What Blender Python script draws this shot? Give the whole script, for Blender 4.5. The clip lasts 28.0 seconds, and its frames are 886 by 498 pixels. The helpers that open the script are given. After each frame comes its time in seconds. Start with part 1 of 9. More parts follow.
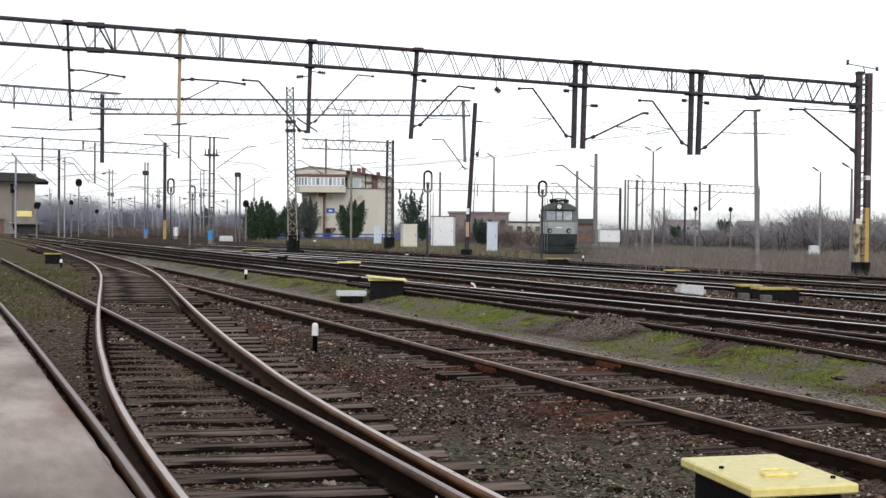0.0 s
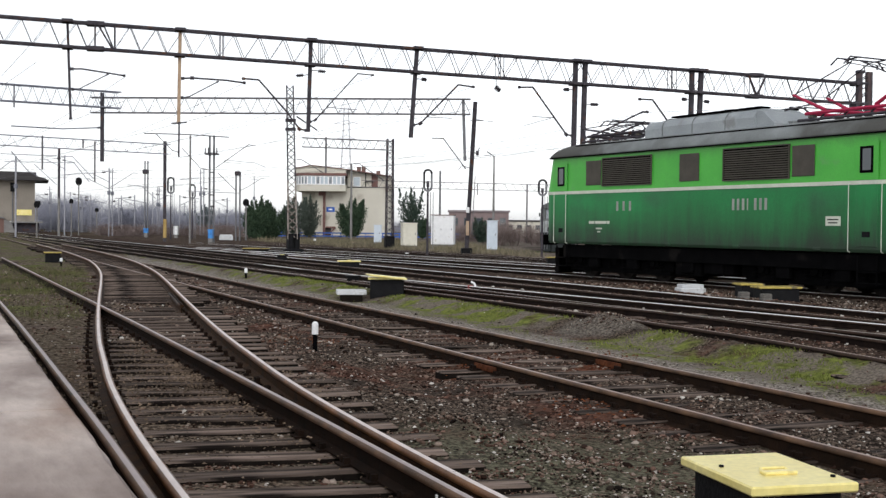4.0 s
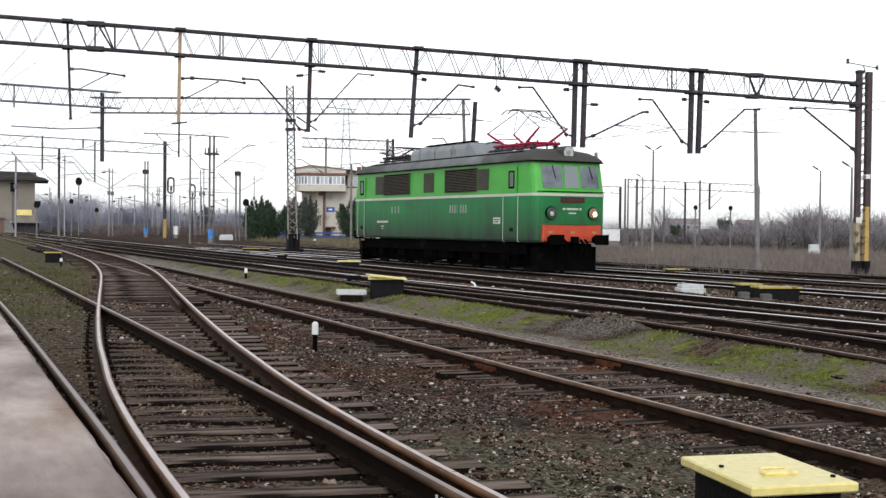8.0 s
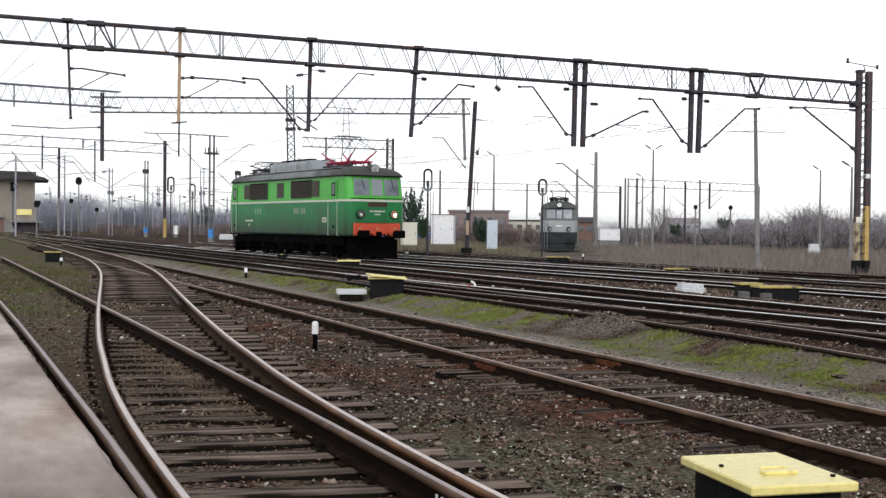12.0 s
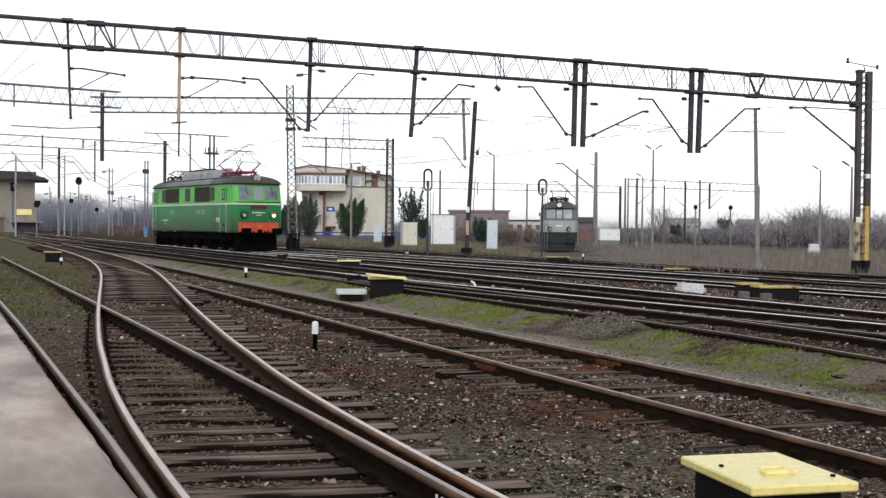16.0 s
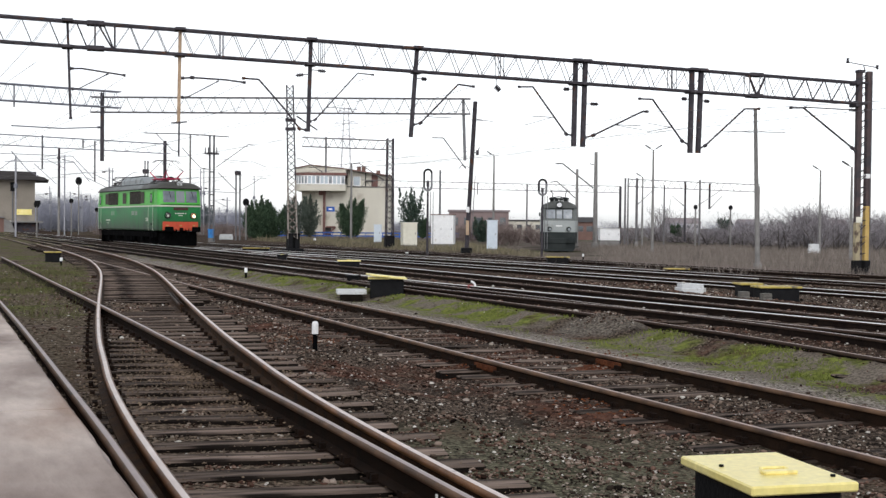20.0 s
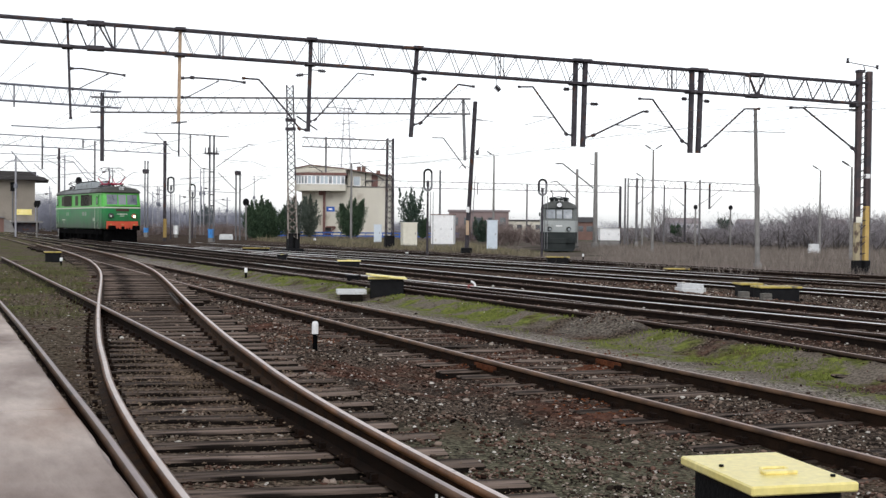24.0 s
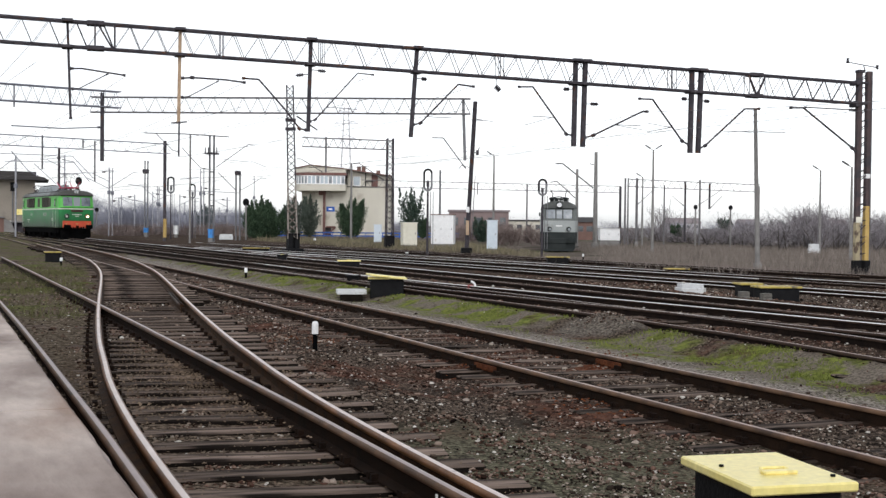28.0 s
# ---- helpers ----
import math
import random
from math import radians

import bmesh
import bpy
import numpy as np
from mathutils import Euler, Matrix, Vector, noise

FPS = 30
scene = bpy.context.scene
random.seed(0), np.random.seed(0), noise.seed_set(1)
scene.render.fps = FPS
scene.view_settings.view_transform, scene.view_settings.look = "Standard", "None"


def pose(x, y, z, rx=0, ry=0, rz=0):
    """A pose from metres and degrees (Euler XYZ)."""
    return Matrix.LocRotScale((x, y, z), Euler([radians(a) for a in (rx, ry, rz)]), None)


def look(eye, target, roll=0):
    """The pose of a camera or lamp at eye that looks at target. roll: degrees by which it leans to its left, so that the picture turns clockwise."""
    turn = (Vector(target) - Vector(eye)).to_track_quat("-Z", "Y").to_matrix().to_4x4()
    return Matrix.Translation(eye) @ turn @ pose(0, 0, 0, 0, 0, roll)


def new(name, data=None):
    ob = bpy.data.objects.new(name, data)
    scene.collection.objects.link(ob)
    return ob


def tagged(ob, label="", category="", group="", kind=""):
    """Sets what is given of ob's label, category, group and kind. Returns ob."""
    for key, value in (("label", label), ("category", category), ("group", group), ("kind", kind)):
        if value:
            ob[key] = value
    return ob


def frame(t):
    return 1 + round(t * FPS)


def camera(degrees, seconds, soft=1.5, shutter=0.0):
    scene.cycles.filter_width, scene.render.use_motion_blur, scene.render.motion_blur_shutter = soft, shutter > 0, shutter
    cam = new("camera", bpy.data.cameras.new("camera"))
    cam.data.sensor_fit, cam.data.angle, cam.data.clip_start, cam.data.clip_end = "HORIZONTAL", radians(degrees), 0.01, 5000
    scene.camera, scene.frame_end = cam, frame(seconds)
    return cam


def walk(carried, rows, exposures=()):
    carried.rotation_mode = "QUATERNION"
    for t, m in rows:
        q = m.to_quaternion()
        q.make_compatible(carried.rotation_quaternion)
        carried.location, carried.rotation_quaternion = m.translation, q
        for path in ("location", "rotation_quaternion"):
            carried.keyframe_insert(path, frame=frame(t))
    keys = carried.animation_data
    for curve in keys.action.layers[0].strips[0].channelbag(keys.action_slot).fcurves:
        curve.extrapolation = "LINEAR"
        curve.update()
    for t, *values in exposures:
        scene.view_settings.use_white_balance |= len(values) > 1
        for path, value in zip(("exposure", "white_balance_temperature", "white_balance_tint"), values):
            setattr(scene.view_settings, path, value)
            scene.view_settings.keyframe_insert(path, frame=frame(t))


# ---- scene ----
# ---- camera ----
EYE = (0.0, 0.0, 1.4805)
cam = camera(40.99, 28.0, soft=1.4)
def view(dip):
    """The camera on its rest; dip: how far it nods below its first fit, in thousandths."""
    return look(EYE, (0.0, 100.0, 1.4805 - 100.0 * math.tan(0.019674 + dip * 0.001)), 0.5696)


# it settles by a hair in the first seconds
NODS = [(0.0, -1.2), (0.5, -0.6), (1.0, -0.4), (1.5, 0.0), (2.0, -0.7), (2.5, -0.6), (3.0, -0.4), (3.5, -0.1), (5.5, -0.3), (6.5, 0.0), (8.0, -0.2), (9.0, 0.1), (12.0, 0.2), (28.0, 0.2)]
walk(cam, [(t, view(d)) for t, d in NODS], exposures=[(0.0, 0.40), (3.0, 0.42), (7.0, 0.48), (28.0, 0.48)])

# ---- light: thin bright overcast ----
world = bpy.data.worlds.new("overcast")
scene.world = world
world.use_nodes = True
wn, wl = world.node_tree.nodes, world.node_tree.links
sky = wn.new("ShaderNodeTexSky")
sky.sky_type = "NISHITA"
sky.sun_disc = False
sky.sun_elevation, sky.sun_rotation = radians(38), radians(200)
sky.air_density, sky.dust_density, sky.ozone_density = 1.0, 1.0, 1.0
grey = wn.new("ShaderNodeHueSaturation")
grey.inputs["Saturation"].default_value = 0.12
wl.new(sky.outputs["Color"], grey.inputs["Color"])
tint = wn.new("ShaderNodeMix")
tint.data_type, tint.blend_type = "RGBA", "MULTIPLY"
tint.inputs["Factor"].default_value = 1.0
tint.inputs["B"].default_value = (0.985, 1.0, 1.03, 1)
wl.new(grey.outputs["Color"], tint.inputs["A"])
wl.new(tint.outputs["Result"], wn["Background"].inputs["Color"])
wn["Background"].inputs["Strength"].default_value = 0.15
sun_data = bpy.data.lights.new("sun", "SUN")
sun_data.energy, sun_data.angle, sun_data.color = 0.6, radians(25), (1.0, 0.98, 0.95)
sun = new("sun", sun_data)
sun.matrix_world = look((20, -60, 55), (0, 30, 0))

# ---- mesh helpers ----
def part(name, bm, material, parent=None, label="", at=None, smooth=False):
    """One mesh object from a bmesh, under a thing or a part."""
    me = bpy.data.meshes.new(name)
    bmesh.ops.recalc_face_normals(bm, faces=bm.faces)
    bm.to_mesh(me)
    bm.free()
    for m in (material if isinstance(material, (list, tuple)) else [material]):
        me.materials.append(m)
    if smooth:
        me.polygons.foreach_set("use_smooth", [True] * len(me.polygons))
    ob = new(name, me)
    ob.parent = parent
    if at is not None:
        ob.matrix_basis = at
    if label:
        tagged(ob, label)
    return ob


def thing(name, m, label, category, group="", kind=""):
    ob = new(name)
    ob.empty_display_size = 0.2
    ob.matrix_basis = m
    return tagged(ob, label, category, group, kind)


def again(ob, m, parent):
    """Another piece on the same mesh."""
    o = new(ob.name.split(".")[0], ob.data)
    o.parent = parent
    o.matrix_basis = m
    return o


def box(bm, x0, x1, y0, y1, z0, z1, bevel=0.0, m=None, index=0):
    r = bmesh.ops.create_cube(bm, size=1.0)
    vs = r["verts"]
    for v in vs:
        v.co = Vector((x0 + (v.co.x + .5) * (x1 - x0), y0 + (v.co.y + .5) * (y1 - y0), z0 + (v.co.z + .5) * (z1 - z0)))
    fs = list({f for v in vs for f in v.link_faces})
    if bevel:
        es = list({e for v in vs for e in v.link_edges})
        rb = bmesh.ops.bevel(bm, geom=es, offset=bevel, segments=1, affect="EDGES")
        fs = rb["faces"] + [f for f in fs if f.is_valid]
        vs = list({v for f in fs for v in f.verts})
    for f in fs:
        f.material_index = index
    if m is not None:
        bmesh.ops.transform(bm, matrix=m, verts=vs)
    return vs


def boxed(x0, x1, y0, y1, z0, z1, bevel=0.0):
    bm = bmesh.new()
    box(bm, x0, x1, y0, y1, z0, z1, bevel)
    return bm


def bar(bm, a, b, r, n=6, r2=None, square=False):
    """A round or square bar from a to b."""
    a, b = Vector(a), Vector(b)
    d = b - a
    if d.length < 1e-6:
        return
    q = d.to_track_quat("Z", "Y")
    if square:
        n = 4
    r2 = r if r2 is None else r2
    off = math.pi / 4 if square else 0
    lo, hi = [], []
    for i in range(n):
        w = 2 * math.pi * i / n + off
        e = Vector((math.cos(w), math.sin(w), 0))
        lo.append(bm.verts.new(a + q @ (e * r)))
        hi.append(bm.verts.new(b + q @ (e * r2)))
    for i in range(n):
        bm.faces.new((lo[i], lo[(i + 1) % n], hi[(i + 1) % n], hi[i]))
    bm.faces.new(lo[::-1])
    bm.faces.new(hi)


def barred(a, b, r, n=6, r2=None, square=False):
    bm = bmesh.new()
    bar(bm, a, b, r, n, r2, square)
    return bm


def pipe(points, r, n=6):
    bm = bmesh.new()
    for a, b in zip(points, points[1:]):
        bar(bm, a, b, r, n)
    return bm


def prism(bm, outline, axis, lo, hi):
    """Outline in the plane across axis ('x' or 'y' or 'z'), drawn out from lo to hi."""
    def put(p, w):
        return {"x": (w, p[0], p[1]), "y": (p[0], w, p[1]), "z": (p[0], p[1], w)}[axis]
    a = [bm.verts.new(put(p, lo)) for p in outline]
    b = [bm.verts.new(put(p, hi)) for p in outline]
    n = len(a)
    for i in range(n):
        bm.faces.new((a[i], a[(i + 1) % n], b[(i + 1) % n], b[i]))
    bm.faces.new(a)
    bm.faces.new(b[::-1])


def disc(bm, c, axis, r, depth, n=16):
    c, axis = Vector(c), Vector(axis).normalized()
    bar(bm, c - axis * depth / 2, c + axis * depth / 2, r, n)


# ---- materials ----
def surf(name, c1, c2, scale=4.0, rough=0.7, metal=0.0, bump=0.2, fine=60.0, spots=None, spot_amount=0.45, spot_scale=1.2, vary=0.0, contrast=0.25, spec=0.4, streak=None, soft=0.08):
    m = bpy.data.materials.new(name)
    m.use_nodes = True
    n, l = m.node_tree.nodes, m.node_tree.links
    b = n["Principled BSDF"]
    tc = n.new("ShaderNodeTexCoord")
    co = tc.outputs["Object"]
    if streak:
        mp = n.new("ShaderNodeMapping")
        mp.inputs["Scale"].default_value = streak
        l.new(co, mp.inputs["Vector"])
        co = mp.outputs["Vector"]
    big = n.new("ShaderNodeTexNoise")
    big.inputs["Scale"].default_value, big.inputs["Detail"].default_value = scale, 6
    l.new(co, big.inputs["Vector"])
    small = n.new("ShaderNodeTexNoise")
    small.inputs["Scale"].default_value, small.inputs["Detail"].default_value = fine, 4
    l.new(tc.outputs["Object"], small.inputs["Vector"])
    ramp = n.new("ShaderNodeMapRange")
    ramp.inputs["From Min"].default_value, ramp.inputs["From Max"].default_value = 0.5 - contrast, 0.5 + contrast
    l.new(big.outputs["Fac"], ramp.inputs["Value"])
    mix = n.new("ShaderNodeMix")
    mix.data_type = "RGBA"
    mix.inputs["A"].default_value, mix.inputs["B"].default_value = (*c1, 1), (*c2, 1)
    l.new(ramp.outputs["Result"], mix.inputs["Factor"])
    out = mix.outputs["Result"]
    if spots:
        sp = n.new("ShaderNodeTexNoise")
        sp.inputs["Scale"].default_value, sp.inputs["Detail"].default_value = spot_scale, 8
        l.new(co, sp.inputs["Vector"])
        sr = n.new("ShaderNodeMapRange")
        sr.inputs["From Min"].default_value, sr.inputs["From Max"].default_value = 1 - spot_amount, 1 + soft - spot_amount
        l.new(sp.outputs["Fac"], sr.inputs["Value"])
        m2 = n.new("ShaderNodeMix")
        m2.data_type = "RGBA"
        m2.inputs["B"].default_value = (*spots, 1)
        l.new(sr.outputs["Result"], m2.inputs["Factor"])
        l.new(out, m2.inputs["A"])
        out = m2.outputs["Result"]
    val = n.new("ShaderNodeHueSaturation")
    l.new(out, val.inputs["Color"])
    fm = n.new("ShaderNodeMapRange")
    fm.inputs["To Min"].default_value, fm.inputs["To Max"].default_value = 0.78, 1.22
    l.new(small.outputs["Fac"], fm.inputs["Value"])
    vout = fm.outputs["Result"]
    if vary:
        oi = n.new("ShaderNodeObjectInfo")
        vr = n.new("ShaderNodeMapRange")
        vr.inputs["To Min"].default_value, vr.inputs["To Max"].default_value = 1 - vary, 1 + vary
        l.new(oi.outputs["Random"], vr.inputs["Value"])
        mu = n.new("ShaderNodeMath")
        mu.operation = "MULTIPLY"
        l.new(vout, mu.inputs[0])
        l.new(vr.outputs["Result"], mu.inputs[1])
        vout = mu.outputs["Value"]
    l.new(vout, val.inputs["Value"])
    l.new(val.outputs["Color"], b.inputs["Base Color"])
    rr = n.new("ShaderNodeMapRange")
    rr.inputs["To Min"].default_value, rr.inputs["To Max"].default_value = max(rough - .12, .02), min(rough + .12, 1)
    l.new(big.outputs["Fac"], rr.inputs["Value"])
    l.new(rr.outputs["Result"], b.inputs["Roughness"])
    b.inputs["Metallic"].default_value = metal
    b.inputs["Specular IOR Level"].default_value = spec
    if bump:
        bp = n.new("ShaderNodeBump")
        bp.inputs["Strength"].default_value, bp.inputs["Distance"].default_value = bump, 0.02
        l.new(small.outputs["Fac"], bp.inputs["Height"])
        l.new(bp.outputs["Normal"], b.inputs["Normal"])
    return m


def glow(name, colour, strength):
    m = bpy.data.materials.new(name)
    m.use_nodes = True
    b = m.node_tree.nodes["Principled BSDF"]
    b.inputs["Base Color"].default_value = (*colour, 1)
    b.inputs["Emission Color"].default_value = (*colour, 1)
    b.inputs["Emission Strength"].default_value = strength
    return m


def glassy(name, tint, rough=0.05):
    m = bpy.data.materials.new(name)
    m.use_nodes = True
    b = m.node_tree.nodes["Principled BSDF"]
    b.inputs["Base Color"].default_value = (*tint, 1)
    b.inputs["Roughness"].default_value = rough
    b.inputs["Specular IOR Level"].default_value = 0.9
    return m


def grained(name, c1, c2, vary=0.25):
    """Weathered timber, the grain along local x."""
    m = surf(name, c1, c2, 11.0, 0.85, 0, 0.8, 60.0, vary=vary, spec=0.05, contrast=0.12)
    n, l = m.node_tree.nodes, m.node_tree.links
    tc = next(k for k in n if k.bl_idname == "ShaderNodeTexCoord")
    mp = n.new("ShaderNodeMapping")
    mp.inputs["Scale"].default_value = (0.12, 1.0, 1.0)
    l.new(tc.outputs["Object"], mp.inputs["Vector"])
    for k in n:
        if k.bl_idname == "ShaderNodeTexNoise":
            l.new(mp.outputs["Vector"], k.inputs["Vector"])
    return m


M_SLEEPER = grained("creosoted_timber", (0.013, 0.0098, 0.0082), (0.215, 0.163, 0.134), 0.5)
M_PALESTEEL = surf("flaking_pale_steel_paint", (0.22, 0.19, 0.17), (0.38, 0.34, 0.30), 6.0, 0.8, 0, 0.2, 50, spots=(0.09, 0.055, 0.045), spot_amount=0.48, spot_scale=5.0)
M_DIRTYBLOCK = surf("dirty_concrete", (0.085, 0.078, 0.070), (0.17, 0.155, 0.14), 5.0, 0.9, 0, 0.3, 40)
# creosoted sides, blackened further for the shade in the gaps between timbers
M_SHADED_SIDE = surf("shade_black_creosoted_sides", (0.005, 0.004, 0.0033), (0.018, 0.014, 0.0115), 4.0, 0.9, 0, 0.4, 40, spec=0.05)
M_RUST = surf("rusty_steel", (0.006, 0.004, 0.003), (0.022, 0.0125, 0.0085), 9.0, 0.85, 0.0, 0.4, 90, spec=0.06)
# rail sides of the yard tracks, taken down to near black
M_RUSTDARK = surf("near_black_rail_side", (0.006, 0.0042, 0.0038), (0.022, 0.0145, 0.011), 7.0, 0.85, 0, 0.3, 80, spec=0.06)
# worn running band, lightened in colour for the sky highlight along it
M_RAILTOP = surf("worn_rail_top", (0.47, 0.37, 0.33), (0.78, 0.68, 0.63), 3.5, 0.32, 0.65, 0.08, 120)
M_SHOULDER = surf("bronze_rail_shoulder", (0.048, 0.026, 0.015), (0.165, 0.092, 0.052), 4.0, 0.6, 0.0, 0.2, 90, spec=0.3, contrast=0.18)
M_SHOULDER_DARK = surf("dark_rail_shoulder", (0.020, 0.013, 0.010), (0.062, 0.038, 0.027), 5.0, 0.65, 0.0, 0.15, 90, spec=0.15)
# polished head: near-white base colour stands in for the mirrored sky
M_RAILBRIGHT = surf("sky_gleam_rail_top", (0.90, 0.88, 0.86), (0.98, 0.97, 0.95), 2.5, 0.42, 0.35, 0.03, 120)
M_RAILWARM = surf("pinkish_worn_rail_top", (0.235, 0.170, 0.158), (0.44, 0.355, 0.335), 4.0, 0.36, 0.6, 0.12, 90, spec=0.2)
M_RAILDULL = surf("rusted_rail_top", (0.25, 0.165, 0.135), (0.52, 0.38, 0.325), 4.0, 0.38, 0.55, 0.15, 90, spec=0.2)
M_STEEL_DARK = surf("weathered_dark_steel", (0.036, 0.034, 0.041), (0.085, 0.075, 0.084), 5.0, 0.7, 0.2, 0.2, 50, spots=(0.10, 0.045, 0.026), spot_amount=0.40, spot_scale=3.0, spec=0.1)
M_STEEL_GREY = surf("galvanised_steel", (0.11, 0.11, 0.12), (0.20, 0.20, 0.21), 5.0, 0.6, 0.3, 0.1, 50)
M_STEEL_FAR = surf("old_grey_steel", (0.10, 0.095, 0.10), (0.18, 0.17, 0.175), 5.0, 0.7, 0.1, 0.1, 50, spec=0.2)
M_ORANGE = surf("rust_orange_paint", (0.34, 0.23, 0.15), (0.46, 0.34, 0.235), 4.0, 0.75, 0.0, 0.2, 40)
M_YELLOW = surf("yellow_gloss_paint", (0.84, 0.70, 0.22), (0.91, 0.80, 0.36), 3.0, 0.34, 0.0, 0.02, 25, spots=(0.60, 0.47, 0.18), spot_amount=0.36, spot_scale=4.0)
M_DULLYELLOW = surf("dirty_yellow_paint", (0.36, 0.27, 0.055), (0.58, 0.45, 0.12), 4.0, 0.55, 0.0, 0.05, 25, spots=(0.10, 0.08, 0.05), spot_amount=0.46, spot_scale=4.0)
M_BLACK = surf("black_bitumen_paint", (0.004, 0.004, 0.005), (0.012, 0.012, 0.013), 6.0, 0.7, 0.0, 0.3, 40, spec=0.12)
M_CONCRETE = surf("worn_concrete", (0.235, 0.182, 0.158), (0.55, 0.465, 0.415), 4.2, 0.9, 0.0, 0.3, 30, spots=(0.31, 0.225, 0.18), spot_amount=0.52, spot_scale=2.8, contrast=0.11, soft=0.12, streak=(1.0, 0.34, 1.0))
for _n in [k for k in M_CONCRETE.node_tree.nodes if k.bl_idname == "ShaderNodeTexNoise"]:
    M_CONCRETE.node_tree.links.new(next(k for k in M_CONCRETE.node_tree.nodes if k.bl_idname == "ShaderNodeMapping").outputs["Vector"], _n.inputs["Vector"])
M_CONCRETE_POLE = surf("concrete_pole", (0.15, 0.143, 0.137), (0.25, 0.24, 0.232), 3.0, 0.9, 0.0, 0.2, 40)
M_WHITE = surf("white_paint", (0.72, 0.72, 0.72), (0.84, 0.84, 0.84), 3.0, 0.6, 0.0, 0.05, 50, spots=(0.55, 0.52, 0.48), spot_amount=0.36, spot_scale=3.0)
M_CREAM = surf("cream_paint", (0.66, 0.63, 0.52), (0.76, 0.73, 0.62), 3.0, 0.6, 0.0, 0.05, 50, spots=(0.52, 0.47, 0.38), spot_amount=0.36)
M_PALEBLUE = surf("pale_grey_blue_paint", (0.50, 0.56, 0.62), (0.62, 0.68, 0.74), 3.0, 0.6, 0.0, 0.05, 50)
M_PLASTER = surf("cream_render", (0.50, 0.47, 0.40), (0.60, 0.57, 0.49), 0.35, 0.9, 0.0, 0.1, 15, spots=(0.42, 0.38, 0.32), spot_amount=0.42, spot_scale=0.5)
# cabin's cream render, darkened so its colour carries the shade on the wall
M_DRABWALL = surf("shaded_cream_render", (0.21, 0.185, 0.155), (0.30, 0.265, 0.225), 0.5, 0.9, 0.0, 0.1, 15, spots=(0.13, 0.11, 0.09), spot_amount=0.45, spot_scale=0.6, soft=0.25)
M_BRICK = surf("red_brown_brickwork", (0.13, 0.075, 0.062), (0.20, 0.12, 0.10), 1.5, 0.9, 0.0, 0.1, 20)
M_DARKROOF = surf("dark_roofing", (0.03, 0.027, 0.028), (0.06, 0.055, 0.056), 1.0, 0.85, 0.0, 0.1, 20)
M_GLASS = glassy("window_glass", (0.05, 0.06, 0.07))
M_PALEGREY = surf("pale_grey_concrete", (0.48, 0.49, 0.50), (0.62, 0.63, 0.64), 5.0, 0.8, 0, 0.15, 50, spots=(0.35, 0.34, 0.32), spot_amount=0.4, spot_scale=4.0)
M_BLUE = surf("blue_paint", (0.02, 0.08, 0.36), (0.04, 0.13, 0.46), 3.0, 0.6, 0.0, 0.05, 50)
# pale base tint stands for the sky mirrored in the windows
M_PALEGLASS = glassy("sky_tinted_glass", (0.36, 0.42, 0.47), 0.15)
# pylon, far roofs and far walls: distance haze is mixed into the colour
M_FARPYLON = surf("haze_pale_steel", (0.50, 0.49, 0.52), (0.60, 0.59, 0.62), 1.0, 0.8, 0, 0, 20)
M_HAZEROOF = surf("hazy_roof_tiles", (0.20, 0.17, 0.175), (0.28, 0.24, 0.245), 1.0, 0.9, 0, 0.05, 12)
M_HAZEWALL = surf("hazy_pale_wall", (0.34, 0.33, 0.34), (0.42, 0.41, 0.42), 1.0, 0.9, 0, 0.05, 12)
M_SKYBLUE = surf("bright_blue_sign_paint", (0.03, 0.20, 0.55), (0.06, 0.28, 0.66), 3.0, 0.5, 0.0, 0.02, 50)
M_OCHRE = surf("dull_ochre_paint", (0.32, 0.21, 0.06), (0.45, 0.31, 0.11), 3.0, 0.7, 0.0, 0.1, 30)
M_RED = surf("red_paint", (0.22, 0.03, 0.03), (0.32, 0.05, 0.045), 3.0, 0.5, 0.0, 0.05, 50)
# far masts and far brick: paled, with the haze put into the base colour
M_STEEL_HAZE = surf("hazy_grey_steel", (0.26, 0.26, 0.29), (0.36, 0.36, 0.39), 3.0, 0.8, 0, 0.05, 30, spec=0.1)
# steel paled and blued: the glare of the bright sky is in the colour
M_STEEL_BLUE = surf("sky_bled_steel", (0.14, 0.145, 0.175), (0.23, 0.235, 0.27), 3.0, 0.8, 0, 0.05, 30, spec=0.1)
M_HAZEBRICK = surf("hazy_dull_brick", (0.185, 0.140, 0.135), (0.26, 0.20, 0.195), 0.6, 0.9, 0, 0.05, 12, spec=0.1)

# ---- plan: the yard lies askew, its tracks running away to the far left ----
def along(angle, off, v, z=0.0):
    a = radians(angle)
    return Vector((math.cos(a) * off - math.sin(a) * v, math.sin(a) * off + math.cos(a) * v, z))


def step(x, a, b):
    t = min(max((x - a) / (b - a), 0.0), 1.0)
    return t * t * (3 - 2 * t)


BRANCH = [(2, 1.84), (4.5, 1.865), (6, 1.895), (8, 1.985), (10, 2.13), (11.7, 2.305), (14, 2.555), (18, 3.06), (22.7, 3.69), (27, 4.28), (31.5, 4.87), (35, 5.27), (40, 5.75), (45, 6.10), (52, 6.40), (60, 6.62), (75, 6.80)]


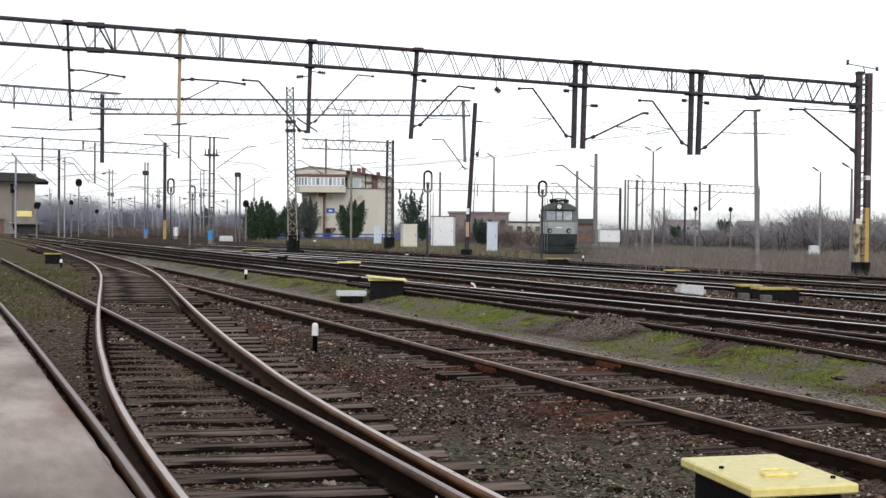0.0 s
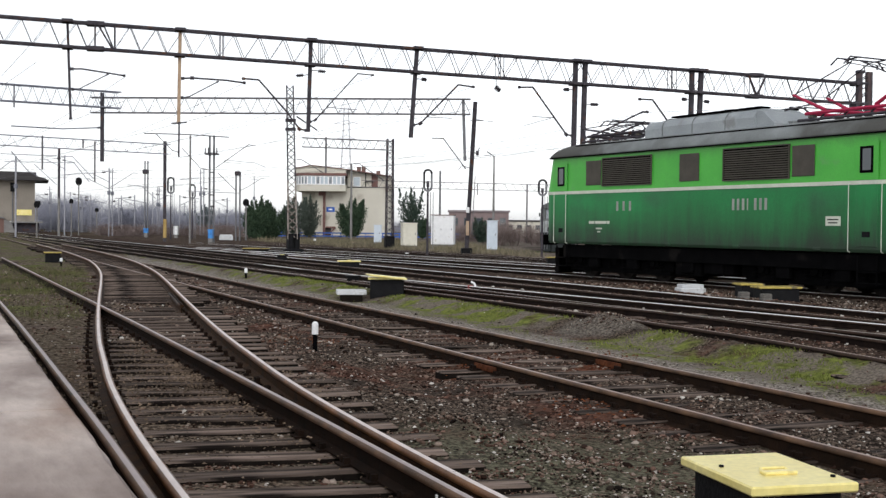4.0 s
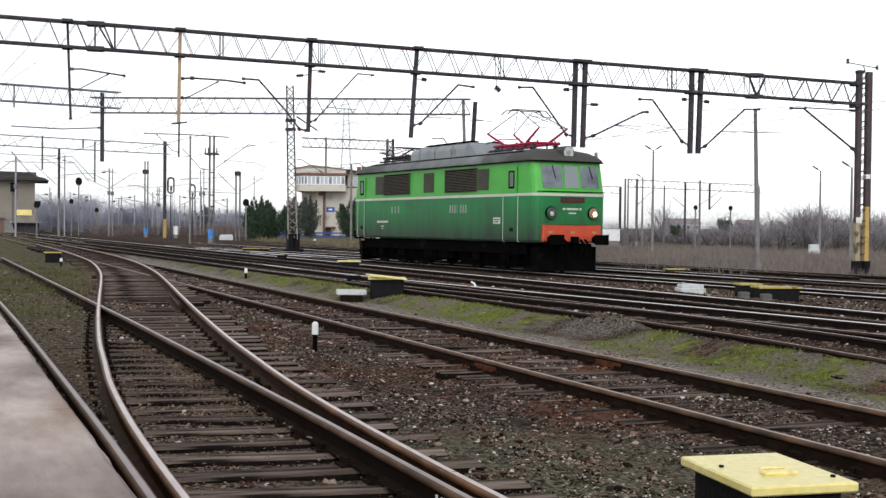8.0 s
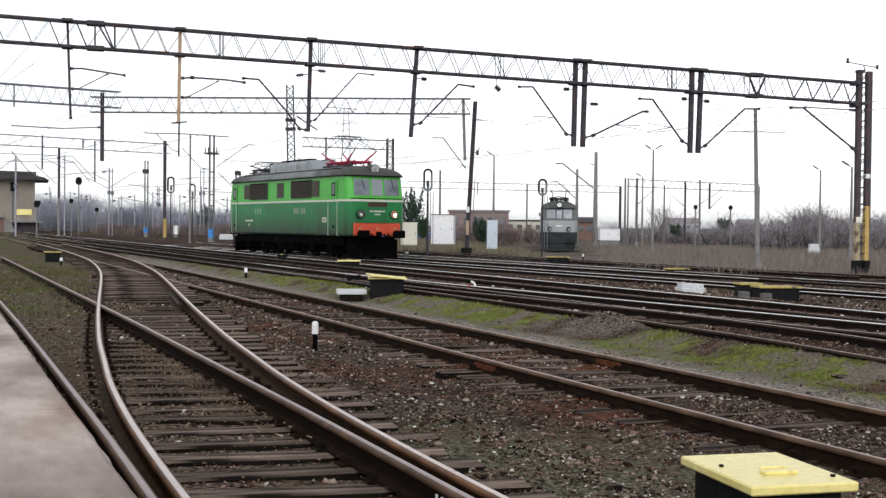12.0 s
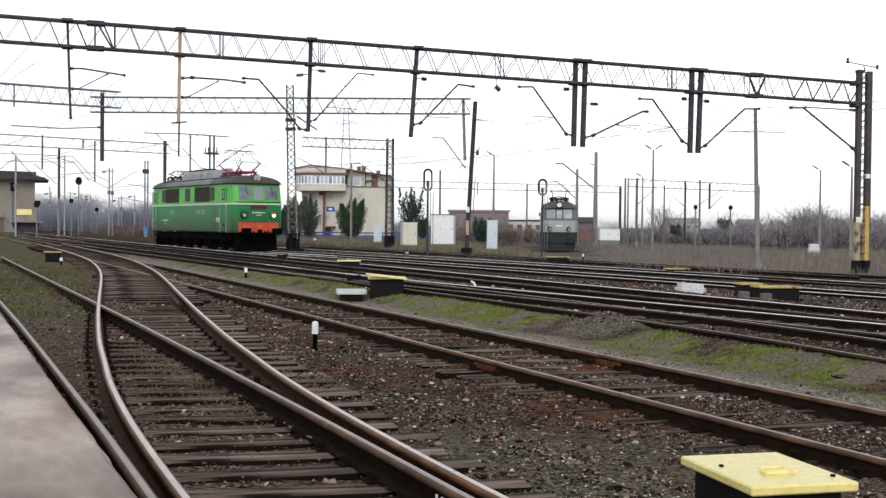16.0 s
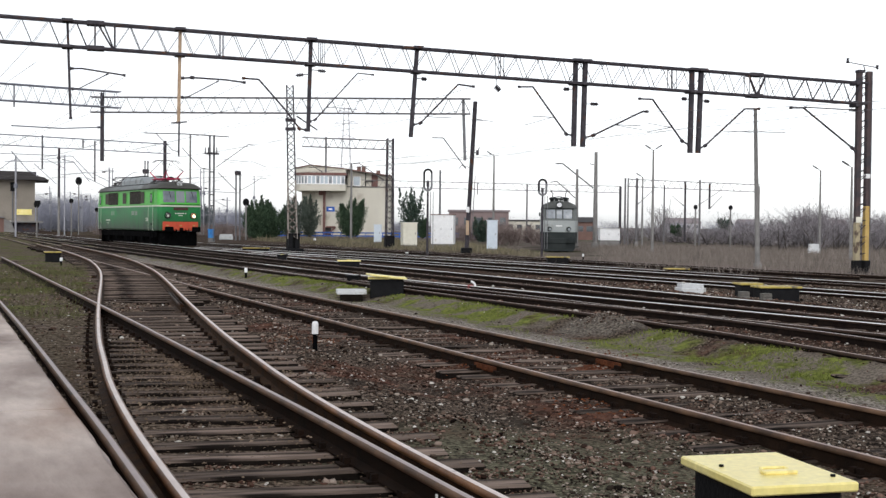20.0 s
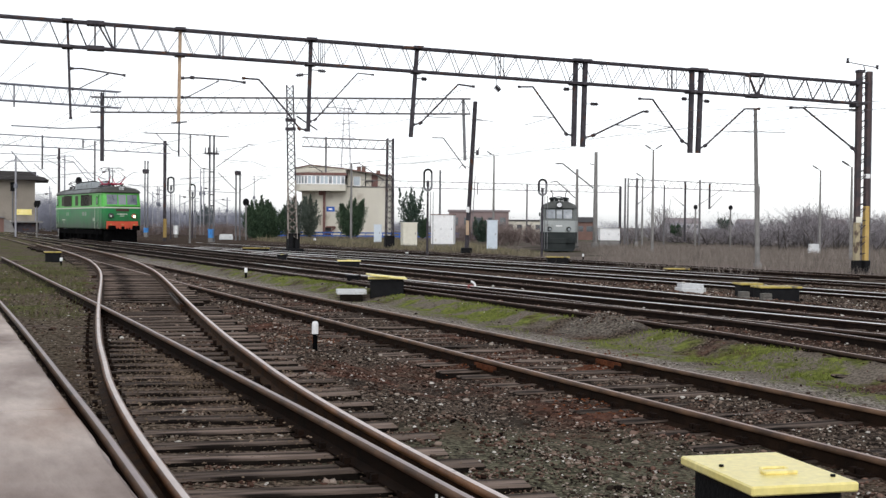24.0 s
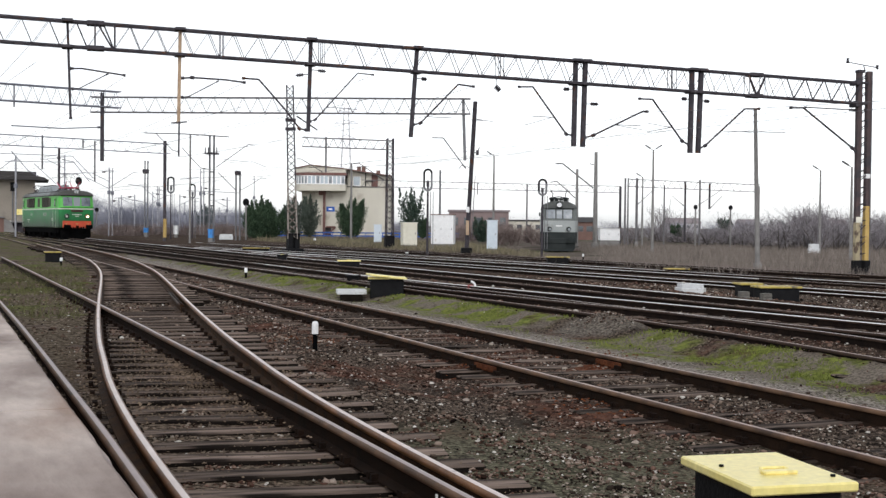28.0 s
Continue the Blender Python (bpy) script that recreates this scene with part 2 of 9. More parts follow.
def ground_height(x, y):
    off = 0.92 * x + 0.392 * y
    z = -0.105 - 0.115 * step(off, 3.6, 5.2) - 0.03 * step(off, 8.0, 12.0)
    # dirt lies over the sleeper ends beside the platform and left of the branch
    v, w = -0.3999 * x + 0.9166 * y, 0.9166 * x + 0.3999 * y
    left_rail = float(np.interp(v, [k[0] for k in BRANCH], [k[1] for k in BRANCH])) - .78
    z += 0.035 * (1 - step(abs(w - 2.4), 1.3, 2.2)) * noise.noise(Vector((x * 1.1, y * 1.1, 4)))
    z += 0.100 * step(left_rail - w, 0.0, 0.14) * step(v, 6.5, 9.5)
    z += 0.095 * step(1.02 - w, 0.0, 0.12)
    z += 0.05 * (1 - step(abs(w - 6.4), 0.6, 1.0)) * noise.noise(Vector((x * .8, y * .8, 9))) + 0.080 * (1 - step(abs(w - 6.4), 1.2, 1.9))
    z += 0.052 * step(w, 1.0, 1.15) * (1 - step(w - left_rail, 1.62, 1.85)) * (1 - step(v, 22, 30)) * (1 - step(left_rail - w, 0.0, 0.14) * step(v, 6.5, 9.5))
    # ballast silted up round the turnout's timber ends and over the yard
    z += (0.060 + 0.045 * noise.noise(Vector((x * 1.7, y * 1.7, 21)))) * step(w - left_rail, 1.70, 1.95) * (1 - step(w - left_rail, 2.5, 3.0)) * (1 - step(v, 20, 26))
    z += (0.112 + 0.03 * noise.noise(Vector((x * .6, y * .6, 17)))) * step(0.9063 * x + 0.4226 * y, 9.8, 10.4)
    z -= 0.05 * step(math.hypot(x, y), 30, 60)
    z += 0.07 * step(0.9063 * x + 0.4226 * y, 9.7, 10.2) * (1 - step(0.9063 * x + 0.4226 * y, 10.50, 10.74))
    z += 0.05 * step(v, 8, 12) * (1 - step(abs(w - left_rail - .35), .2, .6)) * max(0, noise.noise(Vector((x * .8, y * .8, 31))) + .25)
    z -= 0.13 * math.exp(-(((x + 1.55) / 0.95) ** 2 + ((y - 27.35) / 0.75) ** 2))
    z -= 0.16 * step(off, 17.0, 19.5) * (1 - step(v, 80, 110))
    z -= 0.22 * step(off, 32.0, 36.5) * step(x, 2, 6)
    z += 0.13 * step(0.8813 * x + 0.4726 * y, 31.8, 35.0) * (1 - step(x, 2, 6))
    z += 0.17 * math.exp(-(((x - 2.68) / 0.50) ** 2 + ((y - 18.9) / 0.60) ** 2))
    # washed-out pit beside the rail joint
    z -= 0.09 * math.exp(-(((x + .16) / 0.55) ** 2 + ((y - 13.1) / 0.42) ** 2))
    if math.hypot(x, y) < 60:
        z += 0.022 * noise.noise(Vector((x * 1.3, y * 1.3, 0))) + 0.02 * noise.noise(Vector((x * 4.1, y * 4.1, 3)))
    return z


def ground_material():
    m = bpy.data.materials.new("yard_ground")
    m.use_nodes = True
    n, l = m.node_tree.nodes, m.node_tree.links
    b = n["Principled BSDF"]
    b.inputs["Roughness"].default_value = 0.95
    b.inputs["Specular IOR Level"].default_value = 0.02
    tc = n.new("ShaderNodeTexCoord")
    P = tc.outputs["Object"]

    def tex(scale, detail=8, rough=0.6):
        t = n.new("ShaderNodeTexNoise")
        t.inputs["Scale"].default_value, t.inputs["Detail"].default_value, t.inputs["Roughness"].default_value = scale, detail, rough
        l.new(P, t.inputs["Vector"])
        return t.outputs["Fac"]

    def rng(v, a, c):
        r = n.new("ShaderNodeMapRange")
        r.interpolation_type = "SMOOTHSTEP"
        r.inputs["From Min"].default_value, r.inputs["From Max"].default_value = a, c
        l.new(v, r.inputs["Value"])
        return r.outputs["Result"]

    def blend(f, a, c):
        x = n.new("ShaderNodeMix")
        x.data_type = "RGBA"
        l.new(f, x.inputs["Factor"])
        for k, s in (("A", a), ("B", c)):
            if isinstance(s, tuple):
                x.inputs[k].default_value = (*s, 1)
            else:
                l.new(s, x.inputs[k])
        return x.outputs["Result"]

    def calc(op, a, c):
        x = n.new("ShaderNodeMath")
        x.operation = op
        for i, s in enumerate((a, c)):
            if isinstance(s, (int, float)):
                x.inputs[i].default_value = s
            else:
                l.new(s, x.inputs[i])
        return x.outputs["Value"]

    cells = n.new("ShaderNodeTexVoronoi")
    cells.inputs["Scale"].default_value = 40.0
    l.new(P, cells.inputs["Vector"])
    stone = blend(rng(cells.outputs["Color"], 0.25, 0.95), (0.009, 0.0066, 0.005), (0.21, 0.158, 0.124))
    stone = blend(rng(tex(0.55), 0.5, 0.66), stone, blend(rng(tex(7.0), 0.4, 0.6), (0.042, 0.020, 0.014), (0.15, 0.074, 0.052)))
    stone = blend(rng(tex(0.8), 0.52, 0.7), stone, (0.035, 0.028, 0.023))
    # rust dust below the rail joints
    for jx, jy in ((0.38, 13.12), (1.85, 13.55)):
        dv = n.new("ShaderNodeVectorMath")
        dv.operation = "DISTANCE"
        dv.inputs[1].default_value = (jx, jy, -.2)
        l.new(P, dv.inputs[0])
        near = calc("SUBTRACT", 1.0, rng(calc("ADD", dv.outputs["Value"], calc("MULTIPLY", tex(2.5), 0.9)), 0.5, 1.25))
        stone = blend(near, stone, blend(rng(tex(18.0), 0.35, 0.65), (0.07, 0.022, 0.011), (0.19, 0.065, 0.032)))
    # mossy grit beside the near box
    dv = n.new("ShaderNodeVectorMath")
    dv.operation = "DISTANCE"
    dv.inputs[1].default_value = (0.75, 7.6, -.2)
    l.new(P, dv.inputs[0])
    near = calc("SUBTRACT", 1.0, rng(calc("ADD", dv.outputs["Value"], calc("MULTIPLY", tex(2.0), 2.0)), 1.5, 3.6))
    stone = blend(near, stone, blend(rng(tex(26.0), 0.36, 0.64), (0.042, 0.038, 0.028), (0.19, 0.178, 0.122)))
    # offset across the tracks
    d = n.new("ShaderNodeVectorMath")
    d.operation = "DOT_PRODUCT"
    d.inputs[1].default_value = (0.92, 0.392, 0.0)
    l.new(P, d.inputs[0])
    off = calc("ADD", d.outputs["Value"], calc("MULTIPLY", calc("SUBTRACT", tex(0.7), 0.5), 1.5))
    gravel = blend(rng(cells.outputs["Color"], 0.2, 0.9), (0.11, 0.094, 0.078), (0.40, 0.36, 0.315))
    moss = blend(rng(tex(9.0), 0.35, 0.65), (0.095, 0.105, 0.030), (0.215, 0.245, 0.058))
    moss = blend(rng(tex(1.6), 0.44, 0.54), moss, blend(rng(tex(26.0), 0.4, 0.6), (0.12, 0.10, 0.08), (0.24, 0.205, 0.17)))
    lane = calc("MULTIPLY", rng(off, 7.3, 7.6), calc("SUBTRACT", 1.0, rng(off, 8.4, 9.0)))
    col = blend(calc("MULTIPLY", lane, rng(tex(0.4), 0.25, 0.42)), stone, gravel)
    heap = n.new("ShaderNodeVectorMath")
    heap.operation = "DISTANCE"
    heap.inputs[1].default_value = (2.63, 18.9, 0)
    l.new(P, heap.inputs[0])
    strip = calc("MULTIPLY", rng(off, 8.3, 8.9), calc("SUBTRACT", 1.0, rng(off, 9.7, 10.4)))
    strip = calc("MULTIPLY", strip, rng(heap.outputs["Value"], 1.0, 1.5))
    col = blend(calc("SUBTRACT", 1.0, rng(calc("ADD", heap.outputs["Value"], calc("MULTIPLY", tex(3.0), 0.5)), 0.9, 1.3)), col, blend(rng(tex(22.0), 0.36, 0.64), (0.055, 0.046, 0.038), (0.235, 0.205, 0.172)))
    col = blend(calc("MULTIPLY", strip, rng(tex(0.9), 0.36, 0.48)), col, moss)
    verge = calc("MULTIPLY", rng(calc("SUBTRACT", 1.6, off), 0.9, 1.6), rng(tex(0.8), 0.40, 0.55))
    col = blend(verge, col, blend(rng(tex(3.0), 0.4, 0.6), (0.060, 0.058, 0.028), (0.13, 0.112, 0.07)))
    # grey-olive dirt between the platform rail and the branch
    dv = n.new("ShaderNodeVectorMath")
    dv.operation = "DOT_PRODUCT"
    dv.inputs[1].default_value = (-0.3999, 0.9166, 0.0)
    l.new(P, dv.inputs[0])
    reach = calc("ADD", calc("MULTIPLY", dv.outputs["Value"], 0.124), 0.05)
    dirt = calc("MULTIPLY", rng(dv.outputs["Value"], 9.0, 14.0), rng(calc("SUBTRACT", reach, d.outputs["Value"]), 0.0, 0.35))
    soil = blend(rng(tex(14.0), 0.36, 0.66), (0.040, 0.030, 0.021), (0.235, 0.190, 0.140))
    soil = blend(calc("MULTIPLY", rng(tex(0.6), 0.50, 0.60), rng(dv.outputs["Value"], 16.0, 24.0)), soil, blend(rng(tex(7.0), 0.4, 0.6), (0.055, 0.068, 0.020), (0.150, 0.165, 0.052)))
    col = blend(calc("MULTIPLY", dirt, rng(tex(1.5), 0.25, 0.45)), col, soil)
    # oily dirt between the turnout's timbers
    bed = calc("MULTIPLY", rng(d.outputs["Value"], 0.95, 1.15), rng(calc("SUBTRACT", calc("ADD", reach, 1.35), d.outputs["Value"]), 0.0, 0.5))
    bed = calc("MULTIPLY", bed, calc("SUBTRACT", 1.0, dirt))
    col = blend(calc("MULTIPLY", bed, rng(tex(1.3), 0.22, 0.5)), col, blend(rng(tex(24.0), 0.38, 0.66), (0.026, 0.019, 0.014), (0.29, 0.225, 0.170)))
    worn = calc("MULTIPLY", rng(off, 17.0, 19.0), calc("SUBTRACT", 1.0, rng(off, 30.0, 33.0)))
    col = blend(calc("MULTIPLY", worn, rng(tex(0.25), 0.35, 0.55)), col, blend(rng(tex(6.0), 0.38, 0.62), (0.034, 0.024, 0.018), (0.105, 0.079, 0.062)))
    oil = calc("MULTIPLY", rng(off, 10.0, 10.8), calc("SUBTRACT", 1.0, rng(off, 16.5, 19.5)))
    col = blend(calc("MULTIPLY", oil, rng(tex(0.35), 0.30, 0.5)), col, blend(rng(tex(14.0), 0.4, 0.6), (0.026, 0.018, 0.014), (0.085, 0.057, 0.043)))
    far = rng(calc("ADD", off, 0.0), 31.5, 33.5)
    dry = blend(rng(tex(0.25), 0.35, 0.65), (0.105, 0.086, 0.073), (0.185, 0.155, 0.135))
    dry = blend(rng(tex(0.12), 0.52, 0.66), dry, (0.085, 0.09, 0.045))
    col = blend(far, col, dry)
    l.new(col, b.inputs["Base Color"])
    bp = n.new("ShaderNodeBump")
    bp.inputs["Strength"].default_value, bp.inputs["Distance"].default_value = 0.7, 0.03
    l.new(calc("ADD", calc("MULTIPLY", cells.outputs["Distance"], -1.4), tex(45.0)), bp.inputs["Height"])
    l.new(bp.outputs["Normal"], b.inputs["Normal"])
    return m


M_GROUND = ground_material()


def build_ground():
    def graded(lo, hi, near_lo, near_hi, fine):
        xs = [x * fine for x in range(int(near_lo / fine), int(near_hi / fine) + 1)]
        s, x = fine, xs[-1]
        while x < hi:
            s *= 1.22
            x += s
            xs.append(min(x, hi))
        s, x = fine, xs[0]
        while x > lo:
            s *= 1.22
            x -= s
            xs.insert(0, max(x, lo))
        return xs
    xs, ys = graded(-2500, 2500, -14, 14, 0.25), graded(-300, 3000, 2, 46, 0.25)
    verts = [(x, y, ground_height(x, y)) for y in ys for x in xs]
    w = len(xs)
    faces = [(j * w + i, j * w + i + 1, (j + 1) * w + i + 1, (j + 1) * w + i) for j in range(len(ys) - 1) for i in range(w - 1)]
    me = bpy.data.meshes.new("ground")
    me.from_pydata(verts, [], faces)
    me.materials.append(M_GROUND)
    me.polygons.foreach_set("use_smooth", [True] * len(me.polygons))
    tagged(new("ground", me), "brown stony ballast ground with moss and dry grass", "ground", kind="structure")


build_ground()

# platform edge under the camera: its rim runs beside the nearest rail
def build_platform():
    root = thing("loading_platform", pose(0, 0, 0, 0, 0, 23.57), "worn pinkish concrete loading platform beside the track", "platform", kind="structure")
    bm = bmesh.new()
    box(bm, -9.0, 0.235, -8.0, 16.5, -0.2, 1.06, 0.02)
    part("platform_body", bm, M_CONCRETE, root)
    y = -8.0
    rng = random.Random(4)
    while y < 16.4:
        w = 1.5
        bm = bmesh.new()
        rim = [(.270 + .0036 * (y + k * w / 40) + .005 * noise.noise(Vector((y + k * w / 40, 7, 2)) * 2.1) + .004 * noise.noise(Vector((y + k * w / 40, 3, 5)) * 9), y + .006 + k * (w - .012) / 40) for k in range(41)]
        outline = [(-.62, y + .006)] + rim + [(-.62, y + w - .006)]
        low = [bm.verts.new((p[0], p[1], 1.062)) for p in outline]
        mid = [bm.verts.new((p[0] + (.004 if 0 < i <= 41 else 0), p[1], 1.084)) for i, p in enumerate(outline)]
        top = [bm.verts.new((p[0] - (.012 if 0 < i <= 41 else 0), p[1], 1.102 - (.004 * abs(noise.noise(Vector((p[1] * 6, 1, 1)))) if 0 < i <= 41 else 0))) for i, p in enumerate(outline)]
        for lo, hi in ((low, mid), (mid, top)):
            for i in range(len(lo)):
                j = (i + 1) % len(lo)
                bm.faces.new((lo[i], lo[j], hi[j], hi[i]))
        bm.faces.new(top)
        bm.faces.new(low[::-1])
        part("edge_slab", bm, M_CONCRETE, root)
        bm = boxed(-9.0, -0.632, y + .006, y + w - .006, 1.062, 1.098 + rng.uniform(-.004, .004), 0.008)
        part("paving_slab", bm, M_CONCRETE, root)
        y += w


build_platform()

# ---- tracks ----
HALF_HEAD = [(.008, 0), (.018, -.0014), (.026, -.0046), (.032, -.010), (.0352, -.018), (.036, -.038), (.009, -.05), (.009, -.13), (.072, -.148), (.072, -.16)]
RAIL_PROFILE = HALF_HEAD + [(-x, z) for x, z in HALF_HEAD[::-1]]


RAIL_SIDE = [M_RUST, M_SHOULDER]


def rail(path, root, top, z=0.0, label=""):
    """A steel rail swept along a plan path."""
    bm = bmesh.new()
    rings = []
    for i, p in enumerate(path):
        a, b = path[max(i - 1, 0)], path[min(i + 1, len(path) - 1)]
        d = (b - a).normalized()
        side = Vector((d.y, -d.x, 0))
        rings.append([bm.verts.new(Vector((p.x, p.y, z + q[1])) + side * q[0]) for q in RAIL_PROFILE])
    k = len(RAIL_PROFILE)
    for r0, r1 in zip(rings, rings[1:]):
        for j in range(k):
            f = bm.faces.new((r0[j], r0[(j + 1) % k], r1[(j + 1) % k], r1[j]))
            e = min(j, k - 2 - j)
            # bright rails carry the painted gleam over their shoulder faces too
            f.material_index = 1 if e < (3 if top is M_RAILBRIGHT else 1) or j == k - 1 else (2 if e < 5 else 0)
            f.smooth = e < 5 or j == k - 1
    bm.faces.new(rings[0][::-1])
    bm.faces.new(rings[-1])
    return part("rail", bm, [RAIL_SIDE[0], top, RAIL_SIDE[1]], root, label)


def offset_path(path, o):
    out = []
    for i, p in enumerate(path):
        a, b = path[max(i - 1, 0)], path[min(i + 1, len(path) - 1)]
        d = (b - a).normalized()
        out.append(p + Vector((d.y, -d.x, 0)) * o)
    return out


def resample(knots, gap=0.6):
    """Evenly spaced points on a smooth curve through the knots."""
    dense = []
    for i in range(len(knots) - 1):
        p0, p1, p2, p3 = knots[max(i - 1, 0)], knots[i], knots[i + 1], knots[min(i + 2, len(knots) - 1)]
        m = max(2, int((p2 - p1).length / 0.1))
        for k in range(m):
            t = k / m
            dense.append(0.5 * ((2 * p1) + (p2 - p0) * t + (2 * p0 - 5 * p1 + 4 * p2 - p3) * t * t + (3 * p1 - p0 - 3 * p2 + p3) * t ** 3))
    dense.append(knots[-1])
    out, need = [dense[0]], gap
    for a, b in zip(dense, dense[1:]):
        s = (b - a).length
        while s >= need:
            a = a + (b - a) * (need / s)
            s -= need
            out.append(a.copy())
            need = gap
        need -= s
    return out


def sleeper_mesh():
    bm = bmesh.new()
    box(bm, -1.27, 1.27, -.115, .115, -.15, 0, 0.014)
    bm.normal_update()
    # weathered top; sides take the colour that holds the gap shade
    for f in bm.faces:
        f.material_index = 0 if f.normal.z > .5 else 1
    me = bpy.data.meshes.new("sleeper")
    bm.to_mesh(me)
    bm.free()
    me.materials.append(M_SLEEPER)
    me.materials.append(M_SHADED_SIDE)
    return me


SLEEPER = sleeper_mesh()
RNG = random.Random(11)


def sleepers(root, path, z, near, stretch=None, skew=0.0):
    """Timbers under a path; near ones are pieces, the others one joined mesh."""
    bm = bmesh.new()
    for i, p in enumerate(path):
        a, b = path[max(i - 1, 0)], path[min(i + 1, len(path) - 1)]
        turn = math.atan2(-(b - a).x, (b - a).y) + RNG.uniform(-.035, .035) + skew
        lo, hi = stretch(i, p) if stretch else (-1.27, 1.27)
        mid, half = (lo + hi) / 2, (hi - lo) / 2
        sx = half / 1.27
        c = p + Vector((math.cos(turn), math.sin(turn), 0)) * (mid + RNG.uniform(-.09, .09))
        m = Matrix.LocRotScale((c.x, c.y, z - .164 + RNG.uniform(-.012, .004)), Euler((0, RNG.uniform(-.006, .006), turn)), (sx, RNG.uniform(.8, 1.12), 1))
        if p.length < near:
            o = new("sleeper", SLEEPER)
            o.parent = root
            o.matrix_basis = m
        else:
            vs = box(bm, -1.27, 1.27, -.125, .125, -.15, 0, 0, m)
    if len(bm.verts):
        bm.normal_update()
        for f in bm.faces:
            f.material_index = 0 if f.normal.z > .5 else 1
        tagged(part("sleepers", bm, [M_SLEEPER, M_SHADED_SIDE], root), kind="stuff")
    else:
        bm.free()


def fastenings(root, path, z, reach):
    """Rusty sole plates and screws where the rails cross the timbers."""
    bm = bmesh.new()
    for i, p in enumerate(path):
        if p.length > reach:
            continue
        a, b = path[max(i - 1, 0)], path[min(i + 1, len(path) - 1)]
        turn = math.atan2(-(b - a).x, (b - a).y)
        for s in (-.7535, .7535):
            m = Matrix.LocRotScale((p.x, p.y, z - .16), Euler((0, 0, turn)), None)
            box(bm, s - .16, s + .16, -.07, .07, -.006, .006, 0, m)
            for d in (-.11, .11):
                box(bm, s + d - .02, s + d + .02, -.045, -.005, .006, .045, 0, m)
                box(bm, s + d - .02, s + d + .02, .015, .055, .006, .045, 0, m)
    tagged(part("rail_fastenings", bm, M_RUST, root), kind="stuff")


def fishplate(root, p, turn, z):
    bm = bmesh.new()
    m = Matrix.LocRotScale((p.x, p.y, z), Euler((0, 0, turn)), None)
    for s in (-.028, .028):
        box(bm, s - .012, s + .012, -.27, .27, -.125, -.055, .006, m)
    for y in (-.19, -.07, .07, .19):
        box(bm, -.06, .06, y - .018, y + .018, -.105, -.07, 0, m)
    part("fishplate", bm, M_JOINT, root, "bright rust rail joint")


M_JOINT = surf("fresh_orange_rust", (0.050, 0.018, 0.010), (0.160, 0.058, 0.028), 12.0, 0.85, 0, 0.4, 80, spec=0.05)


def track(name, knots, z, top_l, top_r, label, near=40, rails=True, ties=True, group="yard tracks", silt=.042):
    path = resample([Vector((k[0], k[1], 0)) for k in knots])
    root = thing(name, pose(0, 0, 0), label, "railway track", group, "structure")
    if rails:
        rail(offset_path(path, -.7535)[::1 if len(knots) > 2 else 8] , root, top_l, z)
        rail(offset_path(path, .7535)[::1 if len(knots) > 2 else 8], root, top_r, z)
    if ties:
        sleepers(root, path, z + silt, near)
    if near == 40:
        fastenings(root, path, z + silt, 26)
    return root, path


def lane(angle, pairs):
    return [along(angle, o, v) for v, o in pairs]


# turnout beside the platform: straight track and curved branch
def build_turnout():
    root = thing("turnout_track", pose(0, 0, 0), "rusty railway turnout on old wooden sleepers", "railway track", "yard tracks", "structure")
    straight = resample(lane(23.57, [(-6, 1.66), (4, 1.71), (6, 1.735), (8, 1.77), (11, 1.80), (14, 1.825), (20, 1.85), (48, 1.86)]), 0.52)
    branch = resample(lane(23.57, BRANCH))
    zr = 0.15
    rail(offset_path(straight, -.725)[::2], root, M_RAILWARM, zr)
    rail(offset_path(straight, .725)[::2], root, M_RAILWARM, zr)
    RAIL_SIDE[1] = surf("orange_brown_rail_shoulder", (0.070, 0.031, 0.014), (0.235, 0.112, 0.052), 4.0, 0.5, 0.1, 0.2, 90, spec=0.25, contrast=0.18)
    RAIL_SIDE[0] = surf("bronze_rail_side", (0.010, 0.0052, 0.003), (0.060, 0.030, 0.014), 6.0, 0.75, 0, 0.4, 80, spec=0.1)
    rail(offset_path(branch, -.73), root, M_RAILTOP, zr)
    rail(offset_path(branch, .73), root, M_RAILTOP, zr)
    # check rails beside the crossing
    RAIL_SIDE[1] = M_SHOULDER_DARK
    rail(offset_path(branch, .73 - .13)[30:37], root, M_RUST, zr - .03)
    def stretch(i, p):
        v = -6 + 0.52 * i
        if v < 3 or v > 33:
            return (-1.27, 1.27)
        c = [(3, 1.82), (8, 2.04), (14, 2.55), (18, 3.02), (25, 3.98), (30, 4.7), (33, 5.1)]
        for (a, oa), (b, ob) in zip(c, c[1:]):
            if a <= v <= b:
                o = oa + (ob - oa) * (v - a) / (b - a)
        far = o - 1.81 + 1.3
        if v > 22:
            return (-1.27, 1.27)
        return (-1.27, far)
    sleepers(root, straight, zr, 60, stretch, radians(-8))
    fastenings(root, straight, zr, 24)
    fastenings(root, branch, zr, 20)
    for d in (0.0, .07):
        m = Matrix.LocRotScale(along(23.57, 2.395, 5.47 + d, .08), Euler((0, 0, radians(23.9))), None)
        bm = bmesh.new()
        box(bm, -.004, .004, -.008, .008, -.05, .025, 0, m)
        part("paint_mark", bm, M_WHITE, root, "white paint mark on the rail")
    sleepers(root, [p for k, p in enumerate(branch) if k * .6 > 20.5], zr, 45)


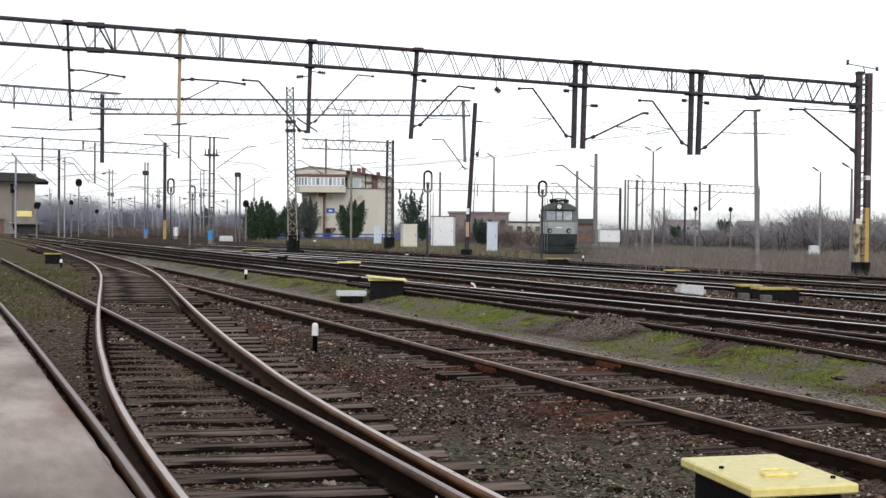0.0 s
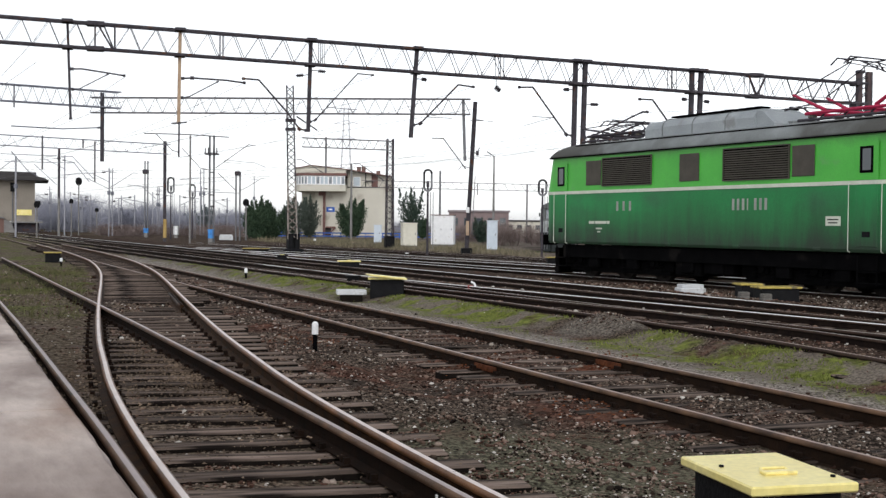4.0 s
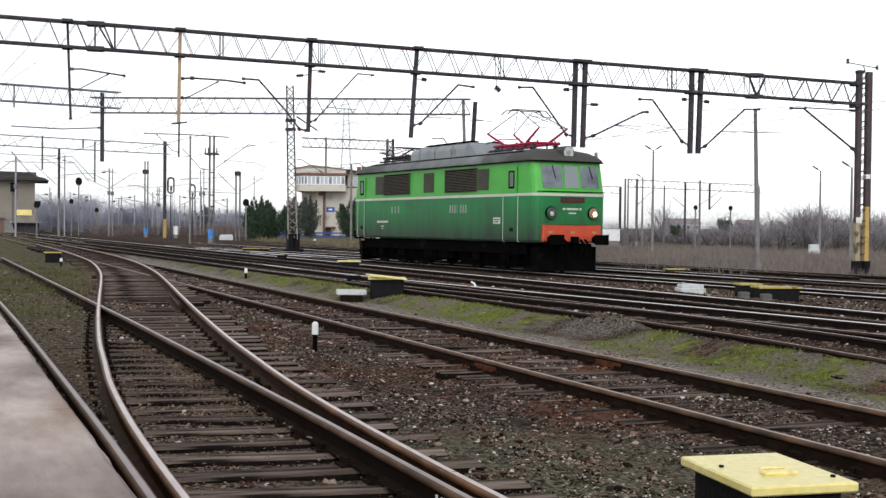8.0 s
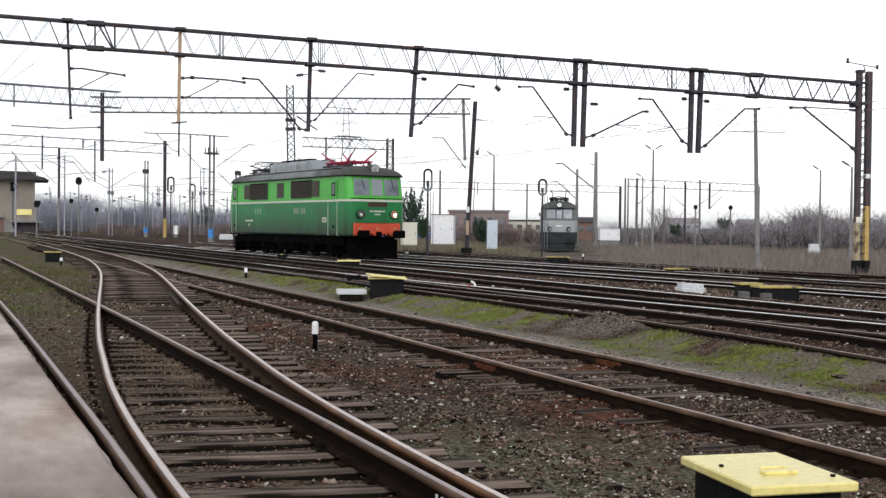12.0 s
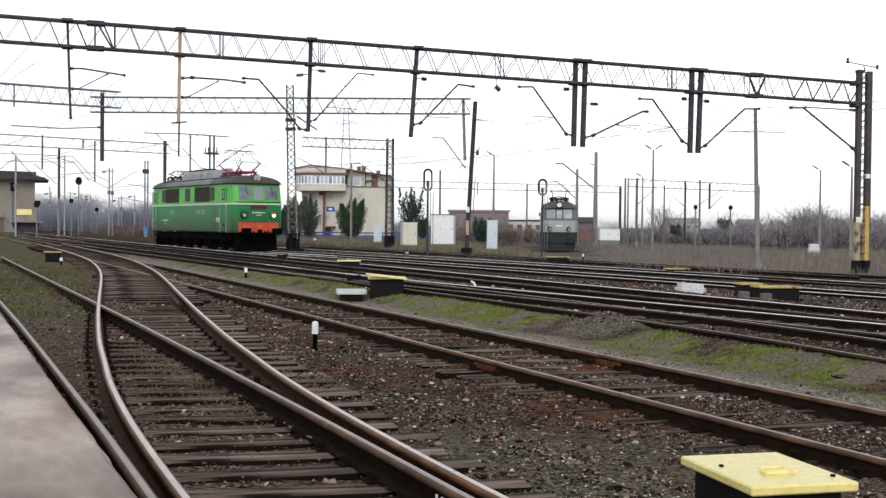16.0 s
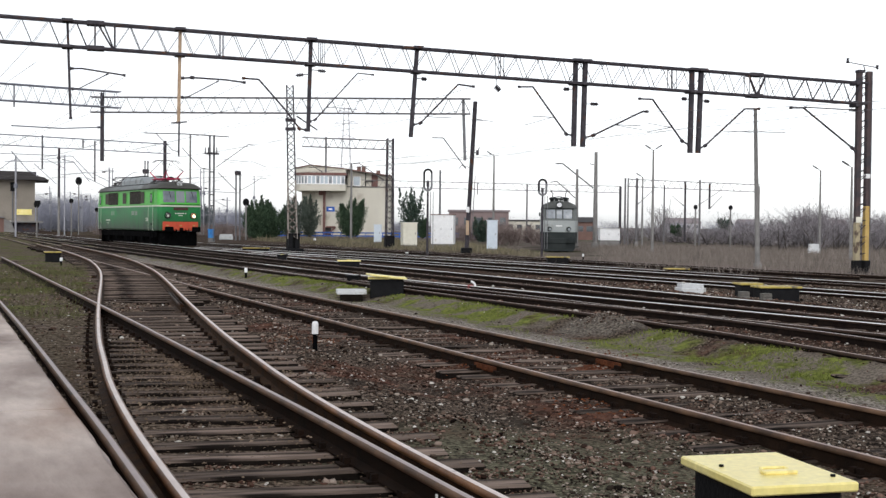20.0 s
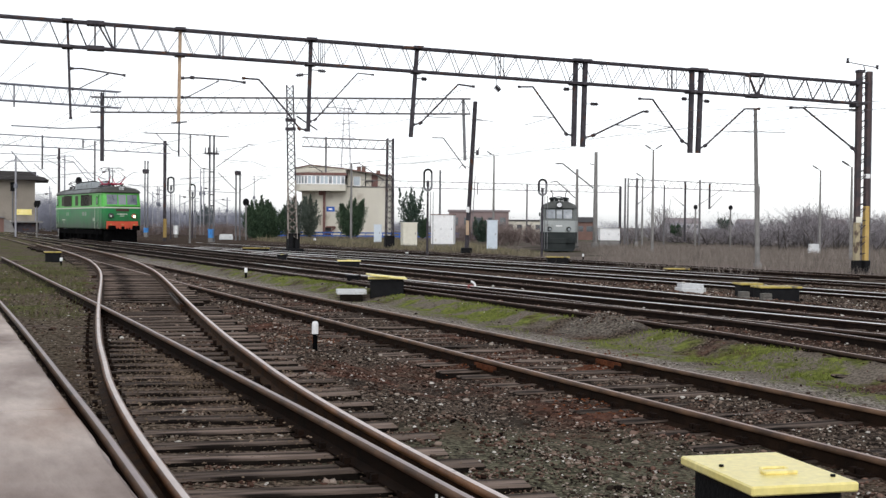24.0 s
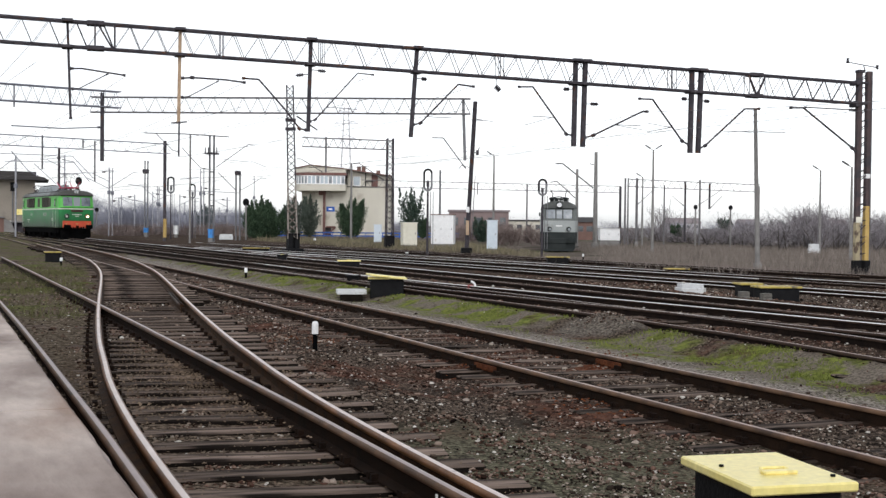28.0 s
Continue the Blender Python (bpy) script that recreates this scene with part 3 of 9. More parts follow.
build_turnout()
RAIL_SIDE[1] = M_SHOULDER
# rail side brown, darkened in colour for the shadow on the web
RAIL_SIDE[0] = surf("brown_rail_side", (0.007, 0.0042, 0.003), (0.028, 0.0155, 0.009), 7.0, 0.8, 0, 0.4, 90, spec=0.08)
near_track, _path = track("railway_track", lane(23.25, [(-12, 6.40), (120, 6.40)]), 0.0, M_RAILDULL, M_RAILDULL, "rusty railway track on old wooden sleepers", 40)
for _v, _o in ((11.86, -.7535), (11.74, .7535), (5.0, .7535)):
    fishplate(near_track, along(23.25, 6.40 + _o, _v), radians(23.25), 0.0)
RAIL_SIDE[:] = [M_RUSTDARK, M_SHOULDER_DARK]
# three tracks that part from one another in the middle of the yard
track("railway_track", lane(25, [(2, 9.2), (8, 10.75), (10.8, 11.2), (12.4, 11.41), (13.5, 11.50), (16, 11.61), (19, 11.65), (23, 11.65), (28, 11.65), (36, 11.65), (48, 11.65), (66, 11.65), (90, 11.65), (125, 11.65), (170, 11.65)]), 0.0, M_RAILDULL, M_RAILTOP, "old railway track with dark rails and oily timber", 36, silt=-.01)
track("railway_track", lane(25, [(0, 14.6), (8, 13.95), (16, 13.25), (22, 12.66), (28, 12.08), (36, 11.68), (44, 11.66)]), 0.001, M_RAILTOP, M_RAILBRIGHT, "railway track branching off with polished rails", 30)
track("railway_track", lane(25, [(-6, 15.40), (180, 15.40)]), 0.0, M_RAILDULL, M_RAILBRIGHT, "railway track with one polished bright rail", 36)
# the main line of the green locomotive
LINE_A, LINE_OFF, MID_V, MAIN_Z = 28.205, 24.46, 43.66, -0.20


def bend(s):
    """Sideways shift of the main line, s metres past its middle mark."""
    k = 0.05
    return -k * (s - 10.0) if s > 16 else (-k * (s - 4.0) ** 2 / 24.0 if s > 4 else 0.0)


track("railway_track", lane(LINE_A, [(v, LINE_OFF + bend(v - MID_V)) for v in (-20, 0, 20, 40, 48, 52, 56, 60, 66, 80, 110, 150, 200, 240)]), MAIN_Z, M_RAILBRIGHT, M_RAILBRIGHT, "straight railway track with polished rails", 42)
track("railway_track", lane(27.0, [(44, 17.4), (70, 18.6), (110, 19.0), (230, 19.0)]), -0.12, M_RAILBRIGHT, M_RAILTOP, "far railway track with one polished rail", 10)
track("railway_track", lane(LINE_A, [(58, 24.0), (75, 23.0), (95, 21.4), (115, 19.6), (140, 17.8), (170, 16.6)]), -0.198, M_RAILBRIGHT, M_RAILBRIGHT, "crossover track between the far lines", 10)
track("railway_track", lane(LINE_A, [(30, 28.9), (50, 28.4), (72, 26.6), (92, 24.0), (110, 22.4)]), -0.197, M_RAILBRIGHT, M_RAILTOP, "crossover track joining the main line", 10)
track("railway_track", lane(LINE_A, [(-10, 29.0), (240, 29.0)]), -0.2, M_RAILTOP, M_RAILBRIGHT, "far railway track with polished rails", 10)
track("railway_track", lane(LINE_A, [(30, 33.6), (240, 33.6)]), -0.18, M_RAILTOP, M_RAILTOP, "far railway track on dark ballast", 10)
track("railway_track", [(9.1, 130), (9.1, 96), (8.8, 80), (10.2, 64), (14.0, 52), (19.5, 42)], -0.58, M_RAILDULL, M_RAILDULL, "rusty siding beyond the main tracks", 10)

# ---- green electric locomotive; local x runs towards the cab with the lit lamp ----
def sooted(m, low, high, soot, amount):
    """Streaked darkening of a painted side, strongest at low; on the lower body brake dust and soot."""
    n, l = m.node_tree.nodes, m.node_tree.links
    tc = next(k for k in n if k.bl_idname == "ShaderNodeTexCoord")
    hs = next(k for k in n if k.bl_idname == "ShaderNodeHueSaturation")
    sep = n.new("ShaderNodeSeparateXYZ")
    l.new(tc.outputs["Object"], sep.inputs["Vector"])
    mp = n.new("ShaderNodeMapping")
    mp.inputs["Scale"].default_value = (2.6, 2.6, 0.35)
    l.new(tc.outputs["Object"], mp.inputs["Vector"])
    streaks = n.new("ShaderNodeTexNoise")
    streaks.inputs["Scale"].default_value, streaks.inputs["Detail"].default_value, streaks.inputs["Roughness"].default_value = 1.0, 7, .65
    l.new(mp.outputs["Vector"], streaks.inputs["Vector"])
    rise = n.new("ShaderNodeMapRange")
    rise.inputs["From Min"].default_value, rise.inputs["From Max"].default_value = high, low
    l.new(sep.outputs["Z"], rise.inputs["Value"])
    add = n.new("ShaderNodeMath")
    add.operation = "ADD"
    l.new(rise.outputs["Result"], add.inputs[0])
    l.new(streaks.outputs["Fac"], add.inputs[1])
    fac = n.new("ShaderNodeMapRange")
    fac.inputs["From Min"].default_value, fac.inputs["From Max"].default_value, fac.inputs["To Max"].default_value = .55, 1.45, amount
    l.new(add.outputs["Value"], fac.inputs["Value"])
    mix = n.new("ShaderNodeMix")
    mix.data_type = "RGBA"
    mix.inputs["B"].default_value = (*soot, 1)
    l.new(fac.outputs["Result"], mix.inputs["Factor"])
    l.new(hs.inputs["Color"].links[0].from_socket, mix.inputs["A"])
    l.new(mix.outputs["Result"], hs.inputs["Color"])
    return m


M_GREEN_D = sooted(surf("dark_green_loco_paint", (0.013, 0.160, 0.045), (0.021, 0.255, 0.072), 0.7, 0.40, 0.0, 0.05, 30, spots=(0.034, 0.085, 0.052), spot_amount=0.50, spot_scale=0.9, spec=0.34, streak=(0.40, 0.40, 0.9), soft=0.32), .9, 2.35, (0.022, 0.029, 0.022), .92)
# light green darkens in streaks towards the eave
M_GREEN_L = sooted(surf("light_green_loco_paint", (0.050, 0.37, 0.036), (0.080, 0.46, 0.056), 0.9, 0.40, 0.0, 0.04, 30, spots=(0.085, 0.32, 0.07), spot_amount=0.40, spot_scale=1.0, spec=0.5), 3.95, 3.5, (0.05, 0.10, 0.04), .55)
M_LOCO_ROOF = surf("sooty_grey_roof", (0.11, 0.118, 0.115), (0.24, 0.26, 0.26), 1.2, 0.6, 0.0, 0.1, 25, spots=(0.060, 0.056, 0.050), spot_amount=0.52, spot_scale=0.40, soft=0.2)


def greased_ends(m, start, full, grease):
    """Grease and dust from the pantographs, lying on both ends of the roof."""
    n, l = m.node_tree.nodes, m.node_tree.links
    tc = next(k for k in n if k.bl_idname == "ShaderNodeTexCoord")
    hs = next(k for k in n if k.bl_idname == "ShaderNodeHueSaturation")
    sep = n.new("ShaderNodeSeparateXYZ")
    l.new(tc.outputs["Object"], sep.inputs["Vector"])
    far = n.new("ShaderNodeMath")
    far.operation = "ABSOLUTE"
    l.new(sep.outputs["X"], far.inputs[0])
    tex = n.new("ShaderNodeTexNoise")
    tex.inputs["Scale"].default_value, tex.inputs["Detail"].default_value = 1.6, 6
    l.new(tc.outputs["Object"], tex.inputs["Vector"])
    add = n.new("ShaderNodeMath")
    add.operation = "MULTIPLY_ADD"
    add.inputs[1].default_value = 2.4
    l.new(tex.outputs["Fac"], add.inputs[0])
    l.new(far.outputs["Value"], add.inputs[2])
    fac = n.new("ShaderNodeMapRange")
    fac.inputs["From Min"].default_value, fac.inputs["From Max"].default_value, fac.inputs["To Max"].default_value = start, full, .92
    l.new(add.outputs["Value"], fac.inputs["Value"])
    mix = n.new("ShaderNodeMix")
    mix.data_type = "RGBA"
    mix.inputs["B"].default_value = (*grease, 1)
    l.new(fac.outputs["Result"], mix.inputs["Factor"])
    l.new(hs.inputs["Color"].links[0].from_socket, mix.inputs["A"])
    l.new(mix.outputs["Result"], hs.inputs["Color"])


greased_ends(M_LOCO_ROOF, 5.4, 7.4, (0.052, 0.050, 0.043))
M_SILVER = surf("silver_grey_hood", (0.25, 0.275, 0.29), (0.37, 0.395, 0.405), 1.5, 0.5, 0.2, 0.05, 25, spots=(0.24, 0.25, 0.25), spot_amount=0.42)
M_ORANGERED = surf("orange_red_paint", (0.47, 0.058, 0.026), (0.58, 0.085, 0.036), 3.0, 0.5, 0.0, 0.05, 40, spots=(0.33, 0.07, 0.03), spot_amount=0.40, spot_scale=2.5)
M_PANTO_RED = surf("crimson_pantograph_paint", (0.30, 0.01, 0.045), (0.44, 0.018, 0.07), 4.0, 0.5, 0.0, 0.05, 40)
# soot black, deepened until it also holds the shade under the body
M_UNDER = surf("sooty_shade_black", (0.0012, 0.0013, 0.0015), (0.0045, 0.0044, 0.0047), 3.0, 0.85, 0.0, 0.2, 30, spots=(0.011, 0.0100, 0.0095), spot_amount=0.38, spec=0.02)
M_LOUVRE = surf("brown_louvre", (0.044, 0.038, 0.030), (0.078, 0.069, 0.055), 3.0, 0.7, 0.0, 0.1, 40)
# cab panes: reflected sky is put into the tint, mottled on the dim ones
M_CABGLASS = glassy("cab_glass", (0.22, 0.245, 0.26), 0.10)
M_LAMPGLASS = glassy("dark_lamp_glass", (0.035, 0.040, 0.036), 0.15)
M_DARKPANE = surf("dim_cab_glass", (0.075, 0.092, 0.115), (0.20, 0.225, 0.245), 1.1, 0.08, 0, 0, 20, spec=0.9, contrast=0.14)
M_REFLECTOR = surf("chrome_reflector", (0.45, 0.46, 0.47), (0.60, 0.61, 0.62), 3.0, 0.25, 0.8, 0, 40)
M_CREAMRAIL = surf("cream_handrail", (0.50, 0.52, 0.44), (0.62, 0.64, 0.55), 3.0, 0.5, 0, 0.02, 40)
M_LETTER = surf("bare_metal_letters", (0.27, 0.275, 0.255), (0.38, 0.385, 0.36), 3.0, 0.45, 0.3, 0.02, 40)
M_PLATE = surf("dark_red_number_plate", (0.050, 0.010, 0.009), (0.075, 0.014, 0.013), 3.0, 0.5, 0, 0.02, 40)
M_LAMP_LIT = glow("lit_headlamp", (1.0, 0.80, 0.50), 6.0)
M_LENS_LIT = surf("amber_lit_lens", (0.30, 0.13, 0.07), (0.46, 0.24, 0.15), 8.0, 0.25, 0.2, 0.05, 60, spec=0.6)
M_LAMP = glassy("headlamp_lens", (0.25, 0.26, 0.24), 0.1)
M_WHEEL = surf("wheel_steel", (0.010, 0.009, 0.009), (0.028, 0.024, 0.022), 4.0, 0.8, 0.0, 0.1, 40, spec=0.05)

# plan outline of the nose: distance back from the front against distance from the middle
NOSE = [(0.0, 0.0), (0.5, 0.008), (0.9, 0.025), (1.18, 0.055), (1.36, 0.105), (1.46, 0.18), (1.525, 0.29), (1.55, 0.45)]


def nose_back(y, width):
    y = abs(y) * 1.55 / width
    for (a, ba), (b, bb) in zip(NOSE, NOSE[1:]):
        if y <= b:
            return ba + (bb - ba) * (y - a) / (b - a)
    return NOSE[-1][1]


REAR = 0.16


def plan_ring(front, width):
    pts = [(front - b, -y * width / 1.55) for y, b in NOSE]
    half = pts + [(front - .6 - 2, -width), (0, -width)]
    right = half[:-1] + [(-x - REAR if x else 0, y) for x, y in half[::-1]]
    left = [(x, -y) for x, y in right[::-1]]
    ring, seen = [], set()
    for p in right + left:
        k = (round(p[0], 4), round(p[1], 4))
        if k not in seen:
            seen.add(k)
            ring.append(p)
    return ring


def loft(levels, cap=True):
    """Closed plan rings, one above the other: (z, front, half width)."""
    bm = bmesh.new()
    rings = [[bm.verts.new((x, y, z)) for x, y in plan_ring(f, w)] for z, f, w in levels]
    n = len(rings[0])
    for a, b in zip(rings, rings[1:]):
        for i in range(n):
            bm.faces.new((a[i], a[(i + 1) % n], b[(i + 1) % n], b[i]))
    if cap:
        bm.faces.new(rings[0][::-1])
        bm.faces.new(rings[-1])
    return bm


def front_at(z):
    """Where the nose stands at a height."""
    if z < 2.7:
        return 7.94 + 0.03 * (z - 0.87) / 1.83
    return 7.97 - 0.22 * (z - 2.7) / 1.18


def nose_panel(end, y0, y1, z0, z1, out, thick, cols=4):
    """A plate that lies on the nose's curve."""
    bm = bmesh.new()
    grid = []
    for s in (out, out - thick):
        rows = []
        for z in (z0, z1):
            rows.append([bm.verts.new((end * (front_at(z) - nose_back(y0 + (y1 - y0) * i / cols, 1.55) + s), y0 + (y1 - y0) * i / cols, z)) for i in range(cols + 1)])
        grid.append(rows)
    for rows in grid:
        for i in range(cols):
            bm.faces.new((rows[0][i], rows[0][i + 1], rows[1][i + 1], rows[1][i]))
    for k in (0, 1):
        for i in range(cols):
            bm.faces.new((grid[0][k][i], grid[0][k][i + 1], grid[1][k][i + 1], grid[1][k][i]))
    for i in (0, cols):
        bm.faces.new((grid[0][0][i], grid[0][1][i], grid[1][1][i], grid[1][0][i]))
    return bm


def pantograph(root, xc, raised):
    m_low = M_PANTO_RED if raised else M_STEEL_DARK
    p = part("pantograph", pipe([(xc - 1.5, -.55, 4.62), (xc + 1.5, -.55, 4.62), (xc + 1.5, .55, 4.62), (xc - 1.5, .55, 4.62), (xc - 1.5, -.55, 4.62)], .05), m_low, root, "crimson pantograph raised to the wire" if raised else "dark folded pantograph")
    bm = bmesh.new()
    for x in (-1.4, -.5, .5, 1.4):
        bar(bm, (xc + x, -.55, 4.62), (xc + x, .55, 4.62), .045)
    part("cross_member", bm, m_low, p)
    bm = bmesh.new()
    for y in (-.62, .62):
        bar(bm, (xc - 1.7, y, 4.44), (xc + 1.7, y, 4.44), .045)
        for x in (-1.1, -.3, .6, 1.2):
            bar(bm, (xc + x, y, 4.30), (xc + x + .25, y * .6, 4.72), .03)
    part("base_frame", bm, M_STEEL_DARK, p)
    for x in (-1.3, 1.3):
        for y in (-.5, .5):
            bm = bmesh.new()
            bar(bm, (xc + x, y, 4.26), (xc + x, y, 4.58), .08, 8)
            bar(bm, (xc + x, y, 4.36), (xc + x, y, 4.40), .12, 8)
            bar(bm, (xc + x, y, 4.50), (xc + x, y, 4.54), .12, 8)
            part("insulator", bm, M_LOUVRE, p)
    zk, zh, kn = (5.16, 5.90, 1.9) if raised else (4.90, 5.0, 1.75)
    for s in (-1, 1):
        bm = bmesh.new()
        for y in (-.5, .5):
            bar(bm, (xc + s * (.85 if raised else .35), y, 4.68), (xc + s * kn, y * 1.25, zk), .055 if raised else .035, 6, .035)
        part("lower_arm", bm, m_low, p)
        part("knee_rod", barred((xc + s * kn, -.66, zk), (xc + s * kn, .66, zk), .010), M_STEEL_DARK, p)
        bm = bmesh.new()
        for y in (-.6, .6):
            bar(bm, (xc + s * kn, y, zk), (xc + s * .12, y * .55, zh), .018)
        bar(bm, (xc + s * kn, .6, zk), (xc + s * .12, -.33, zh), .013)
        part("upper_arm", bm, M_STEEL_DARK, p)
    for s in (-1, 1):
        bm = pipe([(xc + s * .22, -.98, zh - .14), (xc + s * .22, -.75, zh + .06), (xc + s * .22, .75, zh + .06), (xc + s * .22, .98, zh - .14)], .022)
        part("contact_strip", bm, M_STEEL_DARK, p)
    for y in (-.5, .5):
        part("head_frame", barred((xc - .22, y, zh + .04), (xc + .22, y, zh + .04), .02), M_STEEL_DARK, p)


WHEELSETS = []


def bogie(root, xc):
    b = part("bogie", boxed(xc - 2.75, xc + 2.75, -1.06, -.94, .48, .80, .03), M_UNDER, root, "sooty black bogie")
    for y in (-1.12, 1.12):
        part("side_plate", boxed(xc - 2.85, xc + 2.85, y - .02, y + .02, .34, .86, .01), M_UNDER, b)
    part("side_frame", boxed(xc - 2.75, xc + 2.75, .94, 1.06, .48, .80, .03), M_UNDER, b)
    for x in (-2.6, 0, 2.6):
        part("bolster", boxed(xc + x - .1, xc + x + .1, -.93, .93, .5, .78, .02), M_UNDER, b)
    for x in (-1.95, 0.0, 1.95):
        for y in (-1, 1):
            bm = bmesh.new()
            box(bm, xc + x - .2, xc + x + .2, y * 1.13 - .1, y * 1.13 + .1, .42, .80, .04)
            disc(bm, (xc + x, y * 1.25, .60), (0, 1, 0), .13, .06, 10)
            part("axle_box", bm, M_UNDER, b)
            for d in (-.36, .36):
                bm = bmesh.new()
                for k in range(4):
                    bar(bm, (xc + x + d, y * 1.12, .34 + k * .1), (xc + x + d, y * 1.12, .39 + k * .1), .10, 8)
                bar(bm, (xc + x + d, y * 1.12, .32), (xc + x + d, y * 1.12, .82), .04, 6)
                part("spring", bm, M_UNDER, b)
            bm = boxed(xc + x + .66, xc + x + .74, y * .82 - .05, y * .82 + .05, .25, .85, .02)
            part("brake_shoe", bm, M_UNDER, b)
        w = bmesh.new()
        bar(w, (0, -.95, 0), (0, .95, 0), .09, 8)
        for y in (-1, 1):
            bar(w, (0, y * .69, 0), (0, y * .82, 0), .610, 24)
            bar(w, (0, y * .665, 0), (0, y * .69, 0), .637, 24)
            for k in range(8):
                a = k * math.pi / 4
                bar(w, (0.18 * math.cos(a), y * .83, .18 * math.sin(a)), (.50 * math.cos(a), y * .83, .50 * math.sin(a)), .045, 5)
        ob = part("wheelset", w, M_WHEEL, root, at=pose(xc + x, 0, .612))
        WHEELSETS.append((ob, xc + x))


def letter_bars(root, name, xs, z0, z1, y, mat):
    """Unread lettering as plain upright bars on the near flank."""
    for x, w in xs:
        part(name, boxed(x, x + w, y - .012, y, z0, z1), mat, root)


def build_loco():
    root = thing("electric_locomotive", pose(0, 0, 0), "two-tone green electric locomotive with orange buffer beams", "locomotive")
    part("lower_body", loft([(.92, 7.91, 1.55), (1.0, 7.94, 1.58), (1.7, 7.955, 1.585), (2.60, 7.97, 1.585)]), M_GREEN_D, root, "dark green lower body")
    part("white_stripe", loft([(2.602, 7.99, 1.602), (2.70, 7.99, 1.602)]), M_CREAMRAIL, root, "cream waist stripe")
    part("upper_body", loft([(2.702, 7.97, 1.582), (3.88, 7.75, 1.55)]), M_GREEN_L, root, "light green upper body")
    part("roof", loft([(3.86, 7.87, 1.605), (3.93, 7.85, 1.605), (4.09, 7.67, 1.50), (4.23, 7.36, 1.30), (4.33, 6.95, 1.02), (4.39, 6.5, .6)]), M_LOCO_ROOF, root, "sooty grey curved roof", smooth=True)
    part("gutter", loft([(3.845, 7.90, 1.63), (3.875, 7.90, 1.63)]), M_UNDER, root)
    # hoods on the roof
    bm = bmesh.new()
    prism(bm, [(-.98, 4.2), (-.98, 4.585), (-.93, 4.695), (-.83, 4.785), (-.68, 4.840), (0, 4.860), (.68, 4.840), (.83, 4.785), (.93, 4.695), (.98, 4.585), (.98, 4.2)], "x", -3.2, -2.33)
    part("roof_hood", bm, M_SILVER, root, "silver-grey roof hood")
    bm = bmesh.new()
    prism(bm, [(-1.0, 4.2), (-1.0, 4.625), (-.95, 4.735), (-.85, 4.825), (-.70, 4.880), (0, 4.900), (.70, 4.880), (.85, 4.825), (.95, 4.735), (1.0, 4.625), (1.0, 4.2)], "x", -2.30, 1.75)
    part("roof_hood", bm, M_SILVER, root, "silver-grey roof hood")
    bm = bmesh.new()
    prism(bm, [(1.752, 4.2), (1.752, 4.825), (2.0, 4.785), (2.45, 4.42), (2.5, 4.2)], "y", -.93, .93)
    part("roof_hood", bm, M_SILVER, root, "sloped end of the roof hood")
    for x in (-2.31, -.9, .55):
        part("hood_seam", pipe([(x, y, z) for y, z in ((-1.012, 4.3), (-1.012, 4.625), (-.96, 4.745), (-.86, 4.837), (-.70, 4.895), (.70, 4.895), (.86, 4.837), (.96, 4.745), (1.012, 4.625))], .012), M_LOCO_ROOF, root)
    for y in (-.55, .55):
        part("roof_walkway", boxed(-2.2, 1.7, y - .2, y + .2, 4.905, 4.955), M_UNDER, root)
        part("roof_walkway", boxed(-6.6, 6.6, y * 2.15 - .12, y * 2.15 + .12, 4.20, 4.27), M_UNDER, root)
    for x in (-6.3, -3.9, 2.2):
        part("roof_cable", pipe([(x, -.3, 4.80), (x + 1.2, -.3, 4.93), (x + 2.4, -.3, 4.85)], .02), M_STEEL_DARK, root)
    pantograph(root, 4.75, True)
    pantograph(root, -5.45, False)
    for x in (2.4,):
        bm = bmesh.new()
        box(bm, x - .22, x + .22, -.35, .35, 4.25, 4.5, .03)
        part("roof_box", bm, M_LOCO_ROOF, root)
    # flanks
    for s in (-1, 1):
        y = s * 1.575
        for x0, x1 in ((-4.6, -2.1), (1.19, 3.71)):
            lou = part("louvre", boxed(x0, x1, min(y, y + s * .012), max(y, y + s * .012), 2.85, 3.71), M_UNDER, root, "brown slatted air intake")
            z = 2.90
            while z < 3.68:
                bm = bmesh.new()
                prism(bm, [(y + s * .012, z), (y + s * .045, z - .02), (y + s * .045, z - .005), (y + s * .012, z + .022)], "x", x0 + .03, x1 - .03)
                part("slat", bm, M_LOUVRE, lou)
                z += 0.062
            for a, b, c, d in ((x0 - .03, x1 + .03, 2.82, 2.85), (x0 - .03, x1 + .03, 3.71, 3.74), (x0 - .03, x0, 2.85, 3.71), (x1, x1 + .03, 2.85, 3.71)):
                part("louvre_frame", boxed(a, b, min(y, y + s * .05), max(y, y + s * .05), c, d), M_LOUVRE, lou)
        for x0, x1 in ((-5.55, -4.72), (-.75, .12), (3.83, 4.62)):
            part("side_panel", boxed(x0, x1, min(y, y + s * .03), max(y, y + s * .03), 2.87, 3.68, .008), M_LOUVRE, root, "dull brown screened window")
        for e in (-1, 1):
            xd = 6.35 if e > 0 else -7.0
            gap = .52 if e > 0 else .36
            door = part("cab_door", boxed(xd - .34, xd + .34, min(y, y + s * .028), max(y, y + s * .028), 1.06, 3.66, .01), [M_GREEN_D], root, "green cab door")
            part("door_upper_panel", boxed(xd - .36, xd + .36, min(y + s * .028, y + s * .034), max(y + s * .028, y + s * .034), 2.71, 3.66), M_GREEN_L, door)
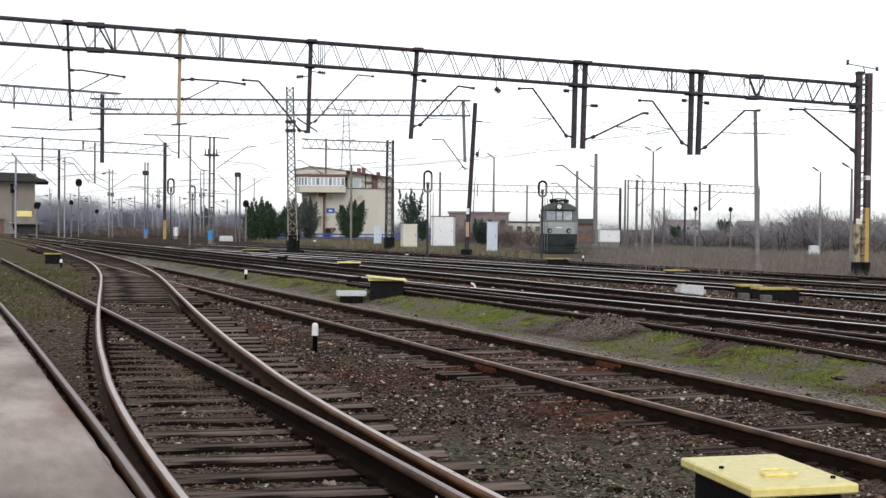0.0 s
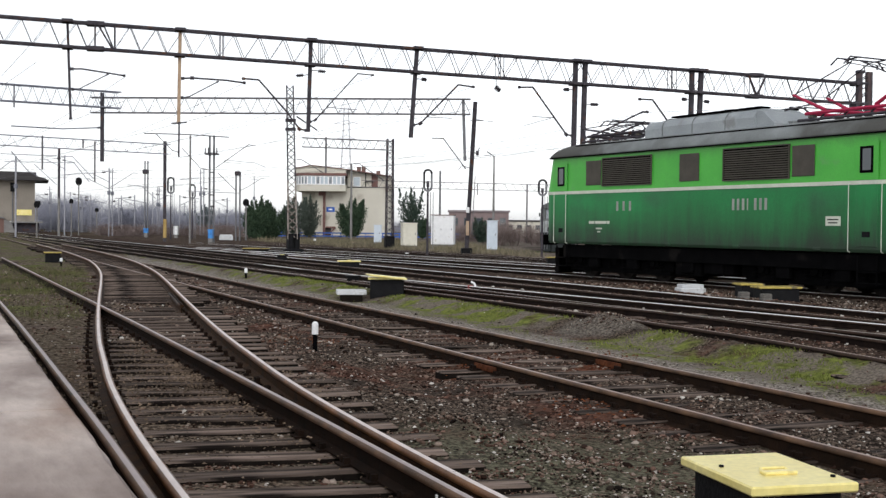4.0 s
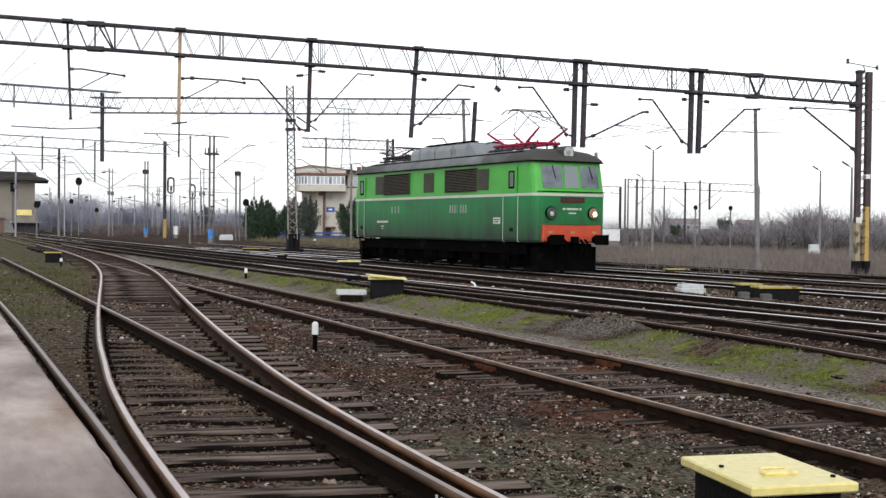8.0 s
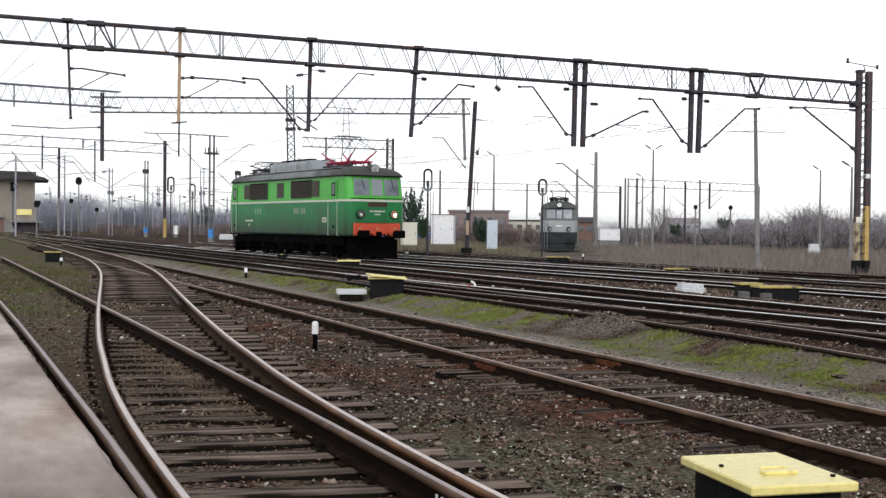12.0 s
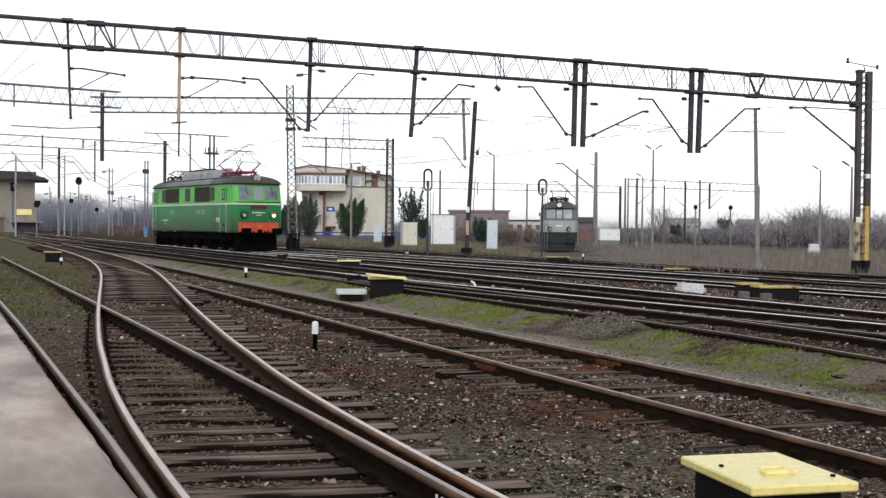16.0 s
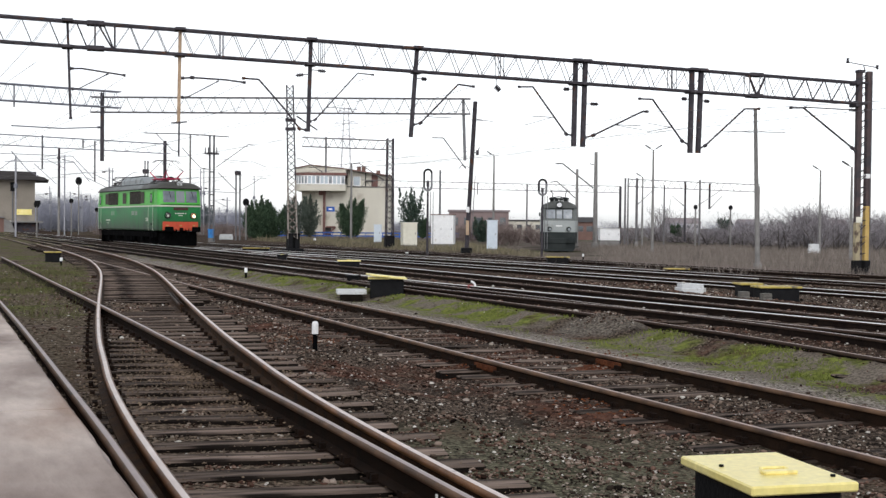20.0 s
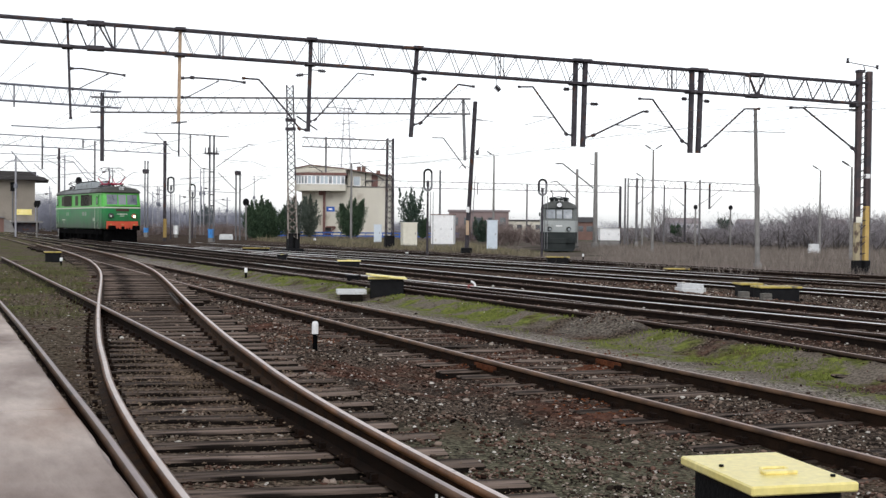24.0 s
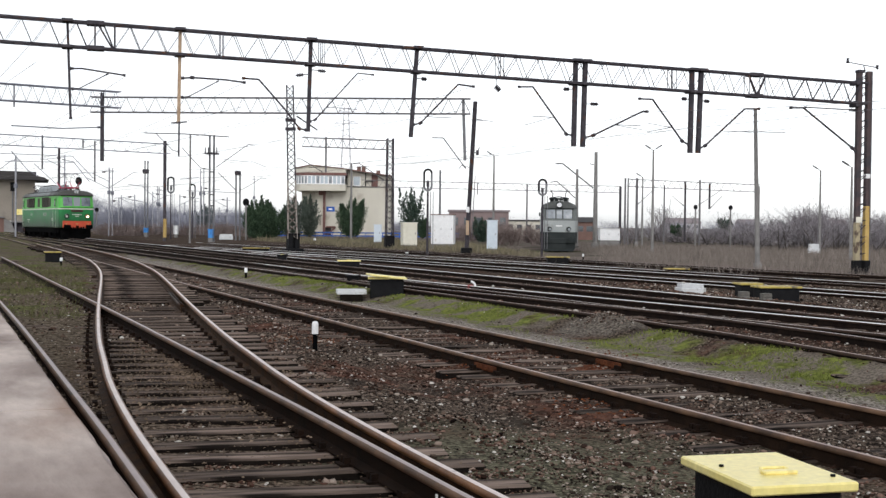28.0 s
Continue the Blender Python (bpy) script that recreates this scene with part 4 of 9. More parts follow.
            part("door_window", boxed(xd - .22, xd + .20, min(y + s * .034, y + s * .04), max(y + s * .034, y + s * .04), 2.88, 3.54), M_UNDER, door)
            part("door_pane", boxed(xd - .13, xd + .13, min(y + s * .04, y + s * .045), max(y + s * .04, y + s * .045), 2.95, 3.48), M_GLASS, door)
            part("door_stripe", boxed(xd - .36, xd + .36, min(y + s * .028, y + s * .036), max(y + s * .028, y + s * .036), 2.602, 2.70), M_CREAMRAIL, door)
            for x in (xd - gap, xd + gap):
                part("handrail", pipe([(x, s * 1.58, .92), (x, s * 1.66, .96), (x, s * 1.66, 2.60), (x, s * 1.60, 2.64)], .0105), M_CREAMRAIL, root)
            part("step", boxed(xd - .3, xd + .3, min(s * 1.30, s * 1.58), max(s * 1.30, s * 1.58), .34, .37), M_UNDER, root)
            part("step", boxed(xd - .3, xd + .3, min(s * 1.30, s * 1.58), max(s * 1.30, s * 1.58), .62, .65), M_UNDER, root)
            for x in (xd - .3, xd + .3):
                part("step_hanger", boxed(x - .02, x + .02, min(s * 1.53, s * 1.57), max(s * 1.53, s * 1.57), .32, 1.05), M_UNDER, root)
            bm = boxed(xd - .13, xd + .12, min(y + s * .028, y + s * .036), max(y + s * .028, y + s * .036), 1.30, 1.44)
            part("foothold", bm, M_BLACK, door)
        letter_bars(root, "letter_bar", [(-3.85, .10), (-3.52, .10), (-3.19, .10)], 2.02, 2.32, -1.586 if s < 0 else 1.60, M_LETTER)
        letter_bars(root, "letter_bar", [(1.55, .09), (1.75, .09), (1.95, .09), (2.15, .04), (2.43, .09), (2.63, .09), (2.83, .09)], 2.00, 2.32, -1.586 if s < 0 else 1.60, M_LETTER)
        letter_bars(root, "number_bar", [(-5.35, .30), (-5.0, .62), (-4.34, .12)], 1.60, 1.69, -1.586 if s < 0 else 1.60, M_CREAMRAIL)
        letter_bars(root, "number_bar", [(-4.95, .32)], 1.42, 1.47, -1.586 if s < 0 else 1.60, M_CREAMRAIL)
        letter_bars(root, "number_bar", [(-4.88, .17)], 1.32, 1.36, -1.586 if s < 0 else 1.60, M_CREAMRAIL)
        label_y = (-1.60, -1.586) if s < 0 else (1.586, 1.60)
        part("notice_plate", boxed(5.03, 5.52, *label_y, 1.58, 1.82), M_CREAMRAIL, root)
        part("notice_text", boxed(5.09, 5.46, label_y[0] - .004, label_y[0], 1.72, 1.75), M_UNDER, root)
        part("notice_text", boxed(5.12, 5.43, label_y[0] - .004, label_y[0], 1.64, 1.67), M_UNDER, root)
        for x in (-6.0, -1.4, 1.6, 4.6):
            part("lifting_lug", boxed(x, x + .28, min(s * 1.58, s * 1.605), max(s * 1.58, s * 1.605), .95, 1.03, .01), M_GREEN_D, root)
    # noses
    for e in (-1, 1):
        before = set(root.children)
        for y0, y1, w in ((-1.22, -.40, 4), (-.30, .30, 2), (.40, 1.22, 4)):
            win = part("windscreen", nose_panel(e, y0 - .035, y1 + .035, 2.865, 3.735, .012, .03, w), M_GREEN_L, root, "cab windscreen in a green frame")
            part("pane", nose_panel(e, y0, y1, 2.90, 3.70, .022, .015, w), M_DARKPANE if w == 4 else M_CABGLASS, win)
            if w == 4:
                mid = (y0 + y1) / 2
                part("wiper", pipe([(e * (front_at(3.70) - nose_back(mid, 1.55) + .05), mid, 3.72), (e * (front_at(3.3) - nose_back(mid + .12, 1.55) + .05), mid + .12, 3.25)], .014), M_BLACK, win)
        part("sill_rail", pipe([(e * (front_at(2.74) - nose_back(y, 1.55) + .05), y, 2.76) for y in (-1.45, -1.2, -.7, 0, .7, 1.2, 1.45)], .018), M_UNDER, root)
        lamp = part("roof_lamp", barred((e * 7.05, 0, 4.24), (e * 7.66, 0, 4.20), .21, 18, .25), M_LOCO_ROOF, root, "round roof headlamp")
        part("lens", barred((e * 7.662, 0, 4.20), (e * 7.68, 0, 4.20), .215, 18), M_REFLECTOR, lamp)
        part("bulb", barred((e * 7.682, 0, 4.19), (e * 7.69, 0, 4.19), .09, 12), M_LAMP, lamp)
        for y in (-.91, .91):
            xf = front_at(1.99) - nose_back(y, 1.55)
            head = part("headlamp", barred((e * (xf - .1), y, 1.99), (e * (xf + .09), y, 1.99), .245, 20, .235), M_UNDER, root, "round headlamp in a black ring")
            lit = e > 0 and y > 0
            part("lens", barred((e * (xf + .092), y, 1.99), (e * (xf + .105), y, 1.99), .19, 18, .15), M_LENS_LIT if lit else M_LAMPGLASS, head)
            # on an unlit lamp the cream disc stands for the bright spot reflected in its lens
            part("bulb", barred((e * (xf + .107), y + (.03 if lit else -.02), 1.955), (e * (xf + .13), y + (.03 if lit else -.02), 1.955), 0.085, 12, .05), M_LAMP_LIT if lit else M_CREAMRAIL, head, "lit lamp" if lit else "")
            part("rim", pipe([(e * (xf + .095), y + .215 * math.cos(k * math.pi / 9), 1.99 + .215 * math.sin(k * math.pi / 9)) for k in range(19)], .014), M_GREEN_D, head)
        plate = part("number_plate", nose_panel(e, -.52, .52, 2.36, 2.56, .02, .03, 3), M_PLATE, root, "dark red plate with metal characters")
        for k in range(8):
            y = -.42 + k * .108
            part("letter_bar", nose_panel(e, y, y + .05, 2.41, 2.51, .034, .012, 1), M_LOUVRE, plate)
        for y0, y1, z0, z1 in ((-.42, -.30, 2.10, 2.17), (-.25, .25, 2.10, 2.17), (.30, .40, 2.10, 2.17), (-.16, .16, 1.96, 2.01)):
            part("number_bar", nose_panel(e, y0, y1, z0, z1, .008, .012, 1), M_CREAMRAIL, root)
        part("apron_ledge", nose_panel(e, -1.5, 1.5, 1.57, 1.62, .05, .08, 8), M_GREEN_D, root)
        beam = part("buffer_beam", boxed(min(e * 7.66, e * 7.985), max(e * 7.66, e * 7.985), -1.27, 1.27, .94, 1.555, .03), M_ORANGERED, root, "orange-red buffer beam")
        for y in (-.95, 0.0, .95):
            part("marking_plate", boxed(min(e * 7.985, e * 7.992), max(e * 7.985, e * 7.992), y - .085, y + .085, 1.25, 1.33), M_OCHRE, beam)
        for y in (-.97, .97):
            bm = bmesh.new()
            bar(bm, (e * 7.95, y, 1.03), (e * 8.22, y, 1.03), .14, 12)
            bar(bm, (e * 8.22, y, 1.03), (e * 8.42, y, 1.03), .09, 10)
            box(bm, min(e * 8.42, e * 8.46), max(e * 8.42, e * 8.46), y - .31, y + .31, .84, 1.21, .03)
            part("buffer", bm, M_UNDER, root)
        bm = bmesh.new()
        box(bm, min(e * 7.98, e * 8.3), max(e * 7.98, e * 8.3), -.09, .09, .90, 1.14, .02)
        bar(bm, (e * 8.15, 0, 1.05), (e * 8.15, 0, .62), .04, 6)
        part("coupler", bm, M_UNDER, root)
        for y in (-.55, -.35, .35, .55):
            part("brake_hose", pipe([(e * 7.98, y, 1.02), (e * 8.12, y, .93), (e * 8.12, y * .96, .62), (e * 8.06, y * .9, .46)], .042), M_UNDER, root)
        part("rerailing_handle", pipe([(e * 7.9, -1.2, 1.05), (e * 8.05, -1.2, .95), (e * 8.05, -1.2, .55)], .015), M_UNDER, root)
        bm = bmesh.new()
        prism(bm, [(e * 7.35, -1.36), (e * 7.62, -1.30), (e * 7.74, -.7), (e * 7.76, 0), (e * 7.74, .7), (e * 7.62, 1.30), (e * 7.35, 1.36), (e * 7.32, 1.32), (e * 7.56, 1.2), (e * 7.68, 0), (e * 7.56, -1.2), (e * 7.32, -1.32)], "z", .08, .96)
        part("snow_plough", bm, M_UNDER, root, "sooty black snow plough")
        if e < 0:
            for ob in set(root.children) - before:
                ob.matrix_basis = Matrix.Translation((-REAR, 0, 0)) @ ob.matrix_basis
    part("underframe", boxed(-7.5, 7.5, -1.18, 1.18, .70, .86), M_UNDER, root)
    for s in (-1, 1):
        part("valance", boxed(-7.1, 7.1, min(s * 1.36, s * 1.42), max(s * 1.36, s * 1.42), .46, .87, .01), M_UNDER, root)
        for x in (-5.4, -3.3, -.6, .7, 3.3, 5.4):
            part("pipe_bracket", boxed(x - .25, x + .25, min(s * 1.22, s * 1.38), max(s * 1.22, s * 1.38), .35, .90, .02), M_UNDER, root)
    # traction motors and brake gear fill the bogies, added to block light showing through
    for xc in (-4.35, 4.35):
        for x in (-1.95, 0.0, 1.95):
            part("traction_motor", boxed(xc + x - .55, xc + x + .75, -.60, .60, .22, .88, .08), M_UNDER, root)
        # long plate on the near side only, added to close the gap below
        part("light_block_plate", boxed(xc - 2.7, xc + 2.7, -1.13, -1.10, .22, .36), M_UNDER, root)
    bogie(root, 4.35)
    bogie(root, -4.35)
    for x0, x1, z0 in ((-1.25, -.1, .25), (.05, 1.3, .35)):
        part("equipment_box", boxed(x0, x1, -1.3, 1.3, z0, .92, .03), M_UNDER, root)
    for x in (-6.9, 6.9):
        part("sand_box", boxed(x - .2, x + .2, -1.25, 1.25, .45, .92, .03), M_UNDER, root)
    # the body rides on its springs above the running gear
    for ob in root.children:
        if not ob.name.startswith(("bogie", "wheelset", "snow_plough", "step", "equipment_box", "sand_box", "pipe_bracket", "traction_motor", "light_block_plate")):
            ob.matrix_basis = Matrix.Translation((0, 0, .2)) @ ob.matrix_basis
    return root


LOCO = build_loco()

# ---- overhead line gantries ----
def truss(name, root, a, b, deep, bays, width, chord, lace, mat):
    """A lattice beam: four chords and zigzag lacing; a, b are the ends of the bottom middle."""
    a, b = Vector(a), Vector(b)
    d = (b - a).normalized()
    side = Vector((-d.y, d.x, 0)).normalized() * width / 2
    up = Vector((0, 0, deep))
    beam = None
    for s in (-1, 1):
        for z in (Vector(), up):
            ob = part(name if beam is None else "chord", barred(a + side * s + z, b + side * s + z, chord, square=True), mat, root if beam is None else beam)
            beam = beam or ob
    for s in (-1, 1):
        bm = bmesh.new()
        for i in range(bays):
            p, q, r = (a + (b - a) * (i + h) / bays + side * s for h in (0, .5, 1))
            k = lace if s < 0 else lace * .45
            bar(bm, p, q + up, k, 4)
            bar(bm, q + up, r, k, 4)
        tagged(part("lacing", bm, mat, beam), kind="stuff")
    bm = bmesh.new()
    for i in range(bays + 1):
        p = a + (b - a) * i / bays
        bar(bm, p - side, p + side, lace, 4)
        bar(bm, p - side + up, p + side + up, lace, 4)
    tagged(part("cross_ties", bm, mat, beam), kind="stuff")
    return beam


def lattice_column(name, root, x, y, z0, z1, w0, w1, turn, bays, mat, leg=.05, lace=.022, lean=(0.0, 0.0)):
    col = None
    ca, sa = math.cos(radians(turn)), math.sin(radians(turn))
    def corner(sx, sy, z):
        t = (z - z0) / (z1 - z0)
        w = (w0 + (w1 - w0) * t) / 2
        return Vector((x + lean[0] + (lean[1] - lean[0]) * t + (sx * ca - sy * sa) * w, y + (sx * sa + sy * ca) * w, z))
    cs = ((-1, -1), (1, -1), (1, 1), (-1, 1))
    for sx, sy in cs:
        ob = part(name if col is None else "leg", barred(corner(sx, sy, z0), corner(sx, sy, z1), leg, square=True), mat, root if col is None else col)
        col = col or ob
    for k in range(4):
        bm = bmesh.new()
        a, b = cs[k], cs[(k + 1) % 4]
        for i in range(bays):
            za, zb = z0 + (z1 - z0) * i / bays, z0 + (z1 - z0) * (i + 1) / bays
            p, q = (a, b) if i % 2 else (b, a)
            bar(bm, corner(*p, za), corner(*q, zb), lace, 4)
        tagged(part("lacing", bm, mat, col), kind="stuff")
    return col


def insulator(root, a, b, r=.055):
    a, b = Vector(a), Vector(b)
    bm = bmesh.new()
    bar(bm, a, b, r * .5, 6)
    for k in range(4):
        p = a + (b - a) * (k + .5) / 4
        bar(bm, p - (b - a).normalized() * .012, p + (b - a).normalized() * .012, r, 8)
    return part("insulator", bm, M_STEEL_DARK, root)


def cantilever(root, points, r, mat):
    """A bracket: insulator, strut and arm through the given points."""
    pts = [Vector(p) for p in points]
    insulator(root, pts[0], pts[0] + (pts[1] - pts[0]) * min(.3, .35 / max((pts[1] - pts[0]).length, .1)), .06)
    return part("bracket", pipe(pts, r, 6), mat, root)


def wires(name, spans, r, label):
    bm = bmesh.new()
    for a, b, sag in spans:
        a, b = Vector(a), Vector(b)
        last = a
        n = 8 if sag else 1
        for i in range(1, n + 1):
            t = i / n
            p = a + (b - a) * t - Vector((0, 0, sag * 4 * t * (1 - t)))
            bar(bm, last, p, r, 3)
            last = p
    return tagged(part(name, bm, M_STEEL_FAR), label, "wire", kind="structure")


GA0 = Vector((-15.533, 41.502, 0))
GDIR = Vector((.95888, .28383, 0))


def on_beam(s, z):
    """A place on the near gantry: metres along it from its mark, and height."""
    return Vector((GA0.x + GDIR.x * s, GA0.y + GDIR.y * s, z + .045))


def beam_top(s):
    return 8.585 - .0234 * s


def build_near_gantry():
    root = thing("catenary_gantry", pose(0, 0, 0), "dark steel lattice gantry spanning the tracks with hanging posts", "gantry", "catenary gantries")
    deep, half, side = .885, .21, Vector((-GDIR.y, GDIR.x, 0))
    ends = (-9.0, 35.2)
    beam = None
    for y in (-half, half):
        for dz in (-deep, 0.0):
            a, b = (on_beam(s, beam_top(s) + dz) + side * y for s in ends)
            ob = part("chord" if beam else "beam", barred(a, b, .052, square=True), M_STEEL_DARK, beam or root)
            beam = beam or ob
    # zigzag lacing, stouter towards the column
    meshes = {}
    pitch = .9235
    for k in range(-13, 41):
        s0 = 4.39 + k * pitch - 4 * pitch
        if s0 < ends[0] or s0 + pitch > ends[1]:
            continue
        stout = .034 if s0 > 31.0 else (.0165 if s0 > 12 else .014)
        for y in (-half, half):
            if s0 > 31 and y > 0:
                stout = .014
            for s_a, s_b, up, r in ((s0, s0 + .37, False, stout), (s0 + .37, s0 + pitch, True, stout if s0 > 31 else (.014 if s0 > 14 else .008))):
                za, zb = (beam_top(s_a) - deep, beam_top(s_b)) if up else (beam_top(s_a), beam_top(s_b) - deep)
                a, b = on_beam(s_a, za) + side * y, on_beam(s_b, zb) + side * y
                key = (up, r)
                if key in meshes:
                    again(meshes[key], Matrix.Translation(a), beam)
                else:
                    meshes[key] = part("lacing_bar", barred(Vector(), b - a, r, 4), M_STEEL_DARK, beam, at=Matrix.Translation(a))
    # joints of the beam's lengths: paired uprights and gussets
    for s, r in ((3.18, .035), (3.86, .035), (7.58, .018), (7.70, .018), (11.29, .022), (11.44, .016), (18.34, .018), (18.55, .024), (25.85, .02), (26.03, .02), (29.42, .02), (30.16, .02)):
        for y in (-half, half):
            part("joint_upright", barred(on_beam(s, beam_top(s)) + side * y, on_beam(s, beam_top(s) - deep) + side * y, r, square=True), M_STEEL_DARK, beam)
    for s in (3.2, 29.78):
        m = Matrix.Translation(on_beam(s, beam_top(s))) @ Matrix.Rotation(math.atan2(GDIR.y, GDIR.x), 4, "Z")
        for z in (0, -deep):
            bm = bmesh.new()
            box(bm, -.3, .3, -.245, .245, z - .075, z + .075, .01, m)
            part("gusset", bm, M_STEEL_DARK, beam)
    part("joint_brace", barred(on_beam(3.25, beam_top(3.25)) - side * half, on_beam(3.78, beam_top(3.8) - deep) - side * half, .032, 4), M_STEEL_DARK, beam)
    for e in (-.42, .42):
        part("joint_brace", barred(on_beam(29.78 + e, beam_top(29.78)) - side * half, on_beam(29.78, beam_top(29.78) - deep) - side * half, .05, 4), M_STEEL_DARK, beam)
    bm = bmesh.new()
    for k in range(48):
        s = ends[0] + (ends[1] - ends[0]) * k / 47
        for z in (beam_top(s), beam_top(s) - deep):
            bar(bm, on_beam(s, z) - side * half, on_beam(s, z) + side * half, .018, 4)
    tagged(part("cross_ties", bm, M_STEEL_DARK, beam), kind="stuff")
    # hanging posts: place along the beam at head and foot, foot height, thickness
    turn = Matrix.Rotation(math.atan2(GDIR.y, GDIR.x), 4, "Z")
    for s, s_foot, z, r, mat in ((2.24, 2.36, 5.11, .062, M_STEEL_DARK), (6.15, 6.11, 5.08, .085, M_ORANGE), (10.95, 10.87, 4.94, .095, M_STEEL_DARK), (15.08, 14.86, 4.85, .10, M_STEEL_DARK), (21.67, 21.62, 4.69, .118, M_STEEL_DARK), (22.09, 22.01, 4.68, .118, M_STEEL_DARK), (26.86, 26.81, 4.56, .12, M_STEEL_DARK), (27.28, 27.18, 4.57, .12, M_STEEL_DARK), (-3.4, -3.4, 5.1, .09, M_STEEL_DARK)):
        post = part("hanging_post", barred(on_beam(s_foot, z), on_beam(s, beam_top(s) + .06), r, square=True), mat, root)
        part("end_cap", barred(on_beam(s_foot, z - .03), on_beam(s_foot, z + .04), r * 1.12, square=True), M_STEEL_DARK, post)
        for zz in (beam_top(s) + .02, beam_top(s) - deep - .02):
            bm = bmesh.new()
            box(bm, -.19, .19, -.29, .29, -.055, .055, .012, Matrix.Translation(on_beam(s, zz)) @ turn)
            part("clamp", bm, M_STEEL_DARK, post)
    part("hanging_post", barred(on_beam(6.12, 3.86), on_beam(6.13, 5.12), .036), M_STEEL_DARK, root)
    part("cross_strap", barred(on_beam(5.85, 5.06), on_beam(6.4, 5.12), .03), M_STEEL_DARK, root)
    # brackets: thickness, then places along the beam with heights
    for r, pts in ((.032, [(2.34, 6.87), (2.74, 6.89), (4.24, 6.71)]), (.02, [(2.38, 6.15), (2.65, 6.18), (3.65, 6.75)]), (.036, [(6.18, 6.7), (6.59, 6.74), (7.81, 6.71), (8.53, 6.64)]), (.022, [(6.19, 6.0), (6.49, 6.06), (7.54, 6.66)]),
                   (.036, [(10.82, 4.96), (10.54, 5.01), (10.01, 5.69), (9.01, 6.78), (8.39, 6.8)]), (.026, [(10.91, 5.28), (11.14, 5.37), (12.75, 7.18), (13.39, 7.15)]), (.036, [(14.92, 5.29), (15.24, 5.38), (16.75, 6.93), (17.42, 6.87)]), (.036, [(21.59, 5.1), (21.3, 5.14), (19.85, 6.97), (19.23, 6.94)]),
                   (.04, [(22.03, 5.0), (22.47, 5.13), (24.66, 6.18), (24.89, 6.17)]), (.038, [(26.81, 4.84), (26.44, 5.02), (25.08, 6.68), (24.45, 6.68)]), (.038, [(27.2, 4.71), (27.51, 4.86), (29.34, 6.45), (30.06, 6.48)]), (.042, [(34.8, 4.77), (34.6, 4.96), (32.16, 6.6), (31.5, 6.58)]), (.028, [(34.76, 6.6), (32.21, 6.63)])):
        cantilever(root, [on_beam(*p) for p in pts], r, M_STEEL_DARK)
        # shoe on the strut's foot and clamp at its elbow
        p, q = on_beam(*pts[1]), on_beam(*pts[-1])
        if len(pts) > 3:
            part("strut_shoe", barred(p - (q - p).normalized() * .07, p + (q - p).normalized() * .07, r * 2.0, 6), M_STEEL_DARK, root)
        p, q = on_beam(*pts[-1]), on_beam(*pts[-2])
        part("end_clamp", barred(p, p + (q - p).normalized() * .1, r * 1.6, 6), M_STEEL_DARK, root)
    # stay insulators on short pins beside the posts
    for a, b in (((10.91, 7.06), (10.38, 6.99)), ((10.98, 7.23), (11.54, 7.19)), ((15.09, 7.09), (15.49, 7.07)), ((21.61, 6.95), (21.13, 6.93)), ((22.04, 6.38), (22.7, 6.39)), ((26.8, 6.75), (26.39, 6.76)), ((27.25, 6.72), (27.69, 6.69))):
        p, q = on_beam(*a), on_beam(*b)
        part("insulator_pin", barred(p, q, .018), M_STEEL_DARK, root)
        insulator(root, p + (q - p) * .45, p + (q - p) * .92, .075)
    # registration arms and the dropper under the beam
    for a, b, r in (((11.61, 5.86), (12.74, 5.81), .016), ((15.53, 5.63), (16.51, 5.62), .016), ((20.75, 5.79), (19.84, 5.81), .018), ((20.63, 5.77), (19.51, 5.44), .014), ((23.41, 5.59), (24.57, 5.58), .018), ((23.46, 5.57), (24.64, 5.42), .014), ((25.94, 5.56), (24.84, 5.71), .014), ((25.92, 5.56), (24.85, 5.34), .018), ((28.29, 5.49), (31.3, 5.52), .018), ((18.31, 7.28), (18.31, 6.93), .018)):
        part("registration_arm", barred(on_beam(*a), on_beam(*b), r), M_STEEL_GREY, root)
    insulator(root, on_beam(18.28, 6.92), on_beam(18.47, 6.76), .11)
    # end column: two channels laced together, painted ochre low down
    ochre = surf("ochre_faded_paint", (.42, .28, .08), (.55, .38, .14), 2.0, .7, 0, .1, 30, spots=(.22, .12, .07), spot_amount=.42, spot_scale=2.5)
    drab = surf("grey_ochre_paint", (.30, .25, .16), (.40, .34, .22), 2.0, .7, 0, .1, 30, spots=(.10, .07, .05), spot_amount=.48, spot_scale=2.5)
    rusty = surf("red_brown_column_paint", (.040, .032, .038), (.090, .058, .056), 3.0, .7, 0, .2, 40, spots=(.04, .035, .04), spot_amount=.46, spot_scale=2.0)
    col = part("column", boxed(-.345, -.115, -.11, .11, 1.75, 8.27, .02), rusty, root, at=Matrix.Translation(on_beam(35.13, 0)) @ turn)
    part("channel", boxed(-.345, -.115, -.11, .11, -.1, 1.746, .02), drab, col, "faded grey-ochre channel")
    part("channel", boxed(.125, .335, -.11, .11, 2.46, 8.29, .02), rusty, col)
    part("channel", boxed(.125, .335, -.11, .11, -.1, 2.456, .02), ochre, col, "faded ochre painted channel")
    part("flange", boxed(.336, .365, -.13, .13, .0, 8.29), M_STEEL_GREY, col)
    part("white_band", boxed(.115, .345, -.115, .115, 3.66, 3.85), M_WHITE, col)
    part("yellow_sign", boxed(-.36, -.07, -.14, -.116, 1.74, 1.98), M_CREAM, col)
    for k in range(22):
        z = .35 + k * .36
